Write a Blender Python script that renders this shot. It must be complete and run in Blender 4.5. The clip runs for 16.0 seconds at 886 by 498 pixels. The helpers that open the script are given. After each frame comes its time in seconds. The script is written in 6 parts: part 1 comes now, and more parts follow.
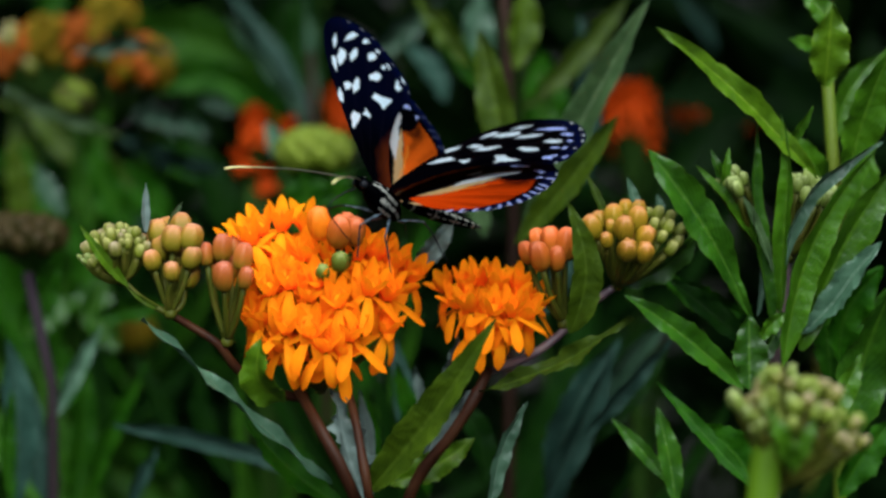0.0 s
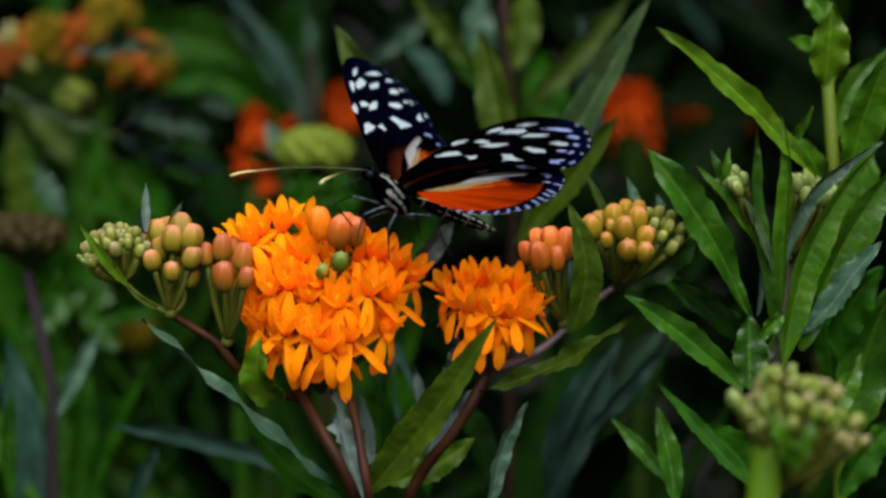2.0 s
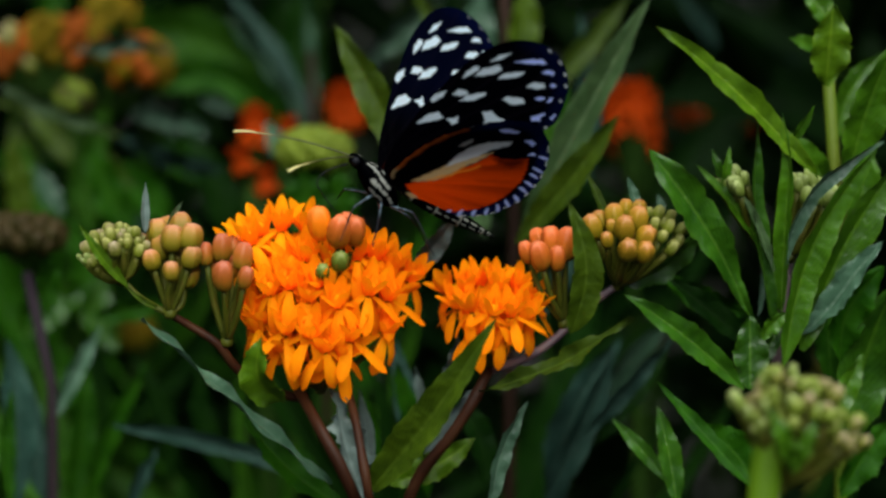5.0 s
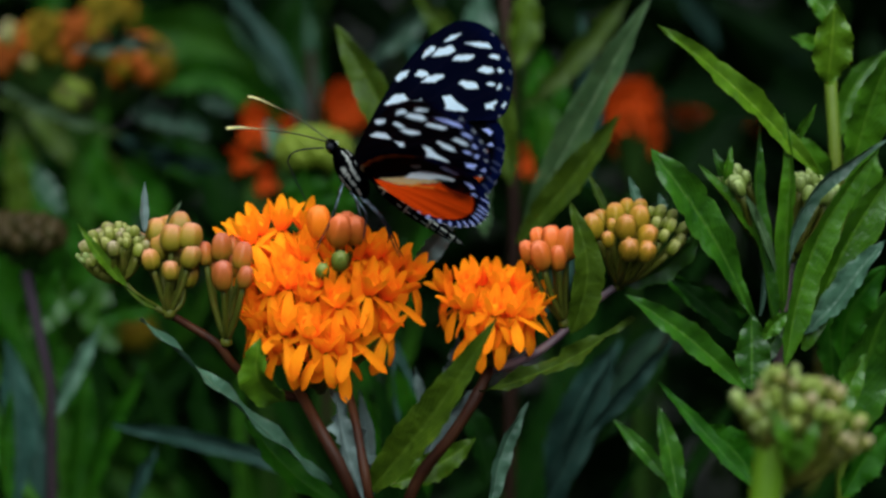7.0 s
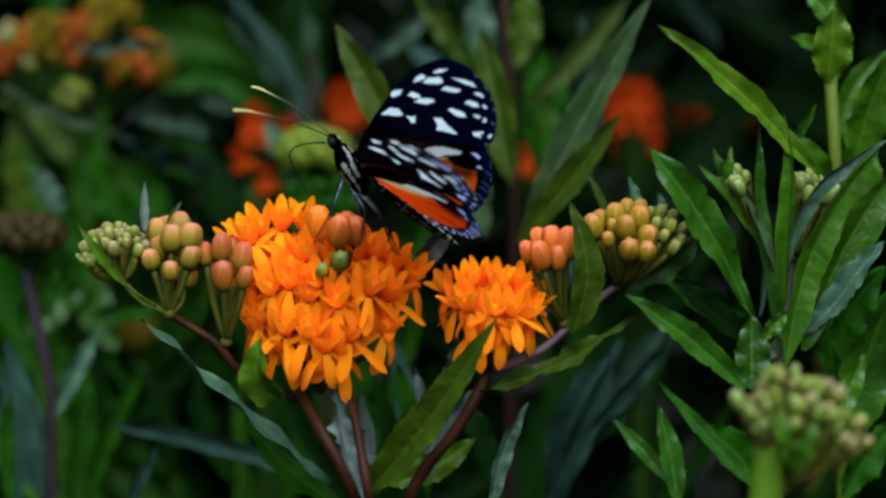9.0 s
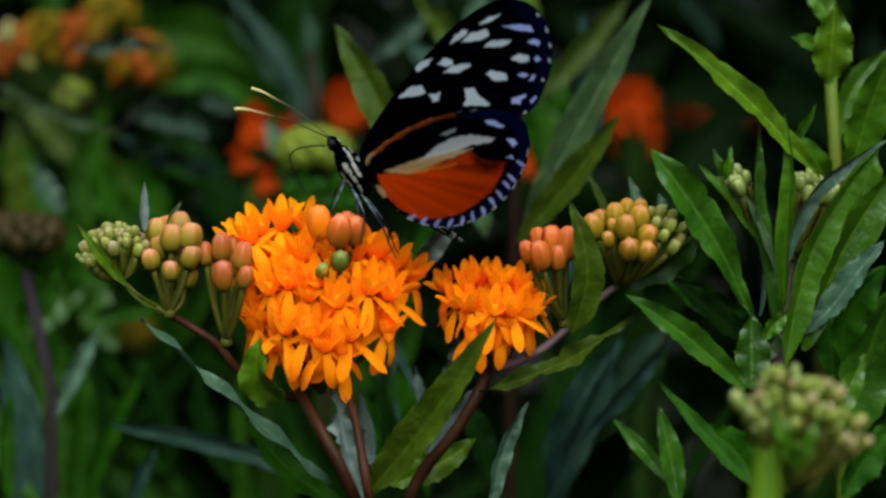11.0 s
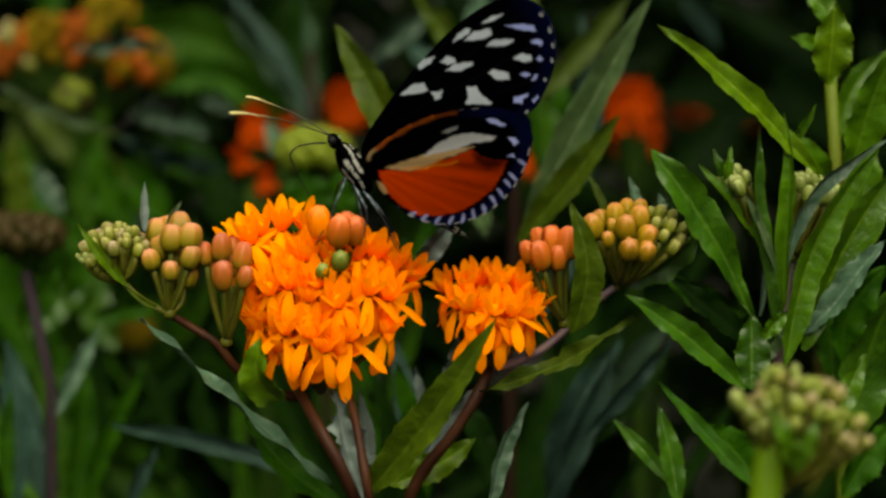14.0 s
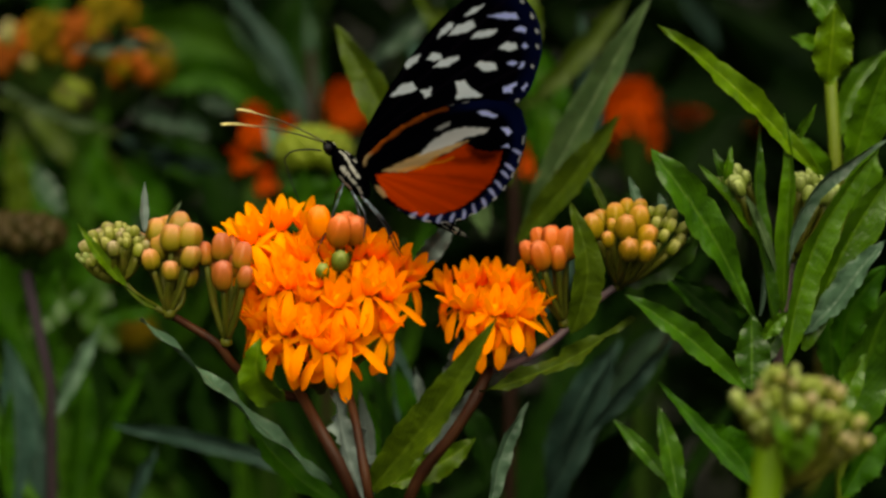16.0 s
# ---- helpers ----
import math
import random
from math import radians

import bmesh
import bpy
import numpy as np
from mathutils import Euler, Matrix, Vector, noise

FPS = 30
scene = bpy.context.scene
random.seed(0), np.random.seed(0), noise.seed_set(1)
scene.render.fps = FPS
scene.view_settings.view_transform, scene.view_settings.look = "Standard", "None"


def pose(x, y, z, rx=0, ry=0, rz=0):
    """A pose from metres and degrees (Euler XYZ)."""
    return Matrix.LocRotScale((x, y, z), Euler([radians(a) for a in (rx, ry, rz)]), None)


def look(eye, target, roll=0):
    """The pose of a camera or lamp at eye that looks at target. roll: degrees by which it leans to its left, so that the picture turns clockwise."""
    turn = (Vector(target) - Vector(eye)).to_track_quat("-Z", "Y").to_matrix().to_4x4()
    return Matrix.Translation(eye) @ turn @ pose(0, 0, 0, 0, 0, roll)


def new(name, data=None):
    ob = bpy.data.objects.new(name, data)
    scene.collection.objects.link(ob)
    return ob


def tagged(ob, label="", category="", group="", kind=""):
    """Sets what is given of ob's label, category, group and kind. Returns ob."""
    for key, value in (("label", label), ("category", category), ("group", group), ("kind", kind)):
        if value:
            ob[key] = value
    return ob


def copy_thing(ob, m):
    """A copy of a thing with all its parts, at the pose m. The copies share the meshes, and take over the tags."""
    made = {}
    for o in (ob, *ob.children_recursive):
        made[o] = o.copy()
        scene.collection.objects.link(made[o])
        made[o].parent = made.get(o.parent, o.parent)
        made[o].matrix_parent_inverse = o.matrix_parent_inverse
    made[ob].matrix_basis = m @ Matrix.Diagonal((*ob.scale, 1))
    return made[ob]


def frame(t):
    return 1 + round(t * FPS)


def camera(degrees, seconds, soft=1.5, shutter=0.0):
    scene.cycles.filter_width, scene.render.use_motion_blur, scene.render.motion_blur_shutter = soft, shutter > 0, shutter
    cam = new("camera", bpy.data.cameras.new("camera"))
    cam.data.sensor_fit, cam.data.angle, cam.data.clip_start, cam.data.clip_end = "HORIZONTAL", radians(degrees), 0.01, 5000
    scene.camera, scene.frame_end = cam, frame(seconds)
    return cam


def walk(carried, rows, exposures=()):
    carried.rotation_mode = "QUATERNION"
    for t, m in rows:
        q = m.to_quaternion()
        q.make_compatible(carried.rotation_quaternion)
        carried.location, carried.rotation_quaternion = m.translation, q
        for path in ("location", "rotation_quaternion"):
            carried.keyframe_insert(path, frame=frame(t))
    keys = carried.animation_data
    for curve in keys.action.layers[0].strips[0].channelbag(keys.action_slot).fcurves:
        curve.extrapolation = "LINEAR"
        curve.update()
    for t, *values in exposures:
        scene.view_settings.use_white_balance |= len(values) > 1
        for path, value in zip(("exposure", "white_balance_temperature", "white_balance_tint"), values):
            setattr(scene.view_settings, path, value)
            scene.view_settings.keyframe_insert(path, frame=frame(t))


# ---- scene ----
TAU = 2 * math.pi

# ---- camera ----
cam = camera(18, 16.0, soft=2.8)
cam.data.dof.use_dof = True
cam.data.dof.focus_distance = 0.508
cam.data.dof.aperture_fstop = 12.0
cam.data.dof.aperture_blades = 0
EYE = Vector((0, -0.49733, 0.58769))
AHEAD = Vector((0, 0.98481, -0.17365))
NEAR = look(EYE, EYE + AHEAD)
FAR = look(EYE - 0.0031 * AHEAD, EYE + AHEAD + Vector((0.00018, 0, 0.00024)))
walk(cam, [(0, FAR), (2.0, FAR), (4.2, FAR), (6.3, NEAR), (9.0, NEAR), (16.0, NEAR)],
     exposures=[(0, 1.25, 5650, 0), (1.5, 1.10, 5950, 0), (4.2, 1.03, 6250, 0), (6.3, 1.02, 5500, 0), (9.2, 1.03, 5450, 0), (11.3, 1.06, 6050, 0), (13.0, 1.07, 6950, 0), (14.5, 1.07, 7900, 0), (16.0, 1.07, 8000, 0)])

# ---- light ----
world = bpy.data.worlds.new("sky")
scene.world = world
world.use_nodes = True
wn = world.node_tree
sky = wn.nodes.new("ShaderNodeTexSky")
sky.sky_type, sky.sun_disc = "NISHITA", False
sky.sun_elevation, sky.sun_rotation = radians(57), radians(174)
sky.air_density, sky.dust_density = 1.0, 2.0
wn.links.new(sky.outputs[0], wn.nodes["Background"].inputs[0])
wn.nodes["Background"].inputs[1].default_value = 0.019
sun = new("sun", bpy.data.lights.new("sun", "SUN"))
sun.data.energy, sun.data.angle, sun.data.color = 4.6, radians(66), (1.0, 0.96, 0.90)
SUN_EL, SUN_AZ = radians(57), radians(174)
sun_dir = Vector((math.sin(SUN_AZ) * math.cos(SUN_EL), math.cos(SUN_AZ) * math.cos(SUN_EL), math.sin(SUN_EL)))
sun.matrix_world = look(sun_dir * 3, (0, 0, 0))


# ---- materials ----
def nodes_of(name):
    m = bpy.data.materials.new(name)
    m.use_nodes = True
    t = m.node_tree
    return m, t, t.nodes["Principled BSDF"]


def add(t, kind, **values):
    n = t.nodes.new(kind)
    for k, v in values.items():
        n.inputs[k.replace("_", " ")].default_value = v
    return n


def ramp(t, source, stops):
    r = t.nodes.new("ShaderNodeValToRGB")
    e = r.color_ramp.elements
    while len(e) < len(stops):
        e.new(0.5)
    for s, (p, c) in zip(e, stops):
        s.position, s.color = p, (*c, 1)
    t.links.new(source, r.inputs[0])
    return r


def mixed(t, a, b, fac, blend="MIX"):
    n = t.nodes.new("ShaderNodeMix")
    n.data_type, n.blend_type = "RGBA", blend
    for s, v in ((n.inputs["Factor"], fac), (n.inputs["A"], a), (n.inputs["B"], b)):
        if isinstance(v, (int, float)):
            s.default_value = v
        elif isinstance(v, tuple):
            s.default_value = (*v, 1)
        else:
            t.links.new(v, s)
    return n.outputs["Result"]


def bumped(t, p, height, strength, distance):
    b = t.nodes.new("ShaderNodeBump")
    b.inputs["Strength"].default_value, b.inputs["Distance"].default_value = strength, distance
    t.links.new(height, b.inputs["Height"])
    t.links.new(b.outputs[0], p.inputs["Normal"])


def leaf_material(name, dark, light, rib, rough=0.42, see_through=0.22, gloss=0.22):
    """Leaf tissue: the attribute 'blade' holds the way across (x) and along (y) the blade."""
    m, t, p = nodes_of(name)
    at = t.nodes.new("ShaderNodeAttribute")
    at.attribute_name = "blade"
    sep = t.nodes.new("ShaderNodeSeparateXYZ")
    t.links.new(at.outputs["Vector"], sep.inputs[0])
    tc = t.nodes.new("ShaderNodeTexCoord")
    big = add(t, "ShaderNodeTexNoise", Scale=170.0, Detail=4.0)
    mid = add(t, "ShaderNodeTexNoise", Scale=520.0, Detail=3.0)
    t.links.new(tc.outputs["Object"], mid.inputs["Vector"])
    fine = add(t, "ShaderNodeTexNoise", Scale=900.0, Detail=4.0)
    t.links.new(tc.outputs["Object"], big.inputs["Vector"])
    t.links.new(tc.outputs["Object"], fine.inputs["Vector"])
    info = t.nodes.new("ShaderNodeObjectInfo")
    base = ramp(t, big.outputs["Fac"], [(0.32, dark), (0.68, light)]).outputs[0]
    hsv = t.nodes.new("ShaderNodeHueSaturation")
    t.links.new(base, hsv.inputs["Color"])
    vary = t.nodes.new("ShaderNodeMapRange")
    vary.inputs["To Min"].default_value, vary.inputs["To Max"].default_value = 0.78, 1.22
    t.links.new(info.outputs["Random"], vary.inputs["Value"])
    t.links.new(vary.outputs[0], hsv.inputs["Value"])
    # pale midrib and side veins
    ab = t.nodes.new("ShaderNodeMath")
    ab.operation = "ABSOLUTE"
    t.links.new(sep.outputs["X"], ab.inputs[0])
    ribs = ramp(t, ab.outputs[0], [(0.0, (1, 1, 1)), (0.1, (0, 0, 0))]).outputs[0]
    col = mixed(t, hsv.outputs[0], rib, ribs)
    vein = t.nodes.new("ShaderNodeMath")
    vein.operation = "MULTIPLY_ADD"
    vein.inputs[1].default_value = 0.35
    t.links.new(ab.outputs[0], vein.inputs[0])
    neg = t.nodes.new("ShaderNodeMath")
    neg.operation = "SUBTRACT"
    t.links.new(sep.outputs["Y"], neg.inputs[0])
    t.links.new(vein.outputs[0], neg.inputs[1])
    wave = t.nodes.new("ShaderNodeMath")
    wave.operation = "MULTIPLY"
    wave.inputs[1].default_value = 90.0
    t.links.new(neg.outputs[0], wave.inputs[0])
    sn = t.nodes.new("ShaderNodeMath")
    sn.operation = "SINE"
    t.links.new(wave.outputs[0], sn.inputs[0])
    veins = ramp(t, sn.outputs[0], [(0.8, (0, 0, 0)), (1.0, (1, 1, 1))]).outputs[0]
    half = t.nodes.new("ShaderNodeMath")
    half.operation = "MULTIPLY"
    half.inputs[1].default_value = 0.35
    t.links.new(veins, half.inputs[0])
    col = mixed(t, col, rib, half.outputs[0])
    margin = ramp(t, ab.outputs[0], [(0.88, (0, 0, 0)), (1.0, (0.6, 0.6, 0.6))]).outputs[0]
    col = mixed(t, col, rib, margin)
    spots = ramp(t, fine.outputs["Fac"], [(0.3, (0.74, 0.76, 0.70)), (0.6, (1, 1, 1))]).outputs[0]
    col = mixed(t, col, spots, 0.6, "MULTIPLY")
    bloom = ramp(t, mid.outputs["Fac"], [(0.40, (0.82, 0.83, 0.78)), (0.64, (1.12, 1.1, 1.06))]).outputs[0]
    col = mixed(t, col, bloom, 0.8, "MULTIPLY")
    t.links.new(col, p.inputs["Base Color"])
    p.inputs["Roughness"].default_value = rough
    p.inputs["Specular IOR Level"].default_value = gloss
    bumped(t, p, mixed(t, mixed(t, fine.outputs["Fac"], mid.outputs["Fac"], 0.75), veins, 0.2), 0.55, 0.0012)
    tr = t.nodes.new("ShaderNodeBsdfTranslucent")
    t.links.new(col, tr.inputs["Color"])
    ms = t.nodes.new("ShaderNodeMixShader")
    ms.inputs[0].default_value = see_through
    out = t.nodes["Material Output"]
    t.links.new(p.outputs[0], ms.inputs[1])
    t.links.new(tr.outputs[0], ms.inputs[2])
    t.links.new(ms.outputs[0], out.inputs[0])
    return m


def tinted(name, stops, rough=0.5, scale=300.0, along=True, vary=0.15, bump=0.2, sss=0.0, specular=0.3, thin=0.0):
    """Colour by the attribute 'tone' (0 to 1), broken up by noise at two scales."""
    m, t, p = nodes_of(name)
    at = t.nodes.new("ShaderNodeAttribute")
    at.attribute_name = "tone"
    tc = t.nodes.new("ShaderNodeTexCoord")
    n1 = add(t, "ShaderNodeTexNoise", Scale=scale, Detail=3.0)
    n2 = add(t, "ShaderNodeTexNoise", Scale=scale * 6, Detail=3.0)
    for n in (n1, n2):
        t.links.new(tc.outputs["Object"], n.inputs["Vector"])
    ad = t.nodes.new("ShaderNodeMath")
    ad.operation = "MULTIPLY_ADD"
    ad.inputs[1].default_value = vary * 2
    t.links.new(n1.outputs["Fac"], ad.inputs[0])
    off = t.nodes.new("ShaderNodeMath")
    off.operation = "SUBTRACT"
    off.inputs[1].default_value = vary
    t.links.new(at.outputs["Fac"], off.inputs[0])
    t.links.new(off.outputs[0], ad.inputs[2])
    col = ramp(t, ad.outputs[0], stops).outputs[0]
    info = t.nodes.new("ShaderNodeObjectInfo")
    hsv = t.nodes.new("ShaderNodeHueSaturation")
    mr = t.nodes.new("ShaderNodeMapRange")
    mr.inputs["To Min"].default_value, mr.inputs["To Max"].default_value = 0.85, 1.12
    t.links.new(info.outputs["Random"], mr.inputs["Value"])
    t.links.new(mr.outputs[0], hsv.inputs["Value"])
    t.links.new(col, hsv.inputs["Color"])
    fine = ramp(t, n2.outputs["Fac"], [(0.3, (0.8, 0.8, 0.8)), (0.6, (1, 1, 1))]).outputs[0]
    t.links.new(mixed(t, hsv.outputs[0], fine, 0.5, "MULTIPLY"), p.inputs["Base Color"])
    p.inputs["Roughness"].default_value = rough
    p.inputs["Specular IOR Level"].default_value = specular
    if sss:
        p.inputs["Subsurface Weight"].default_value = sss
        p.inputs["Subsurface Radius"].default_value = (0.002, 0.001, 0.0005)
    bumped(t, p, n2.outputs["Fac"], bump, 0.0003)
    if thin:
        tr = t.nodes.new("ShaderNodeBsdfTranslucent")
        t.links.new(hsv.outputs[0], tr.inputs["Color"])
        ms = t.nodes.new("ShaderNodeMixShader")
        ms.inputs[0].default_value = thin
        t.links.new(p.outputs[0], ms.inputs[1])
        t.links.new(tr.outputs[0], ms.inputs[2])
        t.links.new(ms.outputs[0], t.nodes["Material Output"].inputs[0])
    return m


LEAF = leaf_material("leaf_green", (0.01029, 0.04028, 0.0006216), (0.02402, 0.07385, 0.001243), (0.04575, 0.1074, 0.00373), 0.36, 0.22, 0.32)
LEAF_YOUNG = leaf_material("leaf_young", (0.02459, 0.07248, 0.0006216), (0.0449, 0.1153, 0.001243), (0.0695, 0.145, 0.006216), 0.36, 0.3, 0.32)
LEAF_OLIVE = leaf_material("leaf_olive", (0.02281, 0.04146, 0.0007148), (0.03963, 0.06577, 0.001429), (0.05404, 0.08578, 0.004289), 0.5, 0.25, 0.15)
# darker copies of LEAF for leaves behind, with their shade in the base colour
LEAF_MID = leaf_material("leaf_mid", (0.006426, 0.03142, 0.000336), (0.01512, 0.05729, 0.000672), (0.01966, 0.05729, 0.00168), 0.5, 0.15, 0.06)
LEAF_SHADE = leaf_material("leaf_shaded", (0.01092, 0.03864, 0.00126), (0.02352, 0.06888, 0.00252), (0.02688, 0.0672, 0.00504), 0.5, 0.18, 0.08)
# near-black copies of the leaf: deep shade between plants put into the colour
LEAF_DEEP_SHADE = leaf_material("leaf_deep_shade", (0.001865, 0.009324, 0.0004973), (0.004351, 0.01678, 0.0008702), (0.006216, 0.0174, 0.001865), 0.5, 0.1, 0.04)
LEAF_BED_SHADE = leaf_material("leaf_bed_shade", (0.0006216, 0.003108, 0.0003108), (0.001554, 0.006216, 0.0004973), (0.002486, 0.006216, 0.001243), 0.6, 0.06, 0.02)
# brighter, yellower copy of the leaf: sunlight put into its colour
LEAF_SUN_TINT = leaf_material("leaf_sun_tint", (0.046, 0.100, 0.0006), (0.080, 0.158, 0.0016), (0.115, 0.19, 0.006), 0.38, 0.3, 0.3)
LEAF_GREY = leaf_material("leaf_grey", (0.02113, 0.0506, 0.02797), (0.046, 0.08889, 0.05439), (0.07459, 0.1163, 0.0777), 0.36, 0.12, 0.32)
LEAF_SAGE = leaf_material("leaf_sage", (0.02523, 0.05227, 0.01623), (0.05047, 0.08833, 0.03064), (0.09013, 0.1262, 0.06309), 0.36, 0.15, 0.32)
# LEAF_GREY dimmed for leaves behind: the weaker light is in the colour
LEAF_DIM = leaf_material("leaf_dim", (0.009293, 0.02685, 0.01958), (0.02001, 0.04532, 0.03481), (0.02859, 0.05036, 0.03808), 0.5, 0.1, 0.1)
LEAF_PALE = leaf_material("leaf_pale", (0.08, 0.1118, 0.105), (0.135, 0.1696, 0.16), (0.15, 0.185, 0.172), 0.45, 0.2, 0.25)
PETAL = tinted("petal_orange", [(0.0, (0.99, 0.38, 0.0008)), (0.35, (0.995, 0.31, 0.0004)), (0.7, (0.995, 0.25, 0.0004)), (1.0, (0.99, 0.19, 0.0004))],
               0.55, 400.0, vary=0.06, specular=0.02, thin=0.5)
# redder petals for heads behind, darkened in colour for the weaker light there
PETAL_RED_DIMMED = tinted("petal_red_dimmed", [(0, (0.20, 0.018, 0.0002)), (0.4, (0.32, 0.032, 0.0004)), (1, (0.40, 0.060, 0.0008))], 0.6, 400.0, vary=0.12, specular=0.05, thin=0.35)
BUD_OPEN = tinted("bud_opening", [(0.0, (0.88, 0.27, 0.001)), (0.6, (0.88, 0.22, 0.002)), (1.0, (0.66, 0.17, 0.03))], 0.5, 500.0, vary=0.2, specular=0.15, thin=0.3)
# bud ramps, foot to tip: olive to pink skin, plus top-lit shading in the colour
BUD_OLIVE = tinted("bud_olive", [(0, (0.05, 0.06, 0.001)), (0.45, (0.135, 0.105, 0.003)), (0.68, (0.235, 0.115, 0.012)), (0.86, (0.33, 0.125, 0.05)), (1, (0.39, 0.18, 0.11))], 0.5, 500.0, vary=0.42, specular=0.2)
BUD = tinted("bud_skin", [(0, (0.05, 0.065, 0.001)), (0.4, (0.14, 0.105, 0.002)), (0.7, (0.22, 0.115, 0.004)), (0.88, (0.27, 0.10, 0.022)), (1, (0.33, 0.14, 0.07))], 0.45, 500.0, vary=0.4, specular=0.25)
BUD_RED = tinted("bud_red", [(0, (0.09, 0.09, 0.002)), (0.3, (0.24, 0.085, 0.003)), (0.6, (0.40, 0.085, 0.006)), (0.85, (0.44, 0.09, 0.022)), (1, (0.46, 0.13, 0.055))], 0.45, 500.0, vary=0.4, specular=0.25)
BUD_GREEN = tinted("bud_green", [(0, (0.0186, 0.0341, 0.000496)), (0.45, (0.0558, 0.0806, 0.00186)), (0.8, (0.1178, 0.1426, 0.0186)), (1, (0.1736, 0.1674, 0.062))], 0.5, 500.0, vary=0.34, specular=0.2)
BUD_MOSS = tinted("bud_moss", [(0.0, (0.035, 0.05, 0.001)), (0.5, (0.095, 0.11, 0.006)), (1.0, (0.21, 0.19, 0.06))], 0.5, 500.0, vary=0.35, specular=0.2)
BUD_PALE = tinted("bud_pale", [(0, (0.03833, 0.06993, 0.002555)), (0.5, (0.1022, 0.1338, 0.01916)), (1, (0.2044, 0.2299, 0.08274))], 0.5, 500.0, vary=0.2, specular=0.2)
BUD_BLUSH = tinted("bud_blush", [(0, (0.032, 0.050, 0.0016)), (0.5, (0.092, 0.098, 0.009)), (0.85, (0.175, 0.135, 0.065)), (1, (0.27, 0.21, 0.16))], 0.5, 500.0, vary=0.34, specular=0.2)
BUD_ROSE = tinted("bud_rose", [(0.0, (0.08741, 0.09414, 0.003362)), (0.3, (0.1748, 0.09414, 0.004034)), (0.55, (0.269, 0.07396, 0.006724)), (0.85, (0.3093, 0.06724, 0.02353)), (1.0, (0.3362, 0.1143, 0.07396))], 0.45, 500.0, vary=0.34, specular=0.25)
BUD_DULL = tinted("bud_dull", [(0, (0.0055, 0.0085, 0.0006)), (0.5, (0.0145, 0.0135, 0.0014)), (1, (0.028, 0.0145, 0.005))], 0.6, 500.0, vary=0.28, specular=0.1)
BUD_LIME = tinted("bud_lime", [(0.0, (0.01845, 0.0369, 0.000615)), (0.5, (0.05228, 0.0738, 0.00246)), (1.0, (0.1046, 0.123, 0.0123))], 0.55, 500.0, vary=0.3, specular=0.1)
BUD_AMBER = tinted("bud_amber", [(0, (0.03026, 0.04001, 0.0005379)), (0.5, (0.06556, 0.04862, 0.0005379)), (1, (0.1009, 0.0429, 0.001614))], 0.6, 500.0, vary=0.28, specular=0.05)
BUD_RUST = tinted("bud_rust", [(0, (0.06556, 0.03026, 0.001009)), (0.5, (0.121, 0.02777, 0.001009)), (1, (0.1614, 0.0353, 0.007531))], 0.6, 500.0, vary=0.28, specular=0.05)
STALK_GREEN = tinted("stalk_green", [(0.0, (0.02814, 0.03342, 0.001407)), (0.6, (0.04573, 0.04925, 0.002814)), (1.0, (0.06332, 0.04925, 0.007036))], 0.55, 200.0, specular=0.15)
STALK_LEAF = tinted("stalk_leaf", [(0, (0.04168, 0.06799, 0.001739)), (0.6, (0.06668, 0.09494, 0.00348)), (1, (0.09205, 0.1087, 0.008696))], 0.55, 200.0, specular=0.15)
STALK_LIME = tinted("stalk_lime", [(0, (0.024, 0.052, 0.0008)), (0.6, (0.042, 0.078, 0.0014)), (1, (0.060, 0.092, 0.003))], 0.6, 200.0, specular=0.06)
STALK_RED = tinted("stalk_red", [(0, (0.009184, 0.002583, 0.0007875)), (0.5, (0.02335, 0.006642, 0.001968)), (1, (0.03542, 0.01328, 0.004724))], 0.55, 200.0, specular=0.1)
STALK_DIM = tinted("stalk_dim", [(0, (0.006396, 0.002558, 0.001599)), (0.5, (0.01173, 0.004797, 0.002665)), (1, (0.01812, 0.007995, 0.004264))], 0.7, 200.0, specular=0.08)
STALK_PLUM = tinted("stalk_plum", [(0, (0.0065, 0.004, 0.007)), (0.5, (0.0125, 0.0075, 0.0105)), (1, (0.02, 0.0125, 0.0135))], 0.7, 200.0, specular=0.08)
STALK_MAUVE = tinted("stalk_mauve", [(0.0, (0.041, 0.0246, 0.0328)), (0.5, (0.082, 0.0492, 0.0574)), (1.0, (0.1312, 0.082, 0.0738))], 0.45, 200.0)
STALK_DARK = tinted("stalk_dark", [(0.0, (0.00492, 0.01476, 0.00082)), (0.6, (0.00902, 0.02296, 0.00164)), (1.0, (0.01476, 0.02296, 0.00328))], 0.7, 200.0, specular=0.05)
BLACK_SKIN = tinted("insect_black", [(0.0, (0.003, 0.003, 0.004)), (1.0, (0.008, 0.008, 0.010))], 0.5, 900.0, specular=0.06)
HAIR_WHITE = tinted("insect_white", [(0.0, (0.5, 0.48, 0.4)), (1.0, (0.75, 0.72, 0.62))], 0.7, 900.0)
# bluish highlights of the thighs, put into the colour
LEG_SHINE = tinted("leg_shine", [(0.0, (0.008, 0.01, 0.012)), (0.5, (0.03, 0.042, 0.055)), (1.0, (0.09, 0.12, 0.15))], 0.4, 900.0, vary=0.45, specular=0.3)
CLUB = tinted("antenna_tip", [(0.0, (0.02, 0.02, 0.01)), (0.5, (0.25, 0.2, 0.08)), (1.0, (0.55, 0.48, 0.2))], 0.6, 600.0, vary=0.02)
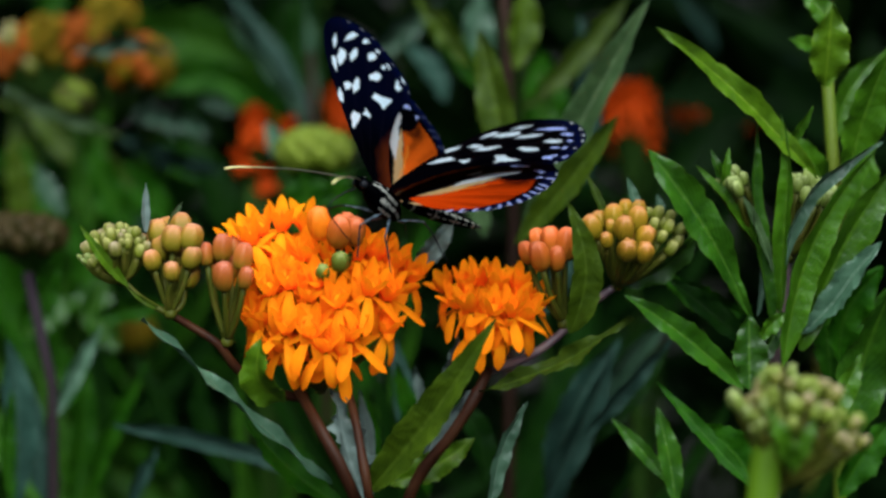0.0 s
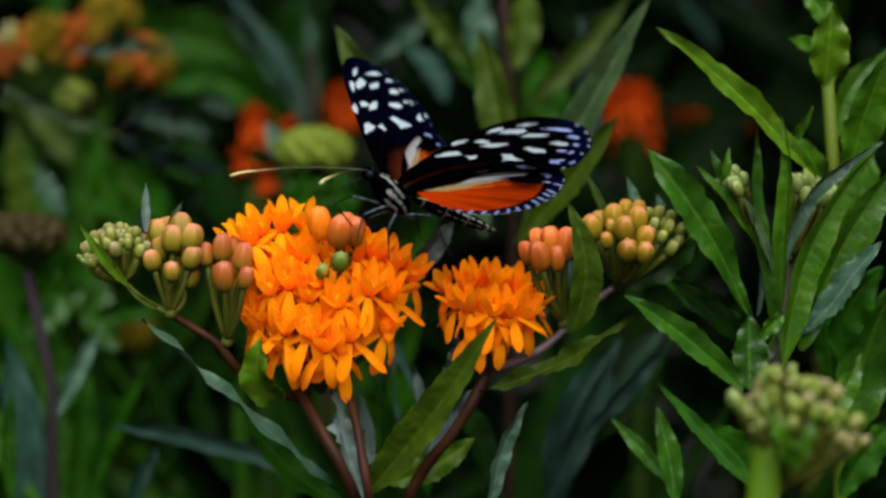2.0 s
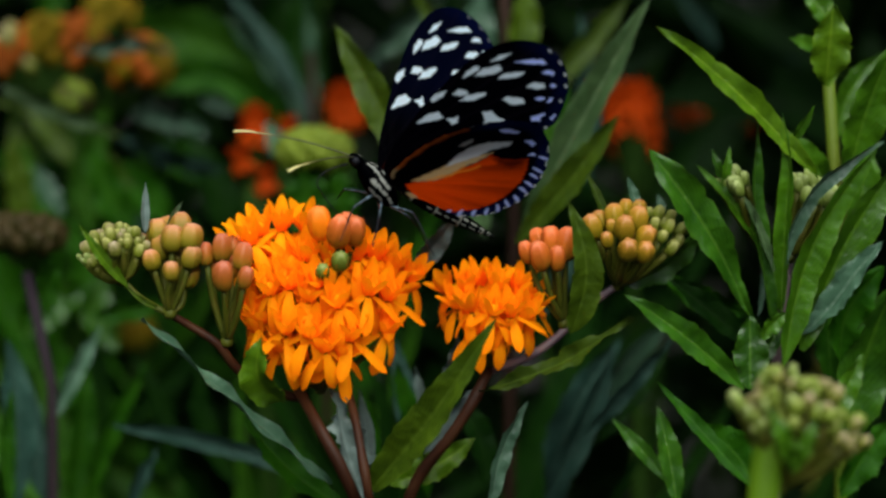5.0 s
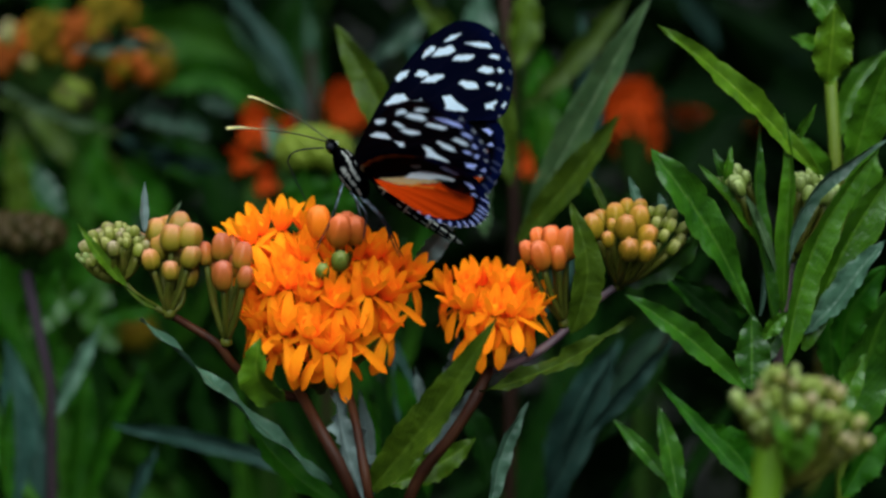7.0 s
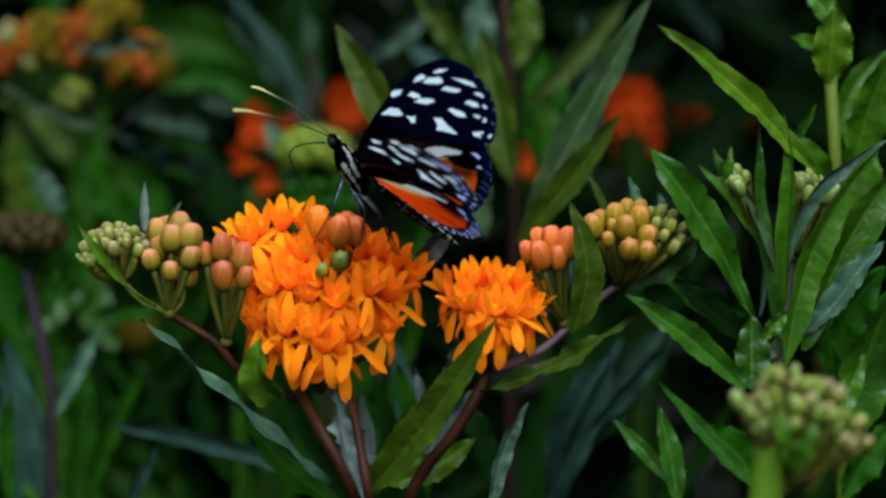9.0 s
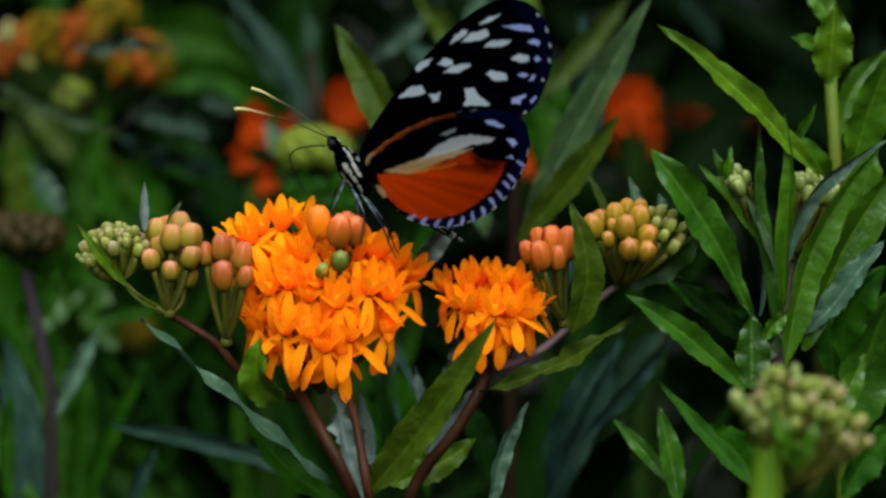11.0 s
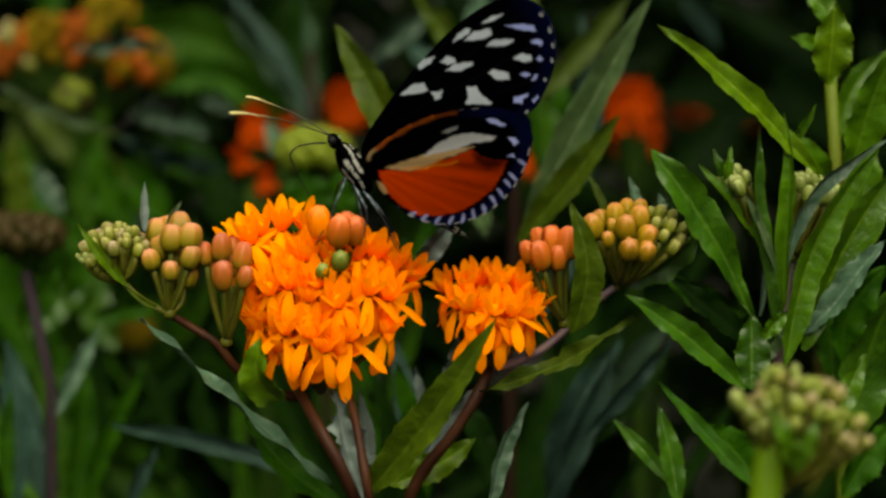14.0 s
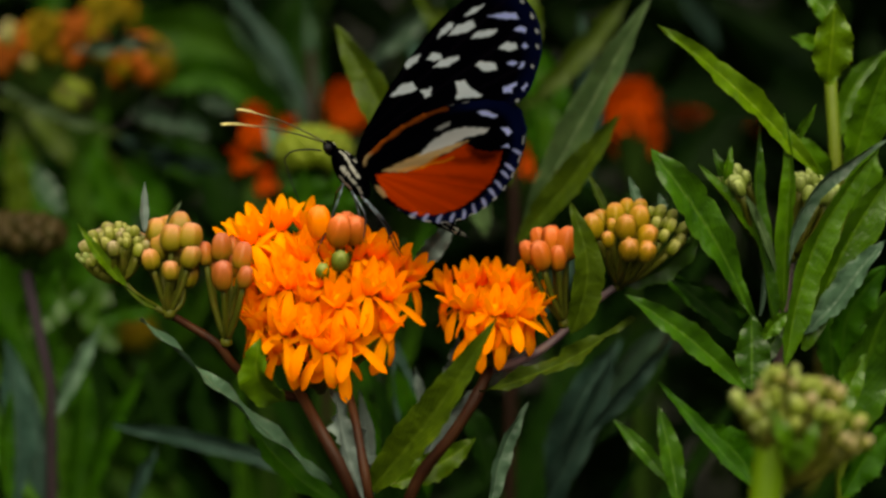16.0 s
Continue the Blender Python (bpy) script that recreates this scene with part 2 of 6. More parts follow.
# soil far darker than bare earth: shade under the plants is in the colour
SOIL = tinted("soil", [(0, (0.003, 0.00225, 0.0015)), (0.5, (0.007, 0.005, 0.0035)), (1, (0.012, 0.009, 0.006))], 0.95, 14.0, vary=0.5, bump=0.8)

WING, wt, wp = nodes_of("wing_scales")
wa = wt.nodes.new("ShaderNodeAttribute")
wa.attribute_name = "scales"
wtc = wt.nodes.new("ShaderNodeTexCoord")
wno = add(wt, "ShaderNodeTexNoise", Scale=2500.0, Detail=3.0)
wt.links.new(wtc.outputs["Object"], wno.inputs["Vector"])
wg = ramp(wt, wno.outputs["Fac"], [(0.3, (0.8, 0.8, 0.8)), (0.65, (1, 1, 1))]).outputs[0]
wt.links.new(mixed(wt, wa.outputs["Color"], wg, 0.6, "MULTIPLY"), wp.inputs["Base Color"])
wp.inputs["Roughness"].default_value = 0.5
wp.inputs["Specular IOR Level"].default_value = 0.01
bumped(wt, wp, wno.outputs["Fac"], 0.15, 0.0001)
wtr = wt.nodes.new("ShaderNodeBsdfTranslucent")
wt.links.new(wa.outputs["Color"], wtr.inputs["Color"])
wmx = wt.nodes.new("ShaderNodeMixShader")
wmx.inputs[0].default_value = 0.68
wt.links.new(wp.outputs[0], wmx.inputs[1])
wt.links.new(wtr.outputs[0], wmx.inputs[2])
wt.links.new(wmx.outputs[0], wt.nodes["Material Output"].inputs[0])


# ---- builders ----
def mesh_object(name, verts, faces, material, parent=None, label="", attribute=None, values=None, smooth=True):
    me = bpy.data.meshes.new(name)
    me.from_pydata([tuple(v) for v in verts], [], faces)
    me.materials.append(material)
    if attribute == "tone":
        me.attributes.new("tone", "FLOAT", "POINT").data.foreach_set("value", [float(v) for v in values])
    elif attribute == "blade":
        me.attributes.new("blade", "FLOAT_VECTOR", "POINT").data.foreach_set("vector", np.asarray(values, float).ravel())
    elif attribute == "scales":
        me.attributes.new("scales", "FLOAT_COLOR", "POINT").data.foreach_set("color", np.asarray(values, float).ravel())
    if smooth:
        me.polygons.foreach_set("use_smooth", [True] * len(me.polygons))
    me.update()
    ob = new(name, me)
    if parent is not None:
        ob.parent = parent
    if label:
        tagged(ob, label)
    return ob


def bezier(points, n):
    """n + 1 even places along a smooth curve through the points, with no overshoot where their spacing changes."""
    p = [Vector(q) for q in points]
    seg = [max((b - a).length, 1e-9) for a, b in zip(p, p[1:])]
    if len(p) == 2:
        return [p[0].lerp(p[1], i / n) for i in range(n + 1)]
    slope = [(b - a) / s for a, b, s in zip(p, p[1:], seg)]
    tan = [slope[0]] + [(slope[k - 1] * seg[k] + slope[k] * seg[k - 1]) / (seg[k - 1] + seg[k]) for k in range(1, len(seg))] + [slope[-1]]
    tan[0], tan[-1] = 1.5 * slope[0] - 0.5 * tan[1], 1.5 * slope[-1] - 0.5 * tan[-2]
    total, out = sum(seg), []
    for i in range(n + 1):
        w, k = total * i / n, 0
        while k < len(seg) - 1 and w > seg[k]:
            w -= seg[k]
            k += 1
        h, u = seg[k], min(w / seg[k], 1.0)
        out.append(p[k] * (2 * u ** 3 - 3 * u * u + 1) + tan[k] * h * (u ** 3 - 2 * u * u + u) + p[k + 1] * (3 * u * u - 2 * u ** 3) + tan[k + 1] * h * (u ** 3 - u * u))
    return out


def tube_data(points, radius, tip=None, sides=8, n=14, wobble=0.04, seed=0, knots=0):
    """Verts, faces and tones of a tapered, slightly uneven tube."""
    rng = random.Random(seed)
    line = bezier(points, n)
    tip = radius if tip is None else tip
    verts, faces, tone = [], [], []
    for i, c in enumerate(line):
        d = (line[min(i + 1, n)] - line[max(i - 1, 0)]).normalized()
        x = d.cross(Vector((0.13, 1, 0.07))).normalized()
        y = d.cross(x)
        r = radius + (tip - radius) * i / n
        if knots and i % knots == 0 and 0 < i < n:
            r *= 1.18
        for k in range(sides):
            a = TAU * k / sides
            q = r * (1 + wobble * rng.uniform(-1, 1))
            verts.append(c + q * (math.cos(a) * x + math.sin(a) * y))
            tone.append(0.5 + 0.3 * math.sin(i * 1.7 + seed) + 0.2 * rng.uniform(-1, 1))
    for i in range(n):
        for k in range(sides):
            a, b = i * sides + k, i * sides + (k + 1) % sides
            faces.append((a, b, b + sides, a + sides))
    faces.append(tuple(reversed(range(sides))))
    faces.append(tuple(range(n * sides, (n + 1) * sides)))
    return verts, faces, tone


def joined(pieces):
    verts, faces, tone = [], [], []
    for v, f, t in pieces:
        o = len(verts)
        verts += v
        faces += [tuple(i + o for i in g) for g in f]
        tone += t
    return verts, faces, tone


def tube(name, points, radius, material, parent, tip=None, label="", sides=8, n=14, seed=0, knots=0, wobble=0.04):
    v, f, t = tube_data(points, radius, tip, sides, n, wobble, seed, knots)
    return mesh_object(name, v, f, material, parent, label, "tone", t)


TOWARD = -AHEAD


def leaf_data(points, width, turn=0.0, fold=0.25, wavy=0.06, seed=0, n=26, across=6, fullness=0.42, twist=0.0):
    """A lance-shaped blade along a curve, folded at the midrib, with an uneven, wavy margin and a little thickness."""
    rng = random.Random(seed)
    line = bezier(points, n)
    verts, blade, faces = [], [], []
    ph, fr = rng.uniform(0, 6), rng.uniform(7, 11)
    cols = 2 * across + 1
    for side in (0, 1):
        for i, c in enumerate(line):
            u = i / n
            d = (line[min(i + 1, n)] - line[max(i - 1, 0)]).normalized()
            nrm = TOWARD - d * TOWARD.dot(d)
            nrm = nrm.normalized() if nrm.length > 0.05 else Vector((0, 0, 1))
            nrm = Matrix.Rotation(radians(turn + twist * (u - 0.5)), 3, d) @ nrm
            lat = d.cross(nrm)
            w = 0.5 * width * (math.sin(math.pi * u ** (math.log(0.5) / math.log(fullness))) ** 0.8 * (1 - 0.12 * u) + 0.06 * (1 - u)) + 1e-5
            for j in range(cols):
                s = (j - across) / across
                edge = 1 + wavy * (1.0 * math.sin(fr * 1.9 * u * 3 + (ph if s > 0 else ph * 2)) + 0.9 * math.sin(fr * 9.3 * u + (ph * 3 if s > 0 else ph)))
                up = 1.7 * fold * abs(s) * w + 1.7 * wavy * width * abs(s) ** 2 * math.sin(fr * u * 2.2 + (ph if s > 0 else 2 * ph + 1))
                thick = (0.00016 if side else 0.0) * (1 - abs(s) ** 3)
                verts.append(c + lat * (s * w * edge) + nrm * (up - thick))
                blade.append((s, u, 0))
    m = (n + 1) * cols
    for i in range(n):
        for j in range(cols - 1):
            a = i * cols + j
            faces.append((a, a + 1, a + 1 + cols, a + cols))
            faces.append((m + a, m + a + cols, m + a + 1 + cols, m + a + 1))
    return verts, faces, blade


def leaf(points, width, material, parent, turn=0.0, fold=0.25, wavy=0.06, seed=0, fullness=0.42, twist=0.0, label="", name="leaf"):
    v, f, b = leaf_data(points, width, turn, fold, wavy, seed, fullness=fullness, twist=twist)
    return mesh_object(name, v, f, material, parent, label, "blade", b)


def petal_data(length, width, lift, curl, yaw, base_r, z0, cup=0.3, n=9, across=2, seed=0, blunt=0.62):
    """One petal or hood that leaves the axis at base_r; lift: degrees above the level at its foot; curl: degrees of bend to its tip."""
    rng = random.Random(seed)
    verts, faces, tone = [], [], []
    x, z, ang = base_r, z0, radians(lift)
    st = length / n
    cy, sy = math.cos(yaw), math.sin(yaw)
    cols = 2 * across + 1
    for i in range(n + 1):
        u = i / n
        w = 0.5 * width * (0.45 + 0.55 * math.sin(0.5 * math.pi * min(1, u / blunt))) * math.sqrt(max(0.03, 1 - (max(0, u - blunt) / (1 - blunt)) ** 2))
        nx, nz = -math.sin(ang), math.cos(ang)
        for j in range(cols):
            s = (j - across) / across
            rise = cup * w * s * s
            px, pz, py = x + nx * rise, z + nz * rise, s * w
            verts.append(Vector((px * cy - py * sy, px * sy + py * cy, pz)))
            tone.append(0.25 + 0.42 * u + 0.12 * rng.uniform(-1, 1) - 0.1 * (1 - abs(s)))
        x += math.cos(ang) * st
        z += math.sin(ang) * st
        ang += radians(curl) / n
    for i in range(n):
        for j in range(cols - 1):
            a = i * cols + j
            faces.append((a, a + 1, a + 1 + cols, a + cols))
    return verts, faces, tone


def blob_data(rx, rz, lobes=5, depth=0.06, sides=15, rings=9, point=0.25, z0=0.0, t0=0.0, t1=1.0, round_=0.85):
    """A lobed bud on the z axis, foot at z0, with a bluntly pointed top."""
    verts, faces, tone = [], [], []
    for i in range(rings + 1):
        u = i / rings
        a = math.pi * u
        r = rx * math.sin(a) ** round_ if 0 < u < 1 else 1e-5
        z = z0 + rz * (1 - math.cos(a)) / 2 * (1 + point * max(0, u - 0.75))
        r *= 1.06 - 0.18 * (u - 0.4)
        for k in range(sides):
            b = TAU * k / sides
            q = r * (1 + depth * math.cos(lobes * b) * (0.3 + 1.6 * u * u))
            verts.append(Vector((q * math.cos(b), q * math.sin(b), z)))
            tone.append(t0 + (t1 - t0) * u)
    for i in range(rings):
        for k in range(sides):
            a, b = i * sides + k, i * sides + (k + 1) % sides
            faces.append((a, b, b + sides, a + sides))
    return verts, faces, tone


def floret_mesh(seed, material=None):
    """An open milkweed floret: five bent-back petals, five erect hoods with horns, a small column."""
    rng = random.Random(seed)
    pieces = []
    for k in range(5):
        y = TAU * k / 5 + rng.uniform(-0.15, 0.15)
        pieces.append(petal_data(0.0076 * rng.uniform(0.85, 1.1), 0.0026, -34 + rng.uniform(-14, 16), -44 + rng.uniform(-22, 26), y, 0.0009, 0.0, -0.25, seed=seed * 9 + k, blunt=0.66))
        h = TAU * (k + 0.5) / 5 + rng.uniform(-0.1, 0.1)
        v, f, t = petal_data(0.0060 * rng.uniform(0.88, 1.12), 0.0025, 58 + rng.uniform(-8, 8), 16 + rng.uniform(-16, 10), h, 0.0010, 0.0002, 0.55, seed=seed * 7 + k, blunt=0.42)
        pieces.append((v, f, [1.0 - 1.5 * q for q in t]))
        pieces.append(tube_data([(0.0011 * math.cos(h), 0.0011 * math.sin(h), 0.001), (0.0016 * math.cos(h), 0.0016 * math.sin(h), 0.003), (0.0006 * math.cos(h), 0.0006 * math.sin(h), 0.0042)], 0.00028, 0.0001, 5, 4))
    v, f, t = blob_data(0.0011, 0.0026, 5, 0.12, 10, 5)
    pieces.append((v, f, [0.0] * len(t)))
    v, f, t = joined(pieces)
    me = bpy.data.meshes.new("floret")
    me.from_pydata([tuple(q) for q in v], [], f)
    me.materials.append(material or PETAL)
    me.attributes.new("tone", "FLOAT", "POINT").data.foreach_set("value", t)
    me.polygons.foreach_set("use_smooth", [True] * len(me.polygons))
    return me


def bud_mesh(name, material, t0, t1, slim=1.0):
    v, f, t = blob_data(0.47 * slim, 1.15, 5, 0.12, 20, 12, 0.1, t0=t0, t1=t1, round_=0.62)
    me = bpy.data.meshes.new(name)
    me.from_pydata([tuple(q) for q in v], [], f)
    me.materials.append(material)
    me.attributes.new("tone", "FLOAT", "POINT").data.foreach_set("value", t)
    me.polygons.foreach_set("use_smooth", [True] * len(me.polygons))
    return me


FLORETS = [floret_mesh(s) for s in range(6)]
RED_FLORETS = [floret_mesh(s + 20, PETAL_RED_DIMMED) for s in range(3)]
BUDS = {"ripe": bud_mesh("bud", BUD, 0.05, 0.95, 0.92), "red": bud_mesh("bud", BUD_RED, 0.02, 0.98, 0.78), "rose": bud_mesh("bud", BUD_ROSE, 0.02, 0.98, 0.80), "opening": bud_mesh("bud", BUD_OPEN, 0.0, 1.0, 0.78), "green": bud_mesh("bud", BUD_GREEN, 0.2, 0.9, 0.95),
        "pale": bud_mesh("bud", BUD_PALE, 0.1, 0.95, 0.72), "blush": bud_mesh("bud", BUD_BLUSH, 0.1, 0.95, 0.95), "olive": bud_mesh("bud", BUD_OLIVE, 0.02, 1.0, 1.0), "amber": bud_mesh("bud", BUD_AMBER, 0.1, 0.9), "rust": bud_mesh("bud", BUD_RUST, 0.1, 0.9),
        "dull": bud_mesh("bud", BUD_DULL, 0.1, 0.9), "moss": bud_mesh("bud", BUD_MOSS, 0.1, 0.98, 0.85), "lime": bud_mesh("bud", BUD_LIME, 0.1, 0.9, 1.1)}


def aim(place, axis, spin=0.0, scale=1.0):
    q = Vector(axis).normalized().to_track_quat("Z", "Y").to_matrix().to_4x4()
    return Matrix.Translation(place) @ q @ Matrix.Rotation(spin, 4, "Z") @ Matrix.Scale(scale, 4)


def cluster(parent, foot, items, kind, name="umbel", label="", rise=0.35, stalk=0.0006, stalk_mat=None, seed=0):
    """A head of buds or florets: pedicels from the foot to each item; items are (place, size in metres) and, where it is known, the way that they face."""
    rng = random.Random(seed)
    foot = Vector(foot)
    pieces = []
    for place, size, *lean in items:
        place = Vector(place)
        ax = lean[0] if lean else (place - foot).normalized() + Vector((0, 0, rise))
        ax = ax.normalized()
        end = place - ax * (0.0003 if "floret" in kind else size * 0.45)
        mid = foot.lerp(end, 0.55) - Vector((0, 0, 0.0012)) + Vector((rng.uniform(-1, 1), rng.uniform(-1, 1), 0)) * 0.0006
        pieces.append(tube_data([foot, mid, end], stalk * 1.1, stalk, 6, 6, seed=rng.randint(0, 999)))
    v, f, t = blob_data(stalk * 2.0, stalk * 4, z0=-stalk * 2.0)
    pieces.append(([q + foot for q in v], f, [0.4] * len(t)))
    v, f, t = joined(pieces)
    head = mesh_object(name, v, f, stalk_mat or STALK_GREEN, parent, label, "tone", t)
    for place, size, *lean in items:
        place = Vector(place)
        ax = lean[0].normalized() if lean else (place - foot).normalized() + Vector((0, 0, rise))
        ax = ax + Vector((rng.uniform(-1, 1), rng.uniform(-1, 1), rng.uniform(-1, 1))) * (0.14 if lean else 0.3 if "floret" in kind else 0.15)
        if kind in ("floret", "red_floret"):
            ob = new("floret", rng.choice(FLORETS if kind == "floret" else RED_FLORETS))
            ob.matrix_basis = aim(place, ax, rng.uniform(0, TAU), size)
        else:
            ob = new("bud", BUDS[rng.choice(kind.split("+"))])
            ob.matrix_basis = aim(place - ax.normalized() * size * 0.5, ax, rng.uniform(0, TAU), size)
        ob.parent = head
    return head


def spread(centre, rx, rz, ry, count, size, seed, front=True, jitter=0.25):
    """Places on an upright half-ellipsoid shell round centre (x across, y deep, z up), facing the viewer's side first."""
    rng = random.Random(seed)
    out = []
    c = Vector(centre)
    for i in range(count):
        a = i * 2.39996
        u = (i + 0.5) / count
        r = math.sqrt(u)
        x, y = r * math.cos(a), r * math.sin(a)
        z = math.sqrt(max(0, 1 - r * r * 0.92))
        out.append((c + Vector((x * rx, y * ry, z * rz)) + Vector((rng.uniform(-1, 1), rng.uniform(-1, 1), rng.uniform(-1, 1))) * size * jitter, size * rng.uniform(0.7, 1.25)))
    return out


def plant(name, foot, label, category="milkweed", group="milkweed plants in the bed"):
    ob = new(name)
    ob.location = foot
    ob.empty_display_size = 0.02
    bpy.context.view_layer.update()
    return tagged(ob, label, category, group)


def settle(ob):
    """Keep the world places of all direct parts of a plant that stands at its foot."""
    for c in ob.children:
        c.matrix_basis = Matrix.Translation(-Vector(ob.location)) @ c.matrix_basis


# ---- ground ----
def ground():
    n, verts, faces, tone = 60, [], [], []
    xs = [math.copysign(abs(q) ** 4, q) * 400 + q * 3 for q in np.linspace(-1, 1, n + 1)]
    for y in xs:
        for x in xs:
            near = math.exp(-(x * x + y * y) / 30)
            verts.append((x, y, 0.012 * noise.noise((x * 3, y * 3, 0)) * near))
            tone.append(0.5 + 0.3 * noise.noise((x * 0.7, y * 0.7, 3)))
    for j in range(n):
        for i in range(n):
            a = j * (n + 1) + i
            faces.append((a, a + 1, a + n + 2, a + n + 1))
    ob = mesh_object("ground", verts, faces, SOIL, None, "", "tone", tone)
    tagged(ob, "bare garden soil, coloured dark for the shade under the plants", "ground", kind="structure")


ground()

# ---- the flowering milkweed in front ----
front = plant("milkweed_plant", (-0.0188, 0.0115, 0), "butterfly milkweed with open orange flower heads and pink buds")
STEM_FOOT = Vector(front.location)
FORK = Vector((-0.0156, 0.0144, 0.4087))
tube("stem", [STEM_FOOT, FORK, (-0.0142, 0.0098, 0.4402), (-0.0163, -0.0133, 0.4592), (-0.0215, -0.0097, 0.4679), (-0.0264, 0.0014, 0.4736)], 0.0014, STALK_RED, front, 0.001, "dark red smooth flower stem", 10, 26, 1, 5)
tube("stem", [FORK, (-0.0126, 0.0094, 0.4381), (-0.0138, -0.0111, 0.4599), (-0.0155, -0.0057, 0.4679), (-0.0179, 0.0055, 0.4738)], 0.001, STALK_RED, front, 0.0008, "dark red smooth flower stem", 10, 20, 2, 5)
tube("stem", [FORK, (-0.01, 0.0094, 0.4381), (-0.0041, 0.0085, 0.4559), (0.0017, 0.0078, 0.4636), (0.0069, 0.0093, 0.4719), (0.0088, 0.0119, 0.4756)], 0.0013, STALK_RED, front, 0.001, "reddish brown flower stem", 10, 22, 3, 5)
tube("stem", [(0.0088, 0.0118, 0.475), (0.0164, 0.0103, 0.4781), (0.0216, 0.011, 0.4817), (0.0268, 0.0119, 0.4868), (0.0326, 0.0126, 0.491)], 0.0009, STALK_MAUVE, front, 0.0007, "mauve side stem carrying buds", 9, 16, 4)
tube("stem", [(-0.026, 0.007, 0.4708), (-0.0327, 0.0053, 0.4728), (-0.0382, 0.0041, 0.4773), (-0.0412, 0.0029, 0.4818), (-0.0458, 0.0034, 0.4848), (-0.0508, 0.002, 0.4881)], 0.001, STALK_RED, front, 0.0007, "reddish side stem carrying buds", 9, 16, 5)


def main_head():
    foot = Vector((-0.0228, 0.0093, 0.4719))
    # places of the open florets and how far each leans sideways
    spots = [(-0.0333, 0.0125, 0.5006, -0.30), (-0.0297, 0.0085, 0.5020, 0.00), (-0.0254, 0.0105, 0.5016, 0.05), (-0.0375, 0.0125, 0.4979, -0.50), (-0.0349, 0.0075, 0.4996, -0.35),
             (-0.0245, 0.0025, 0.4974, 0.00), (-0.0205, 0.0035, 0.4966, 0.10), (-0.0156, 0.0045, 0.4974, 0.05), (-0.0124, 0.0075, 0.4969, 0.25), (-0.0096, 0.0095, 0.4944, 0.25),
             (-0.0063, 0.0125, 0.4918, 0.70), (-0.0313, 0.0005, 0.4915, -0.10), (-0.0278, -0.0005, 0.4929, 0.00), (-0.0243, -0.0025, 0.4910, 0.00), (-0.0187, -0.0035, 0.4902, 0.05),
             (-0.0135, 0.0005, 0.4915, 0.15), (-0.0101, 0.0055, 0.4897, 0.30), (-0.0326, 0.0025, 0.4859, -0.15), (-0.0285, -0.0015, 0.4846, -0.05), (-0.0213, -0.0035, 0.4819, 0.00),
             (-0.0168, -0.0015, 0.4835, 0.20), (-0.0240, -0.0045, 0.4846, 0.00), (-0.0296, 0.0015, 0.4806, -0.15), (-0.0187, 0.0005, 0.4800, 0.15), (-0.0345, 0.0075, 0.4861, -0.70),
             (-0.0271, 0.0025, 0.4957, -0.05), (-0.0223, -0.0015, 0.4936, 0.00)]
    items = [(Vector(q[:3]), 1.0, Vector((q[3], -0.42 - 18 * max(0.0, 0.008 - q[1]), 1.0))) for q in spots]
    rng = random.Random(5)
    for k in range(20):
        a, e = rng.uniform(0.0, math.pi), rng.uniform(0.0, 1.25)
        d = Vector((math.cos(a) * math.cos(e), math.sin(a) * math.cos(e), math.sin(e)))
        items.append((Vector((-0.0208, 0.0097, 0.4850)) + Vector((0.0125 * d.x, 0.011 * d.y, 0.0115 * d.z)), rng.uniform(0.9, 1.0), d + Vector((0, 0, 0.5))))
    for k in range(7):
        items.append((Vector((-0.0335 + 0.0038 * k, 0.004 + 0.001 * (k % 2), 0.4835 + 0.0035 * (k % 3))), 0.95, Vector((-0.3 + 0.1 * k, -0.5, 0.9))))
    cluster(front, foot, items, "floret", "flower_head", "domed head of bright orange star-shaped florets", 0.5, 0.0005, STALK_GREEN, 3)
    cluster(front, Vector((-0.0218, 0.0104, 0.4898)), [(Vector((-0.0222, -0.001, 0.5046)), 0.0056)], "opening", "umbel", "orange bud about to open", 0.9, 0.0005, None, 44)
    cluster(front, Vector((-0.0213, 0.0104, 0.4880)), [(Vector((-0.0185, -0.0035, 0.4982)), 0.0034), (Vector((-0.0216, -0.0045, 0.4966)), 0.0028)], "green", "umbel", "green unopened buds between the florets", 0.7, 0.0005, None, 46)
    buds = [(Vector((-0.0187, -0.002, 0.5033)), 0.0056), (Vector((-0.0159, 0.0005, 0.5029)), 0.005), (Vector((-0.0177, 0.004, 0.5031)), 0.0048)]
    cluster(front, Vector((-0.0203, 0.0104, 0.4898)), buds, "red", "umbel", "closed salmon buds among the open florets", 0.9, 0.0005, None, 4)


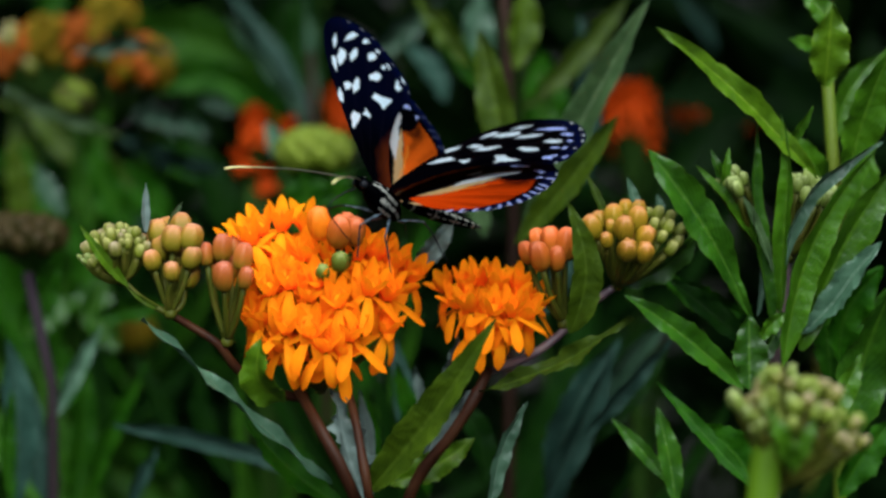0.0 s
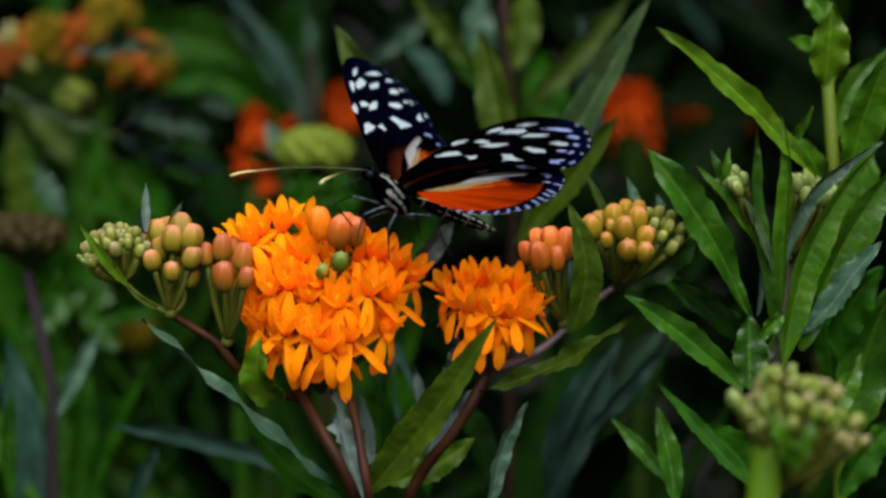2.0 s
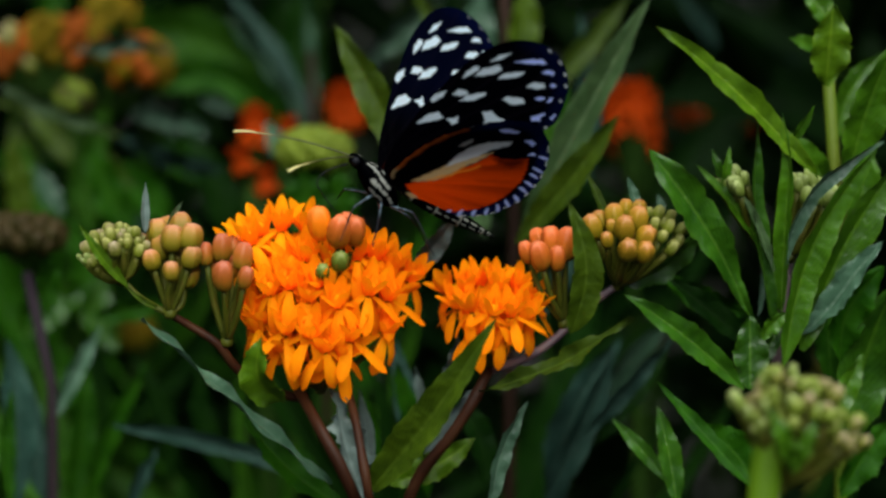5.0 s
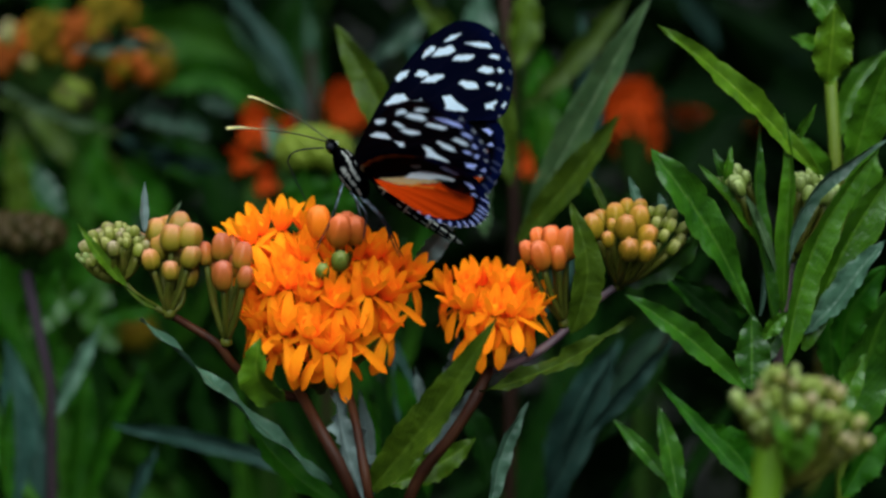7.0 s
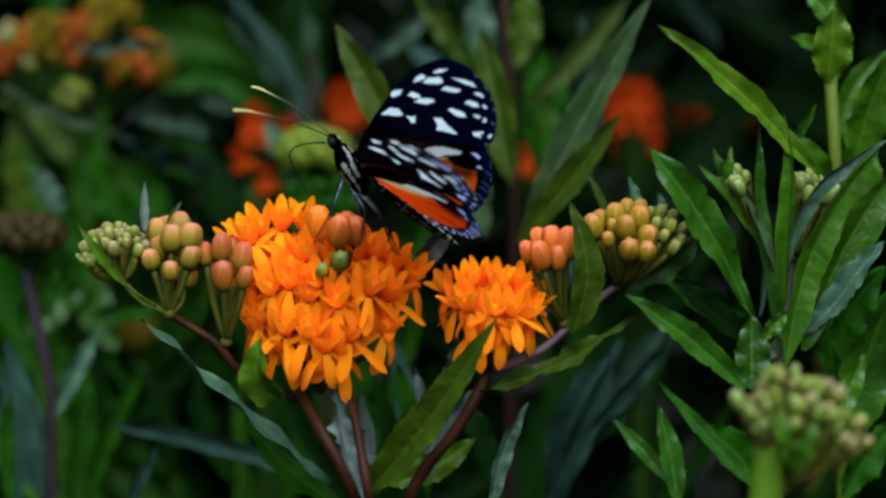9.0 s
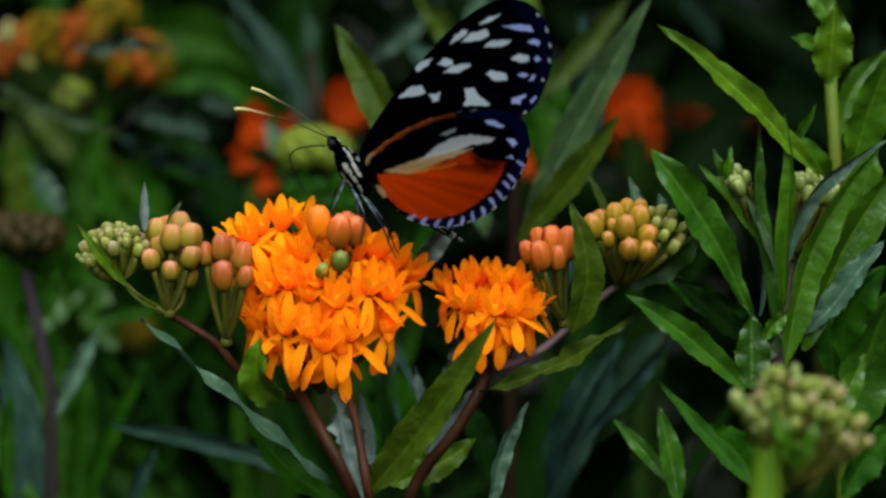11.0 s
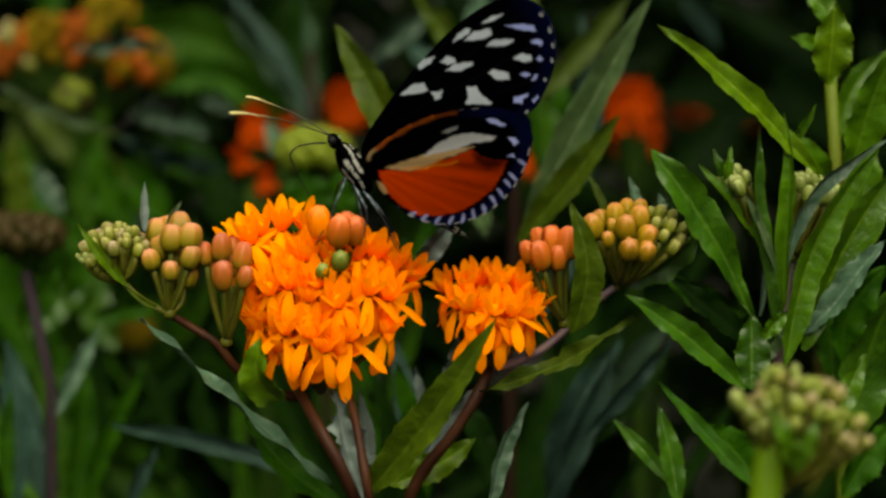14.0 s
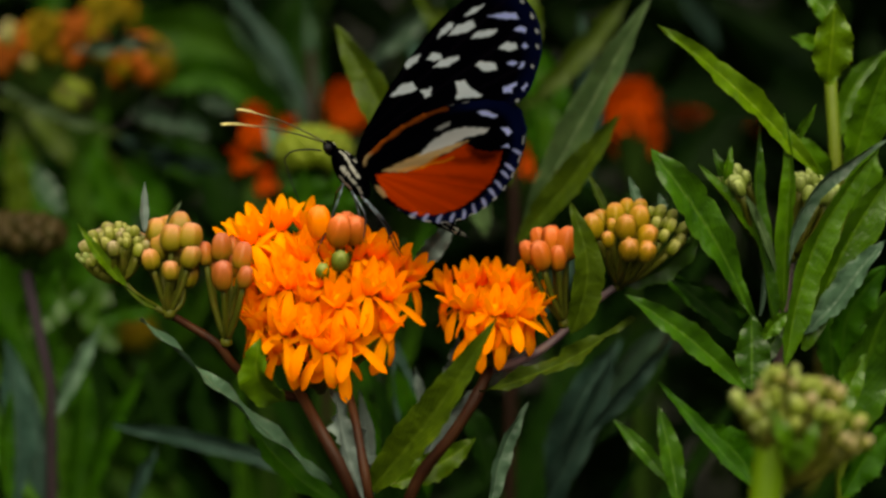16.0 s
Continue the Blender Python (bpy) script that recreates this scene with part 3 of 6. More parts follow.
def second_head():
    foot = Vector((0.0088, 0.0119, 0.4756))
    spots = [(0.0012, 0.0115, 0.4898, -0.55), (0.0043, 0.0085, 0.4907, -0.10), (0.0071, 0.0105, 0.4914, 0.00), (0.0100, 0.0075, 0.4912, 0.10), (0.0137, 0.0105, 0.4906, 0.25),
             (0.0169, 0.0115, 0.4869, 0.60), (0.0053, 0.0045, 0.4876, -0.10), (0.0091, 0.0025, 0.4875, 0.00), (0.0125, 0.0045, 0.4867, 0.15), (0.0152, 0.0085, 0.4854, 0.30),
             (0.0029, 0.0085, 0.4875, -0.30), (0.0105, 0.0055, 0.4839, 0.05), (0.0066, 0.0055, 0.4835, -0.10)]
    items = [(Vector(q[:3]), 0.88, Vector((q[3], -0.38 - 18 * max(0.0, 0.008 - q[1]), 1.0))) for q in spots]
    rng = random.Random(6)
    for k in range(6):
        a, e = rng.uniform(0.1, math.pi - 0.1), rng.uniform(0.0, 1.2)
        d = Vector((math.cos(a) * math.cos(e), math.sin(a) * math.cos(e), math.sin(e)))
        items.append((Vector((0.0088, 0.0097, 0.4857)) + Vector((0.007 * d.x, 0.007 * d.y, 0.004 * d.z)), 0.84, d + Vector((0, 0, 0.6))))
    cluster(front, foot, items, "floret", "flower_head", "smaller head of bright orange florets", 0.75, 0.0005, STALK_GREEN, 8)


main_head()
second_head()


def bud_group(parent, foot, centre, rx, rz, ry, count, size, kind, label, seed, rise=0.35, rough=0.25, thick=0.0006, stalk_mat=None):
    return cluster(parent, foot, spread(centre, rx, rz, ry, count, size, seed, jitter=rough), kind, "umbel", label, rise, thick, stalk_mat, seed)


tube("stem", [(-0.0506, 0.0019, 0.488), (-0.0550, 0.0022, 0.4905), (-0.0585, 0.0026, 0.4940)], 0.0007, STALK_GREEN, front, 0.0005, "green branch of the stem", 8, 10, 15)
bud_group(front, (-0.0585, 0.0026, 0.4939), (-0.0594, 0.0038, 0.4986), 0.0050, 0.0040, 0.005, 40, 0.0022, "moss+moss+blush", "tiny olive green unopened buds", 11)
bud_group(front, (-0.0585, 0.0026, 0.4939), (-0.0642, 0.0030, 0.4966), 0.0017, 0.0016, 0.003, 12, 0.0019, "moss+pale", "tiny pale green unopened buds", 25)



def buds_at(parent, foot, places, size, kind, label, seed):
    rng = random.Random(seed)
    return cluster(parent, foot, [(Vector(p), size * rng.uniform(0.76, 1.2)) for p in places], kind, "umbel", label, 0.35, 0.00056, None, seed)


buds_at(front, (-0.0498, 0.0019, 0.4878), [(-0.0522, 0.006, 0.502), (-0.0492, 0.002, 0.5013), (-0.0459, 0.002, 0.5016), (-0.0529, 0.001, 0.4976), (-0.0492, -0.001, 0.4959), (-0.0458, 0.001, 0.4981), (-0.0484, 0.005, 0.4975), (-0.0483, 0.009, 0.5023), (-0.0513, 0.005, 0.4992), (-0.055, 0.007, 0.4989), (-0.0508, 0.011, 0.5015), (-0.0468, 0.004, 0.4942)], 0.0041, "olive", "yellowish closed buds with pink tips", 12)
buds_at(front, (-0.0396, 0.003, 0.4823), [(-0.0433, 0.003, 0.4983), (-0.0403, 0.003, 0.4994), (-0.0364, 0.002, 0.4979), (-0.0397, -0.002, 0.4951), (-0.0357, -0.002, 0.4949), (-0.0422, 0.005, 0.4961), (-0.0384, 0.005, 0.4956), (-0.0383, 0.007, 0.4989)], 0.0043, "rose", "salmon pink closed buds", 13)
buds_at(front, (0.0226, 0.0114, 0.484), [(0.0156, 0.008, 0.4978), (0.0179, 0.007, 0.4972), (0.0202, 0.011, 0.4992), (0.0228, 0.01, 0.4988), (0.0212, 0.008, 0.4966), (0.0179, 0.014, 0.4989)], 0.0047, "red", "salmon pink closed buds", 14)
buds_at(front, (0.0326, 0.0126, 0.491), [(0.0276, 0.008, 0.5025), (0.0301, 0.005, 0.5007), (0.0317, 0.011, 0.5041), (0.034, 0.013, 0.5052), (0.0333, 0.005, 0.5028), (0.0313, 0.01, 0.5023), (0.0338, 0.003, 0.4992), (0.0369, 0.004, 0.4986), (0.0371, 0.006, 0.501), (0.0359, 0.008, 0.5039), (0.0363, 0.012, 0.5052), (0.0291, 0.012, 0.5031), (0.0357, 0.009, 0.5001)], 0.0036, "ripe", "orange and yellow closed buds", 15)
buds_at(front, (0.0326, 0.0126, 0.491), [(0.039, 0.009, 0.5029), (0.04, 0.012, 0.5045), (0.0417, 0.009, 0.5025), (0.0434, 0.011, 0.4994), (0.0421, 0.012, 0.5037), (0.0441, 0.013, 0.5012), (0.0404, 0.008, 0.5008), (0.0422, 0.009, 0.4985), (0.0382, 0.013, 0.5044), (0.0411, 0.012, 0.5026)], 0.0027, "moss", "tiny olive green unopened buds", 16)

# its leaves
L = leaf
L([(-0.0208, 0.0043, 0.455), (-0.0374, -0.001, 0.4711), (-0.054, -0.0061, 0.4886)], 0.0032, LEAF_GREY, front, 62, 0.3, 0.14, 1, 0.45, 40, "greyish folded leaf seen edge-on")
L([(-0.0133, -0.0037, 0.4559), (-0.0014, -0.011, 0.4724), (0.0093, -0.0159, 0.4903)], 0.0071, LEAF_OLIVE, front, -18, 0.35, 0.04, 2, 0.4)
L([(-0.029, -0.0048, 0.4728), (-0.0332, -0.0098, 0.4788), (-0.0323, -0.0106, 0.4861)], 0.0067, LEAF_SUN_TINT, front, -25, 0.2, 0.05, 3, 0.45)
L([(0.0069, 0.0072, 0.4719), (0.0223, 0.0023, 0.4787), (0.0345, -0.0021, 0.488)], 0.0037, LEAF_OLIVE, front, -35, 0.3, 0.16, 4, 0.5)
L([(0.0237, 0.0072, 0.483), (0.0264, 0.0052, 0.495), (0.023, 0.0055, 0.5079)], 0.0059, LEAF_OLIVE, front, 10, 0.3, 0.04, 5, 0.42)
L([(0.0335, 0.0185, 0.4898), (0.0422, 0.0211, 0.4931), (0.0492, 0.0205, 0.5008)], 0.0047, LEAF, front, 30, 0.3, 0.08, 6, 0.5)
L([(-0.0544, 0.0045, 0.5024), (-0.0545, 0.0052, 0.5065), (-0.0543, 0.0061, 0.5114)], 0.0017, LEAF_PALE, front, 30, 0.3, 0.04, 7, 0.4)
L([(-0.0506, 0.0085, 0.5023), (-0.0496, 0.009, 0.5048), (-0.0479, 0.0094, 0.5073)], 0.0013, LEAF_SAGE, front, 20, 0.3, 0.04, 8, 0.4)
L([(-0.0572, 0.0004, 0.4930), (-0.0619, -0.001, 0.4990), (-0.0657, -0.0015, 0.5050)], 0.0021, LEAF_SUN_TINT, front, 20, 0.3, 0.06, 9, 0.45)
L([(-0.0508, 0.002, 0.4881), (-0.0545, 0.0008, 0.4903), (-0.0578, 0.0002, 0.4934)], 0.0011, LEAF_OLIVE, front, 10, 0.3, 0.06, 10, 0.45)
L([(0.0305, 0.0148, 0.5034), (0.0285, 0.0156, 0.508), (0.0268, 0.0163, 0.5116)], 0.0017, LEAF_OLIVE, front, 20, 0.3, 0.04, 11, 0.4)
L([(0.0363, 0.0151, 0.5049), (0.0354, 0.0156, 0.508), (0.0344, 0.0161, 0.5109)], 0.002, LEAF_GREY, front, 20, 0.3, 0.04, 12, 0.4)
L([(0.0412, 0.0169, 0.5038), (0.0406, 0.0172, 0.5056), (0.0402, 0.0176, 0.5075)], 0.0018, LEAF_GREY, front, 20, 0.3, 0.04, 13, 0.4)
L([(-0.0143, -0.0021, 0.4533), (-0.0178, -0.0003, 0.4635), (-0.0198, 0.0014, 0.4736)], 0.0062, LEAF_PALE, front, 25, 0.5, 0.22, 14, 0.45, 0, "pale crumpled leaf underside")
L([(-0.0139, 0.0219, 0.4513), (-0.0147, 0.0234, 0.4598), (-0.0161, 0.0249, 0.4683)], 0.0031, LEAF_PALE, front, 30, 0.2, 0.04, 15, 0.45)
L([(-0.0045, 0.0145, 0.4558), (0.0004, 0.016, 0.4638), (0.006, 0.0171, 0.4701)], 0.0043, LEAF_PALE, front, 40, 0.2, 0.08, 16, 0.45)
L([(-0.0004, 0.0188, 0.4686), (0.0019, 0.0178, 0.4743), (0.0028, 0.0169, 0.4808)], 0.0041, LEAF_PALE, front, 20, 0.3, 0.08, 17, 0.45)
L([(-0.01, 0.012, 0.4528), (-0.0004, 0.0127, 0.4569), (0.0062, 0.0135, 0.4616)], 0.0057, LEAF_SUN_TINT, front, -10, 0.3, 0.08, 18, 0.5)
L([(0.0089, 0.0016, 0.4512), (0.011, 0.0034, 0.4615), (0.0157, 0.005, 0.4705)], 0.0035, LEAF_GREY, front, 30, 0.3, 0.05, 19, 0.45)
L([(-0.0061, 0.03, 0.4902), (-0.0017, 0.03, 0.4953), (0.0022, 0.03, 0.5005)], 0.0042, LEAF_PALE, front, 10, 0.45, 0.08, 20, 0.5)
L([(-0.0185, 0.0112, 0.4486), (-0.028, 0.0123, 0.4549), (-0.0375, 0.0142, 0.4653)], 0.0061, LEAF_MID, front, 30, 0.3, 0.06, 21, 0.5)
settle(front)

# ---- the leafy milkweed beside it, with pale buds ----
side = plant("milkweed_plant", (0.0639, 0.0115, 0), "leafy green milkweed with pale unopened buds")
tube("stem", [Vector(side.location), (0.0636, 0.0191, 0.4353), (0.0633, 0.0209, 0.4747), (0.0634, 0.0182, 0.4883), (0.0653, 0.0195, 0.4956)], 0.0015, STALK_MAUVE, side, 0.0009, "mauve green stem", 10, 20, 6, 6)
bud_group(side, (0.0622, 0.0192, 0.4935), (0.0543, 0.0157, 0.5085), 0.0027, 0.0024, 0.006, 18, 0.0025, "pale", "pale green unopened buds", 17)
bud_group(side, (0.0653, 0.0195, 0.4956), (0.068, 0.0215, 0.5069), 0.0035, 0.0024, 0.006, 16, 0.0025, "pale", "pale green unopened buds", 18)
bud_group(side, (0.0651, 0.0175, 0.4954), (0.072, 0.0172, 0.5054), 0.0022, 0.0022, 0.006, 10, 0.0026, "pale", "pale green unopened buds", 19)
L([(0.0696, 0.0141, 0.5109), (0.0538, 0.0109, 0.5275), (0.0389, 0.007, 0.5399)], 0.0048, LEAF_SUN_TINT, side, 20, 0.35, 0.08, 31, 0.5)
L([(0.0578, 0.0114, 0.4842), (0.0497, 0.0102, 0.5004), (0.0378, 0.0091, 0.5172)], 0.0073, LEAF, side, 10, 0.35, 0.08, 32, 0.64)
L([(0.0551, -0.0005, 0.4741), (0.0445, -0.0028, 0.484), (0.0327, -0.0053, 0.4927)], 0.0051, LEAF, side, 15, 0.35, 0.06, 33, 0.5)
L([(0.0564, 0.0014, 0.4736), (0.0564, 0.0027, 0.4808), (0.0564, 0.0039, 0.4874)], 0.0067, LEAF, side, 5, 0.2, 0.06, 34, 0.45)
L([(0.0617, 0.0131, 0.4935), (0.056, 0.0127, 0.5032), (0.0469, 0.0126, 0.5137)], 0.0031, LEAF_YOUNG, side, 30, 0.3, 0.05, 37, 0.5)
L([(0.063, 0.0061, 0.4768), (0.068, 0.0079, 0.4987), (0.0798, 0.0073, 0.5181)], 0.0059, LEAF_YOUNG, side, 20, 0.4, 0.05, 38, 0.45)
L([(0.0667, 0.0105, 0.4791), (0.0748, 0.012, 0.499), (0.0849, 0.0128, 0.5148)], 0.0082, LEAF_YOUNG, side, 20, 0.35, 0.05, 39, 0.5)
L([(0.0579, 0.0157, 0.4737), (0.0622, 0.0168, 0.4799), (0.0645, 0.0176, 0.4846)], 0.0035, LEAF, side, 10, 0.3, 0.05, 41, 0.5)
L([(0.0643, 0.0152, 0.517), (0.0662, 0.0138, 0.5204), (0.0685, 0.0125, 0.5247)], 0.002, LEAF_YOUNG, side, 20, 0.3, 0.05, 42, 0.4)
L([(0.0531, 0.0158, 0.509), (0.0513, 0.0144, 0.5124), (0.0499, 0.0151, 0.5163)], 0.0022, LEAF, side, 20, 0.3, 0.05, 43, 0.4)
L([(0.0523, 0.0138, 0.5093), (0.0524, 0.0124, 0.5127), (0.0531, 0.0132, 0.517)], 0.002, LEAF_YOUNG, side, 20, 0.3, 0.05, 44, 0.4)
L([(0.0601, 0.0262, 0.4757), (0.0525, 0.0273, 0.4821), (0.0433, 0.0286, 0.4896)], 0.0051, LEAF_DEEP_SHADE, side, 20, 0.3, 0.05, 45, 0.5)
L([(0.059, 0.0136, 0.4849), (0.0596, 0.0143, 0.489), (0.0596, 0.015, 0.493)], 0.0012, LEAF_GREY, side, 20, 0.3, 0.05, 46, 0.5)
L([(0.0624, 0.012, 0.4809), (0.0594, 0.012, 0.4948), (0.0577, 0.012, 0.5096), (0.0582, 0.012, 0.5227)], 0.0033, LEAF, side, 35, 0.5, 0.06, 35, 0.45)
L([(0.0632, 0.013, 0.485), (0.0636, 0.013, 0.5021), (0.064, 0.013, 0.5126), (0.0627, 0.013, 0.5231)], 0.0034, LEAF_YOUNG, side, -25, 0.5, 0.06, 36, 0.45)
L([(0.0614, 0.011, 0.4939), (0.0592, 0.011, 0.5003), (0.0555, 0.011, 0.5077), (0.0536, 0.011, 0.5098)], 0.0017, LEAF_SAGE, side, 20, 0.4, 0.06, 47, 0.45)
L([(0.0668, 0.01, 0.4822), (0.0727, 0.01, 0.4883), (0.0767, 0.01, 0.4941), (0.0815, 0.01, 0.4999)], 0.0050, LEAF_GREY, side, -25, 0.45, 0.07, 40, 0.5)
L([(0.0634, 0.008, 0.4955), (0.065, 0.008, 0.5039), (0.0688, 0.008, 0.5102), (0.0738, 0.008, 0.5144), (0.0807, 0.008, 0.5186)], 0.0031, LEAF_GREY, side, 30, 0.5, 0.06, 48, 0.5)
L([(0.0581, 0.0, 0.4834), (0.0599, 0.0, 0.486), (0.0626, 0.0, 0.4885)], 0.0031, LEAF_YOUNG, side, 10, 0.4, 0.06, 49, 0.5)
L([(0.0755, 0.02, 0.4749), (0.0763, 0.02, 0.4836), (0.0804, 0.02, 0.4901), (0.0833, 0.02, 0.4933)], 0.0073, LEAF_MID, side, 10, 0.35, 0.07, 50, 0.5)
settle(side)

# ---- the tall stem behind it ----
tall = plant("milkweed_plant", (0.0784, 0.0258, 0), "tall green milkweed stem with a young leafy tip")
tube("stem", [Vector(tall.location), (0.0784, 0.0374, 0.4529), (0.0769, 0.0415, 0.5051), (0.0748, 0.0402, 0.5263)], 0.0015, STALK_LEAF, tall, 0.0012, "pale green upright stem", 10, 20, 7, 6)
L([(0.0729, 0.03, 0.5263), (0.0732, 0.0283, 0.534), (0.0736, 0.0277, 0.542)], 0.008, LEAF_SUN_TINT, tall, 8, 0.2, 0.05, 51, 0.5)
L([(0.0744, 0.0461, 0.5311), (0.0709, 0.0444, 0.5329), (0.0673, 0.0426, 0.5342)], 0.0031, LEAF_YOUNG, tall, 10, 0.2, 0.05, 52, 0.5)
L([(0.0774, 0.0316, 0.5066), (0.0809, 0.0293, 0.5221), (0.0855, 0.0265, 0.5353)], 0.008, LEAF_YOUNG, tall, 10, 0.3, 0.05, 53, 0.5)
L([(0.0773, 0.048, 0.5131), (0.0818, 0.0501, 0.5251), (0.0873, 0.0511, 0.5306)], 0.0057, LEAF_YOUNG, tall, 10, 0.3, 0.05, 54, 0.5)
L([(0.0781, 0.0349, 0.4962), (0.0814, 0.0366, 0.5058), (0.0803, 0.0386, 0.5171)], 0.0061, LEAF_YOUNG, tall, 10, 0.3, 0.05, 55, 0.5)
L([(0.0748, 0.0366, 0.5058), (0.0714, 0.0324, 0.5109), (0.066, 0.0335, 0.5172)], 0.0047, LEAF_YOUNG, tall, 10, 0.3, 0.05, 56, 0.5)
L([(0.0769, 0.0567, 0.5334), (0.0758, 0.0574, 0.5378), (0.0713, 0.0582, 0.5422)], 0.0051, LEAF_YOUNG, tall, 10, 0.3, 0.05, 57, 0.5)
L([(0.0774, 0.0228, 0.4566), (0.0803, 0.0237, 0.473), (0.0855, 0.0186, 0.4904)], 0.0112, LEAF, tall, 10, 0.3, 0.05, 58, 0.5)
L([(0.0766, 0.0344, 0.465), (0.0755, 0.0367, 0.478), (0.0777, 0.0392, 0.4921)], 0.0071, LEAF_MID, tall, 10, 0.3, 0.05, 59, 0.5)
settle(tall)

# ---- the low plant close to the viewer ----
low = plant("milkweed_plant", (0.0505, -0.0927, 0), "young milkweed with a pale green bud head")
tube("stem", [Vector(low.location), (0.0489, -0.083, 0.4761), (0.0493, -0.083, 0.4815), (0.0502, -0.083, 0.4872)], 0.0027, STALK_LIME, low, 0.0024, "stout green stem", 10, 16, 8, 6)
buds_at(low, (0.0513, -0.0810, 0.4775), [(0.0449, -0.0836, 0.4911)], 0.0030, "pale", "one pale green bud at the side", 24)
buds_at(low, (0.0513, -0.0810, 0.4775), [(0.0504, -0.0788, 0.4942), (0.0496, -0.0787, 0.4934), (0.0514, -0.0803, 0.4941), (0.0513, -0.0801, 0.4945), (0.0541, -0.0802, 0.4937), (0.0537, -0.0795, 0.4948), (0.0566, -0.081, 0.4930), (0.0552, -0.0823, 0.4930), (0.0527, -0.083, 0.4922), (0.0529, -0.084, 0.4937), (0.0504, -0.0839, 0.4924), (0.0504, -0.0837, 0.4911), (0.0481, -0.0825, 0.4915), (0.0481, -0.0817, 0.4912), (0.0466, -0.0843, 0.4893), (0.0476, -0.0841, 0.4887), (0.0488, -0.0864, 0.4909)], 0.0020, "green+pale+blush", "dense head of pale green buds", 20)
buds_at(low, (0.0513, -0.0806, 0.4778), [(0.0488, -0.0865, 0.4909), (0.0535, -0.0867, 0.4908), (0.0529, -0.0863, 0.4914), (0.0532, -0.0876, 0.4882), (0.0528, -0.0883, 0.4885), (0.0509, -0.0875, 0.4882), (0.0527, -0.0881, 0.4886), (0.0505, -0.0863, 0.4883), (0.0485, -0.0862, 0.4880), (0.0483, -0.0853, 0.4869), (0.0478, -0.0843, 0.4865), (0.0567, -0.0855, 0.4895), (0.0570, -0.0859, 0.4904), (0.0567, -0.0811, 0.4916), (0.0569, -0.0813, 0.4919)], 0.0022, "green+pale", "dense head of pale green buds", 25)
buds_at(low, (0.0520, -0.0808, 0.4770), [(0.0555, -0.0852, 0.4913), (0.0567, -0.0854, 0.4904), (0.0584, -0.0845, 0.4902), (0.0601, -0.082, 0.4917), (0.0596, -0.0816, 0.4916), (0.0591, -0.0838, 0.4892), (0.0588, -0.0852, 0.4890), (0.0631, -0.0824, 0.4873), (0.0636, -0.0806, 0.4871), (0.0645, -0.0825, 0.4845), (0.0625, -0.0817, 0.4851), (0.0617, -0.0838, 0.4844), (0.0606, -0.0842, 0.4853), (0.0593, -0.0841, 0.4871), (0.0592, -0.0841, 0.4873), (0.0506, -0.0777, 0.4925), (0.0492, -0.078, 0.4919), (0.0560, -0.0783, 0.4929), (0.0541, -0.0782, 0.4928), (0.0591, -0.0779, 0.4920), (0.0580, -0.0791, 0.4924), (0.0615, -0.0797, 0.4876), (0.0611, -0.0786, 0.4875)], 0.0022, "blush+blush+green", "pinkish green buds at the side", 22)
bud_group(low, (0.0516, -0.0800, 0.478), (0.0532, -0.078, 0.4853), 0.0058, 0.0030, 0.004, 26, 0.0026, "green+blush", "small buds inside the head", 21, rough=0.7, thick=0.0008, stalk_mat=STALK_LIME)
L([(0.0523, -0.0894, 0.4823), (0.0506, -0.0915, 0.488), (0.0489, -0.0908, 0.4917)], 0.0031, LEAF_YOUNG, low, 20, 0.3, 0.08, 67, 0.5)
L([(0.0523, -0.0896, 0.4814), (0.0544, -0.0918, 0.4863), (0.0561, -0.091, 0.4905)], 0.0027, LEAF_YOUNG, low, -20, 0.3, 0.08, 68, 0.5)
L([(0.0408, -0.0275, 0.4592), (0.0393, -0.0258, 0.4688), (0.0373, -0.0244, 0.4766)], 0.0041, LEAF, low, 10, 0.3, 0.05, 61, 0.5)
L([(0.0402, -0.022, 0.4618), (0.0352, -0.0209, 0.4676), (0.0298, -0.0199, 0.4733)], 0.0029, LEAF, low, 10, 0.3, 0.05, 62, 0.5)
L([(0.0545, -0.027, 0.4621), (0.0466, -0.0205, 0.47), (0.0381, -0.0139, 0.4786)], 0.0029, LEAF_MID, low, 15, 0.3, 0.07, 63, 0.45)
L([(0.0556, -0.0171, 0.4605), (0.0516, -0.0161, 0.4664), (0.0451, -0.0153, 0.4708)], 0.0071, LEAF_MID, low, 10, 0.3, 0.07, 64, 0.5)
L([(0.0672, -0.0251, 0.4727), (0.0702, -0.0239, 0.4794), (0.0733, -0.0228, 0.4856)], 0.0041, LEAF_YOUNG, low, 10, 0.3, 0.07, 65, 0.5)
L([(0.0677, -0.0369, 0.4637), (0.0725, -0.0355, 0.4713), (0.0773, -0.0345, 0.477)], 0.0061, LEAF_MID, low, 10, 0.3, 0.07, 66, 0.5)
settle(low)

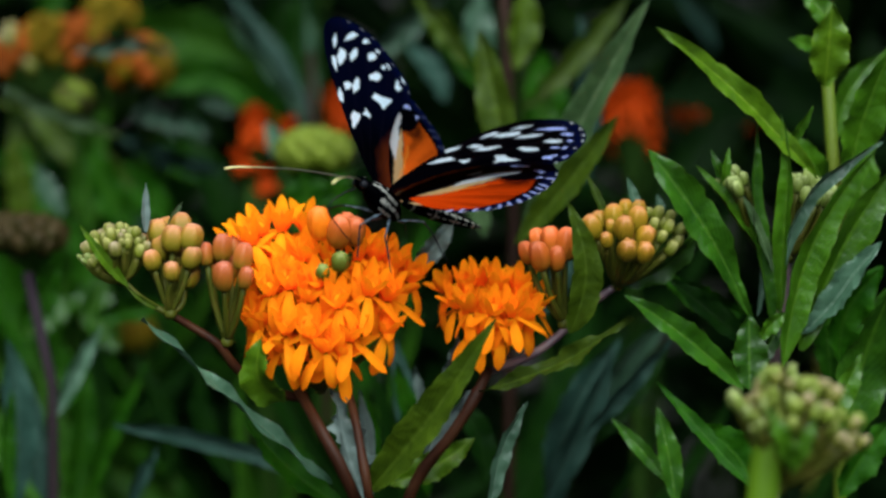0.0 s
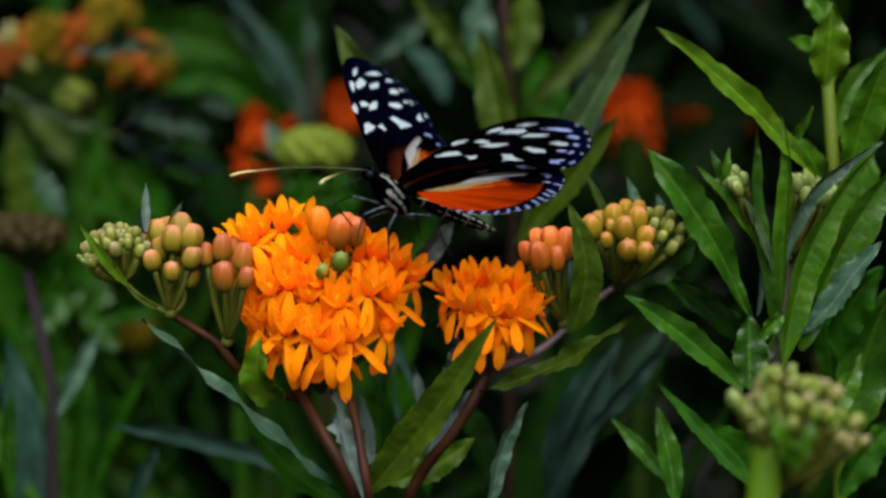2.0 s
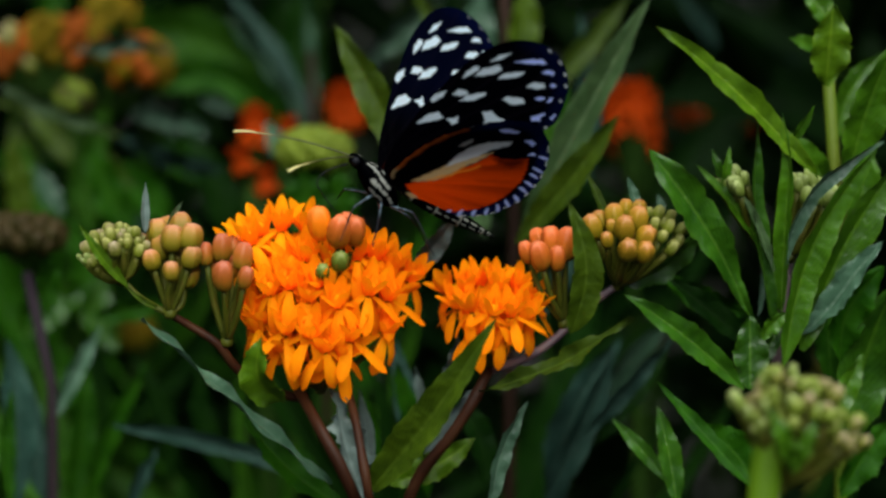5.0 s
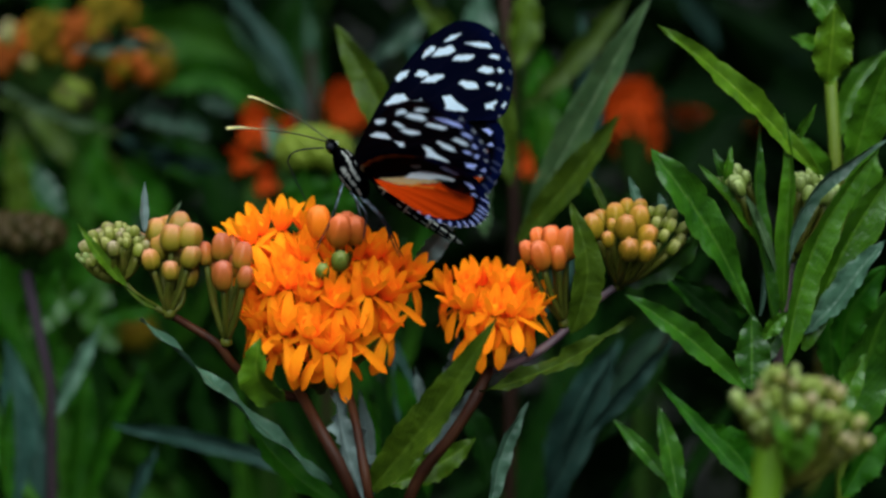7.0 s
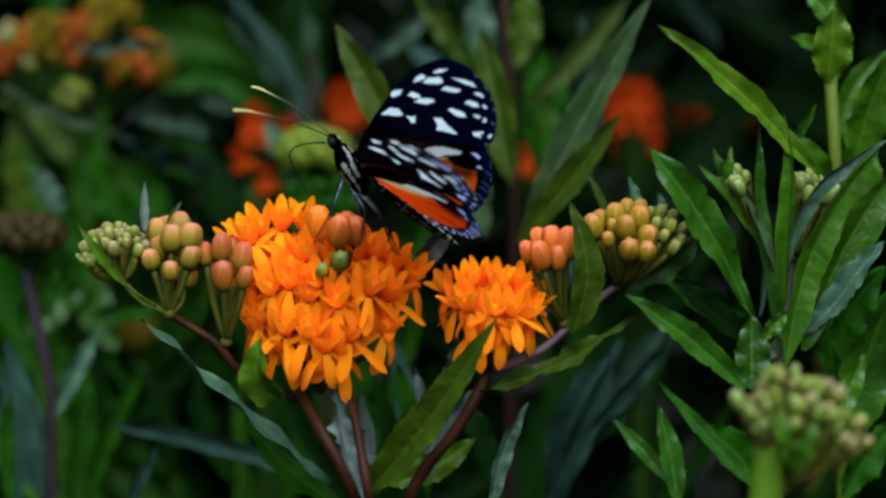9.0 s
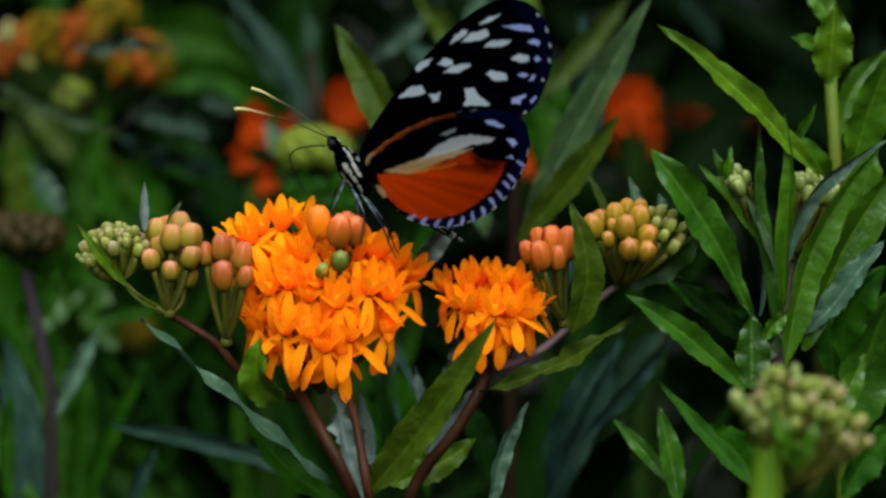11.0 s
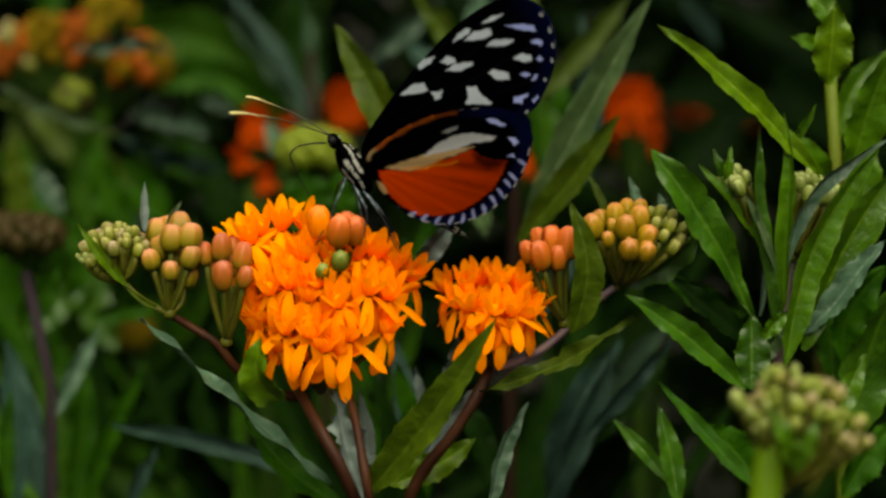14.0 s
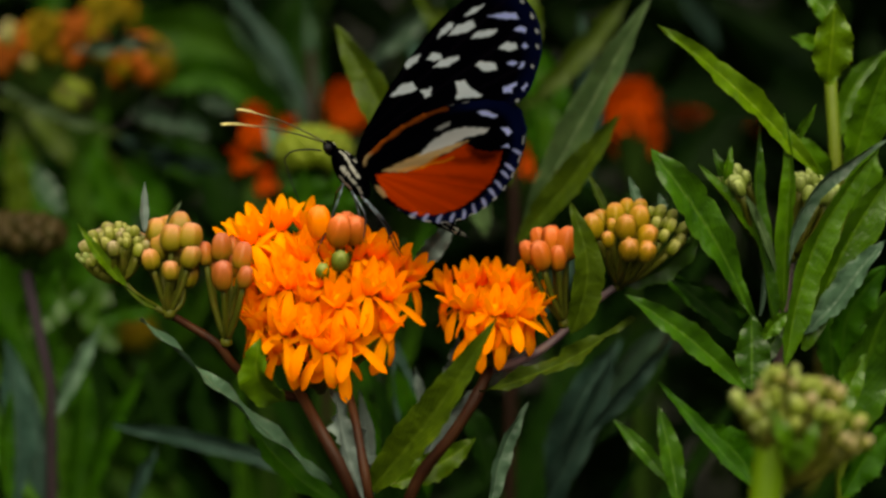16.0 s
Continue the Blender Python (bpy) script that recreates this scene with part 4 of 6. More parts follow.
# ---- plants behind, out of focus ----
back = plant("milkweed_plant", (0.0165, 0.1518, 0), "milkweed behind with broad grey-green leaves on a brown stem")
tube("stem", [Vector(back.location), (0.0163, 0.1539, 0.4512), (0.0167, 0.151, 0.4923), (0.0147, 0.1565, 0.5236), (0.014, 0.1597, 0.5418)], 0.0019, STALK_DIM, back, 0.0013, "brown upright stem", 9, 18, 9)
L([(0.0167, 0.0794, 0.4897), (0.0292, 0.0737, 0.5148), (0.0422, 0.068, 0.5403)], 0.0072, LEAF_SAGE, back, -15, 0.4, 0.05, 71, 0.5)
L([(0.0152, 0.0692, 0.4891), (0.026, 0.0664, 0.5024), (0.0358, 0.0638, 0.5163)], 0.0064, LEAF_OLIVE, back, -15, 0.4, 0.05, 72, 0.5)
L([(0.0145, 0.0909, 0.4975), (0.0118, 0.0937, 0.5129), (0.0079, 0.0969, 0.5312)], 0.0079, LEAF_OLIVE, back, -10, 0.3, 0.05, 73, 0.5)
L([(-0.0073, 0.0621, 0.5066), (-0.0142, 0.0647, 0.5212), (-0.0219, 0.067, 0.5344)], 0.0075, LEAF_OLIVE, back, -10, 0.3, 0.05, 74, 0.45)
L([(0.0089, 0.1641, 0.5094), (0.0021, 0.166, 0.52), (-0.0066, 0.1681, 0.5319)], 0.0067, LEAF_MID, back, 15, 0.3, 0.05, 75, 0.5)
L([(0.0196, 0.1634, 0.5054), (0.033, 0.1658, 0.5187), (0.0451, 0.1683, 0.5332)], 0.0059, LEAF_OLIVE, back, 15, 0.3, 0.05, 76, 0.5)
L([(0.009, 0.1743, 0.5096), (0.0083, 0.1764, 0.5216), (0.009, 0.1786, 0.5337)], 0.0082, LEAF_GREY, back, 15, 0.3, 0.05, 77, 0.5)
L([(0.0244, 0.1799, 0.4839), (0.025, 0.1826, 0.4989), (0.0237, 0.1859, 0.5179)], 0.0125, LEAF_MID, back, 15, 0.3, 0.05, 78, 0.5)
L([(0.0167, 0.1551, 0.5158), (0.0187, 0.1567, 0.5249), (0.0193, 0.1585, 0.5353)], 0.0079, LEAF_OLIVE, back, 15, 0.3, 0.05, 79, 0.5)
L([(-0.0101, 0.0849, 0.4632), (-0.0113, 0.0874, 0.4774), (-0.0077, 0.0891, 0.4869)], 0.0072, LEAF_DEEP_SHADE, back, 15, 0.3, 0.05, 80, 0.5)
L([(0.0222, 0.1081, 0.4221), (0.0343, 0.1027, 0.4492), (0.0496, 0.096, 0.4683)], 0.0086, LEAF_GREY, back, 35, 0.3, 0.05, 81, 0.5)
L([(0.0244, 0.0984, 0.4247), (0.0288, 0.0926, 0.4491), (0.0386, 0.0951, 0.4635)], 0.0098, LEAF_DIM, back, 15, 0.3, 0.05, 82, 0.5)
L([(0.032, 0.0813, 0.4431), (0.0404, 0.0832, 0.4537), (0.0488, 0.0853, 0.4655)], 0.0048, LEAF_DEEP_SHADE, back, 15, 0.3, 0.05, 83, 0.5)
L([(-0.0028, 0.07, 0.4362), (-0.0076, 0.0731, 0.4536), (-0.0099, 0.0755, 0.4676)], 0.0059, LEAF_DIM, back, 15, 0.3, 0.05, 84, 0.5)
L([(0.009, 0.0702, 0.4373), (0.0078, 0.0718, 0.4467), (0.0019, 0.0735, 0.456)], 0.0059, LEAF_DEEP_SHADE, back, 25, 0.3, 0.05, 85, 0.5)
L([(-0.0028, 0.06, 0.4376), (-0.0062, 0.06, 0.452), (-0.0097, 0.06, 0.4661)], 0.0057, LEAF_MID, back, 20, 0.3, 0.06, 86, 0.5)
L([(-0.0056, 0.05, 0.4474), (-0.0048, 0.05, 0.4591), (-0.0055, 0.05, 0.4672)], 0.0028, LEAF_PALE, back, 35, 0.3, 0.12, 87, 0.5)
L([(0.021, 0.075, 0.4311), (0.0292, 0.075, 0.4483), (0.0362, 0.075, 0.4653)], 0.0064, LEAF_DIM, back, 20, 0.3, 0.06, 88, 0.5)
L([(0.0285, 0.06, 0.4496), (0.0376, 0.06, 0.4603), (0.0467, 0.06, 0.4709)], 0.0039, LEAF_DIM, back, 25, 0.3, 0.06, 89, 0.5)
L([(0.0445, 0.05, 0.4856), (0.0536, 0.05, 0.481), (0.0616, 0.05, 0.4776)], 0.0059, LEAF_MID, back, 25, 0.3, 0.06, 90, 0.5)
L([(-0.0164, 0.05, 0.4403), (-0.0147, 0.05, 0.4544), (-0.0163, 0.05, 0.4625)], 0.0038, LEAF_MID, back, 20, 0.3, 0.06, 91, 0.5)
L([(0.0209, 0.08, 0.4715), (0.0244, 0.08, 0.48), (0.0256, 0.08, 0.4884)], 0.0054, LEAF_DIM, back, 20, 0.3, 0.06, 92, 0.5)
L([(0.0095, 0.11, 0.4833), (0.0069, 0.11, 0.4946), (0.0082, 0.11, 0.5046)], 0.0062, LEAF_SAGE, back, 20, 0.3, 0.06, 93, 0.5)
L([(0.0349, 0.17, 0.4854), (0.0347, 0.17, 0.506), (0.0332, 0.17, 0.5277)], 0.0061, LEAF_DIM, back, 20, 0.3, 0.06, 94, 0.5)
L([(0.0258, 0.165, 0.4862), (0.0244, 0.165, 0.5012), (0.023, 0.165, 0.5147)], 0.0061, LEAF, back, 20, 0.3, 0.06, 95, 0.5)
L([(-0.0189, 0.2, 0.5123), (-0.009, 0.2, 0.5207), (0.0008, 0.2, 0.5292)], 0.0054, LEAF_GREY, back, 30, 0.3, 0.06, 96, 0.5)
L([(-0.0065, 0.16, 0.5326), (0.0008, 0.16, 0.5246), (0.0068, 0.16, 0.5152)], 0.0060, LEAF_OLIVE, back, 20, 0.3, 0.06, 97, 0.5)
settle(back)

# ---- flower heads and leaves further back ----
def far_head(parent, foot, centre, rx, rz, kind, seed, count=26, size=0.0042, label=""):
    """A rounded umbel seen from afar: florets or buds over the whole dome."""
    items = []
    c = Vector(centre)
    for i in range(count):
        u = 1 - 1.55 * (i + 0.5) / count
        a = i * 2.39996 + seed
        r = math.sqrt(max(0, 1 - u * u))
        items.append((c + Vector((rx * r * math.cos(a), rx * 0.8 * r * math.sin(a), rz * u)), (0.62 if "floret" in kind else size)))
    return cluster(parent, foot, items, kind, "umbel", label, 0.4, 0.0005, STALK_DARK, seed)


# the budding plant far behind
bl = plant("milkweed_plant", (-0.1026, 0.2437, 0), "milkweed behind with orange and yellow buds, out of focus")
tube("stem", [Vector(bl.location), (-0.1011, 0.2545, 0.4459), (-0.1013, 0.2513, 0.4853), (-0.1028, 0.2536, 0.4988)], 0.0018, STALK_DARK, bl, 0.0014)
far_head(bl, (-0.1028, 0.2531, 0.4958), (-0.115, 0.2552, 0.5078), 0.0055, 0.0073, "blush+rust", 41, 18, 0.0042, "pale peach and orange buds")
far_head(bl, (-0.1028, 0.2531, 0.4958), (-0.1066, 0.2558, 0.5108), 0.0061, 0.0067, "amber", 42, 18, 0.0042, "yellow-green and orange buds")
far_head(bl, (-0.1028, 0.2531, 0.4958), (-0.0982, 0.2556, 0.5101), 0.0058, 0.0076, "rust+amber", 43, 20, 0.0042, "red-orange buds")
far_head(bl, (-0.0998, 0.2539, 0.5003), (-0.0915, 0.2671, 0.5177), 0.0061, 0.0055, "amber", 44, 18, 0.0044, "yellowish buds")
far_head(bl, (-0.0967, 0.2515, 0.4868), (-0.0807, 0.2448, 0.5062), 0.0066, 0.0063, "amber+amber+rust", 45, 24, 0.005, "amber orange buds")
L([(-0.0937, 0.2156, 0.5135), (-0.0815, 0.2161, 0.5163), (-0.0699, 0.2156, 0.5135)], 0.0049, LEAF_DIM, bl, 40, 0.3, 0.05, 101, 0.5)
L([(-0.1145, 0.2035, 0.5026), (-0.0988, 0.2029, 0.4991), (-0.081, 0.2019, 0.4935)], 0.0037, LEAF_OLIVE, bl, 20, 0.3, 0.05, 102, 0.5)
L([(-0.081, 0.2018, 0.4928), (-0.0704, 0.2012, 0.4893), (-0.0561, 0.2002, 0.4836)], 0.0071, LEAF_DIM, bl, 60, 0.3, 0.05, 103, 0.5)
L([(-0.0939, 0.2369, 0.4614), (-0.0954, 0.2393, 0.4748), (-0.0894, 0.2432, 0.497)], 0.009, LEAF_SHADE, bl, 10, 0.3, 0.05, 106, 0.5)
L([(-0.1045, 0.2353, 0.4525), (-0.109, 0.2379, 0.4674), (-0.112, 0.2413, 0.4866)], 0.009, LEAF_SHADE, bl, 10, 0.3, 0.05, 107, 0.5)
L([(-0.1177, 0.307, 0.5137), (-0.1129, 0.3079, 0.5185), (-0.1112, 0.3096, 0.5281)], 0.0081, LEAF_MID, bl, 10, 0.3, 0.05, 108, 0.5)
L([(-0.0982, 0.3076, 0.5169), (-0.0901, 0.3062, 0.5089), (-0.0885, 0.3051, 0.5025)], 0.0081, LEAF_DIM, bl, 10, 0.3, 0.05, 109, 0.5)
for k, (x, z) in enumerate(((0, 0), (8, -2), (15, 4), (-6, 5))):
    p = Vector((-0.0804, 0.2424, 0.4926)) + Vector((x * 0.001, 0.002 * k, z * 0.001))
    L([p, p + Vector((0.004, 0, 0.001)), p + Vector((0.010, 0, -0.003))], 0.006, LEAF_GREY, bl, 30, 0.3, 0.05, 110 + k, 0.5)
L([(-0.0845, 0.2491, 0.4733), (-0.0982, 0.2507, 0.4823), (-0.1135, 0.2528, 0.4943)], 0.0107, LEAF_OLIVE, bl, 15, 0.3, 0.05, 151, 0.5)
L([(-0.1181, 0.2566, 0.458), (-0.115, 0.259, 0.4717), (-0.1181, 0.2622, 0.49)], 0.0093, LEAF_OLIVE, bl, 15, 0.3, 0.05, 152, 0.5)
L([(-0.0748, 0.2572, 0.4611), (-0.0825, 0.2588, 0.4702), (-0.0964, 0.2601, 0.4778)], 0.0108, LEAF_MID, bl, 15, 0.3, 0.05, 153, 0.5)
L([(-0.0617, 0.2689, 0.4702), (-0.0711, 0.27, 0.4764), (-0.0867, 0.2708, 0.481)], 0.0088, LEAF_MID, bl, 15, 0.3, 0.05, 154, 0.5)
L([(-0.0946, 0.194, 0.4486), (-0.0903, 0.196, 0.4598), (-0.0946, 0.1985, 0.4738)], 0.0085, LEAF_MID, bl, 15, 0.3, 0.05, 155, 0.5)
L([(-0.106, 0.193, 0.443), (-0.0988, 0.1945, 0.4514), (-0.0889, 0.1955, 0.457)], 0.0085, LEAF, bl, 15, 0.3, 0.05, 156, 0.5)
L([(-0.0818, 0.1925, 0.4402), (-0.0874, 0.194, 0.4486), (-0.0846, 0.196, 0.4598)], 0.0085, LEAF, bl, 15, 0.3, 0.05, 157, 0.5)
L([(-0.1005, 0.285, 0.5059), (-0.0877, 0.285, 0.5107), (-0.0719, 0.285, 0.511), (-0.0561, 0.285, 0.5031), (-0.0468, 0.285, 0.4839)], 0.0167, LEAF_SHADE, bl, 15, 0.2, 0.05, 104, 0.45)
L([(-0.0801, 0.27, 0.4969), (-0.066, 0.27, 0.5016), (-0.049, 0.27, 0.4922), (-0.0413, 0.27, 0.4748)], 0.0104, LEAF_MID, bl, 10, 0.2, 0.05, 105, 0.45)
L([(-0.111, 0.2, 0.5066), (-0.0984, 0.2, 0.5002), (-0.0829, 0.2, 0.4949)], 0.0041, LEAF_SAGE, bl, 30, 0.2, 0.05, 160, 0.5)
L([(-0.0868, 0.22, 0.4922), (-0.0722, 0.22, 0.4869), (-0.0562, 0.22, 0.4822)], 0.0055, LEAF_DIM, bl, 40, 0.2, 0.05, 161, 0.5)
L([(-0.0849, 0.26, 0.498), (-0.0825, 0.26, 0.4934), (-0.0805, 0.26, 0.488)], 0.0058, LEAF_GREY, bl, 30, 0.2, 0.05, 162, 0.5)
L([(-0.0768, 0.26, 0.4934), (-0.0746, 0.26, 0.49), (-0.0728, 0.26, 0.4849)], 0.0058, LEAF_GREY, bl, 30, 0.2, 0.05, 163, 0.5)
L([(-0.0773, 0.19, 0.4695), (-0.0841, 0.19, 0.4823), (-0.0874, 0.19, 0.4937)], 0.0094, LEAF_MID, bl, 15, 0.25, 0.05, 164, 0.5)
L([(-0.1048, 0.19, 0.4695), (-0.1059, 0.19, 0.4823), (-0.1077, 0.19, 0.4951)], 0.0069, LEAF_OLIVE, bl, 15, 0.25, 0.05, 165, 0.5)
L([(-0.0962, 0.2, 0.4736), (-0.101, 0.2, 0.4808), (-0.103, 0.2, 0.4865)], 0.0063, LEAF_GREY, bl, 35, 0.25, 0.05, 166, 0.5)
L([(-0.0923, 0.205, 0.5153), (-0.0852, 0.205, 0.5154), (-0.0759, 0.205, 0.518)], 0.0038, LEAF_GREY, bl, 30, 0.25, 0.05, 167, 0.5)
L([(-0.0572, 0.24, 0.5199), (-0.0484, 0.24, 0.5109), (-0.0395, 0.24, 0.4989), (-0.0342, 0.24, 0.4883)], 0.0057, LEAF_GREY, bl, 50, 0.25, 0.05, 168, 0.5)
L([(-0.0875, 0.2, 0.4786), (-0.0833, 0.2, 0.475), (-0.0748, 0.2, 0.4707)], 0.0057, LEAF_DIM, bl, 15, 0.25, 0.05, 169, 0.5)
far_head(bl, (-0.0967, 0.2315, 0.4868), (-0.0973, 0.235, 0.4983), 0.0032, 0.0034, "dull+lime", 48, 22, 0.004, "small dim green bud ball")
settle(bl)

# the stem with a brown head at the edge
br = plant("milkweed_plant", (-0.0883, 0.1015, 0), "milkweed with a faded brown bud head on a mauve stem")
tube("stem", [Vector(br.location), (-0.0874, 0.1081, 0.4221), (-0.0874, 0.1125, 0.447), (-0.0902, 0.1156, 0.4644), (-0.0933, 0.1173, 0.4743)], 0.0013, STALK_PLUM, br, 0.0013, "mauve brown stem", 9, 18, 12)
far_head(br, (-0.0933, 0.1175, 0.4756), (-0.0929, 0.1186, 0.4818), 0.0068, 0.003, "dull", 46, 26, 0.0042, "dull brownish buds")
far_head(br, (-0.0929, 0.1274, 0.4738), (-0.099, 0.1287, 0.4811), 0.0051, 0.0028, "dull", 47, 26, 0.0034, "greenish brown buds")
L([(-0.087, 0.1116, 0.442), (-0.0826, 0.1134, 0.4519), (-0.0765, 0.1152, 0.4625)], 0.0043, LEAF_GREY, br, 25, 0.3, 0.05, 121, 0.5)
L([(-0.0889, 0.1081, 0.4221), (-0.0933, 0.1112, 0.4395), (-0.0977, 0.1147, 0.4594)], 0.0076, LEAF_DIM, br, 30, 0.3, 0.05, 122, 0.5)
L([(-0.0934, 0.0887, 0.4274), (-0.0946, 0.0909, 0.4394), (-0.0934, 0.0932, 0.4527)], 0.0037, LEAF_MID, br, 20, 0.3, 0.05, 123, 0.5)
L([(-0.0865, 0.1275, 0.4168), (-0.0839, 0.1298, 0.4296), (-0.0826, 0.1334, 0.4502)], 0.0065, LEAF_MID, br, 20, 0.3, 0.05, 124, 0.5)
L([(-0.0982, 0.1347, 0.4579), (-0.0943, 0.1356, 0.463), (-0.0891, 0.1372, 0.472)], 0.0078, LEAF_MID, br, 20, 0.3, 0.05, 126, 0.5)
L([(-0.0724, 0.095, 0.4444), (-0.0575, 0.0867, 0.4442), (-0.0423, 0.0783, 0.4426), (-0.0241, 0.07, 0.4371)], 0.0041, LEAF_DIM, br, 10, 0.3, 0.04, 125, 0.5)
L([(-0.0952, 0.1, 0.4243), (-0.0935, 0.1, 0.4422), (-0.0954, 0.1, 0.4625)], 0.0083, LEAF_DIM, br, 25, 0.3, 0.05, 127, 0.5)
L([(-0.0681, 0.09, 0.427), (-0.0659, 0.09, 0.4333), (-0.0617, 0.09, 0.4406)], 0.0035, LEAF_DIM, br, 25, 0.3, 0.05, 128, 0.5)
L([(-0.0829, 0.13, 0.4161), (-0.0773, 0.13, 0.4336), (-0.0679, 0.13, 0.4509)], 0.0049, LEAF_MID, br, 25, 0.3, 0.05, 129, 0.5)
L([(-0.0642, 0.14, 0.4188), (-0.0659, 0.14, 0.4365), (-0.0729, 0.14, 0.4514)], 0.0050, LEAF_DEEP_SHADE, br, 25, 0.3, 0.05, 130, 0.5)
L([(-0.0882, 0.14, 0.4161), (-0.0959, 0.14, 0.427), (-0.0982, 0.14, 0.4406)], 0.0044, LEAF, br, 25, 0.3, 0.05, 139, 0.5)
L([(-0.0787, 0.12, 0.4635), (-0.0704, 0.12, 0.4654), (-0.0615, 0.12, 0.4667)], 0.0057, LEAF_MID, br, 25, 0.3, 0.05, 140, 0.5)
L([(-0.0491, 0.15, 0.4162), (-0.057, 0.15, 0.43), (-0.058, 0.15, 0.4465)], 0.0059, LEAF_DEEP_SHADE, br, 25, 0.3, 0.05, 142, 0.5)
settle(br)

# orange heads behind
def orange_plant(foot, heads, label):
    ob = plant("milkweed_plant", foot, label)
    for k, (base, centre, rx, rz, n, kind) in enumerate(heads):
        tube("stem", [Vector(foot), Vector(foot).lerp(Vector(base), 0.6) + Vector((0.004, 0, 0)), base], 0.0014, STALK_DARK, ob, 0.0011, seed=k)
        far_head(ob, base, centre, rx, rz, kind, 50 + k + int(rx * 1e5), n, 0.0045)
    return ob


o1 = orange_plant((-0.0445, 0.205, 0), [
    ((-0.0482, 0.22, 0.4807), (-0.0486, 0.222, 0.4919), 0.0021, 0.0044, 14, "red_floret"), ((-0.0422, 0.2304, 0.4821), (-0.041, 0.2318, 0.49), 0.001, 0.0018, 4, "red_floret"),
    ((-0.0504, 0.2195, 0.4778), (-0.0521, 0.2207, 0.4844), 0.0009, 0.0009, 3, "red_floret"), ((-0.046, 0.2187, 0.4735), (-0.0463, 0.2198, 0.4795), 0.0009, 0.0009, 3, "red_floret"),
    ((-0.0301, 0.16, 0.4869), (-0.0306, 0.16, 0.4948), 0.0070, 0.0040, 36, "lime")], "milkweed behind with orange heads and a green bud ball")
L([(-0.0412, 0.2008, 0.4872), (-0.0422, 0.2016, 0.4914), (-0.0447, 0.2026, 0.497)], 0.0048, LEAF_GREY, o1, 10, 0.3, 0.05, 131, 0.5)
L([(-0.0337, 0.24, 0.4792), (-0.0427, 0.2445, 0.5044), (-0.0578, 0.2484, 0.5267)], 0.0066, LEAF_DIM, o1, 40, 0.3, 0.05, 132, 0.5)
L([(-0.0346, 0.262, 0.4885), (-0.0393, 0.2655, 0.5083), (-0.0369, 0.269, 0.5281)], 0.0124, LEAF_DEEP_SHADE, o1, 10, 0.3, 0.05, 133, 0.5)
L([(-0.045, 0.2824, 0.489), (-0.0466, 0.2854, 0.5062), (-0.0442, 0.289, 0.5265)], 0.0127, LEAF_DEEP_SHADE, o1, 10, 0.3, 0.05, 134, 0.5)
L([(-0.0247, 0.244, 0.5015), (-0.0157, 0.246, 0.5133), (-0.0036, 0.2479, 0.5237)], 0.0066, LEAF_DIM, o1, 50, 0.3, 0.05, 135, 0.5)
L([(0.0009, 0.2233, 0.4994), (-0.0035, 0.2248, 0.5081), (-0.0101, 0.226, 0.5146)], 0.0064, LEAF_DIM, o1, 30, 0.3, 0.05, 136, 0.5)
L([(-0.0548, 0.2353, 0.4525), (-0.0608, 0.2393, 0.4748), (-0.0698, 0.2419, 0.4896)], 0.0105, LEAF_DEEP_SHADE, o1, 20, 0.3, 0.05, 137, 0.5)
L([(-0.0333, 0.1975, 0.4682), (-0.0348, 0.1985, 0.4738), (-0.0404, 0.2, 0.4822)], 0.0085, LEAF_DEEP_SHADE, o1, 20, 0.3, 0.05, 138, 0.5)
tube("stem", [Vector(o1.location), (-0.0337, 0.2393, 0.4748), (-0.0349, 0.2421, 0.4911), (-0.0355, 0.2455, 0.5103)], 0.0017, STALK_DIM, o1, 0.0012)
L([(-0.0297, 0.15, 0.4764), (-0.0316, 0.15, 0.4844), (-0.0329, 0.15, 0.4931)], 0.0133, LEAF_MID, o1, 10, 0.2, 0.05, 170, 0.5)
L([(-0.0233, 0.155, 0.4755), (-0.0246, 0.155, 0.4836), (-0.0245, 0.155, 0.4917)], 0.0090, LEAF_MID, o1, 10, 0.2, 0.05, 171, 0.5)
L([(-0.0342, 0.245, 0.4877), (-0.0355, 0.245, 0.5059), (-0.0366, 0.245, 0.5254)], 0.0050, LEAF_GREY, o1, 55, 0.2, 0.05, 172, 0.5)
settle(o1)
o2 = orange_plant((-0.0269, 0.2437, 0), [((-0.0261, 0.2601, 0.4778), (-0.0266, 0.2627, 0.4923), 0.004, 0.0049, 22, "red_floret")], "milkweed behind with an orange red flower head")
settle(o2)
o3 = orange_plant((0.0506, 0.2244, 0), [
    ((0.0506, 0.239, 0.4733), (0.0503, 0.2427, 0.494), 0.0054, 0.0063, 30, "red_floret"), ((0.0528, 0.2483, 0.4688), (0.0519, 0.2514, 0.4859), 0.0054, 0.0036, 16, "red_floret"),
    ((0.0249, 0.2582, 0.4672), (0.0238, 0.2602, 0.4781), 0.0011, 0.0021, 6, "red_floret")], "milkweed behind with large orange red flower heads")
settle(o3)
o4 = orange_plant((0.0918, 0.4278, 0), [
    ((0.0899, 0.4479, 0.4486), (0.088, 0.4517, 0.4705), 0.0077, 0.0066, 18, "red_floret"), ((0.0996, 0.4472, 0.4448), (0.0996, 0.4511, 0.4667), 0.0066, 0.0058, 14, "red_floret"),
    ((-0.0868, 0.2881, 0.4064), (-0.0881, 0.2911, 0.4231), 0.0036, 0.0036, 14, "amber")], "milkweed far behind with dim orange heads")
settle(o4)

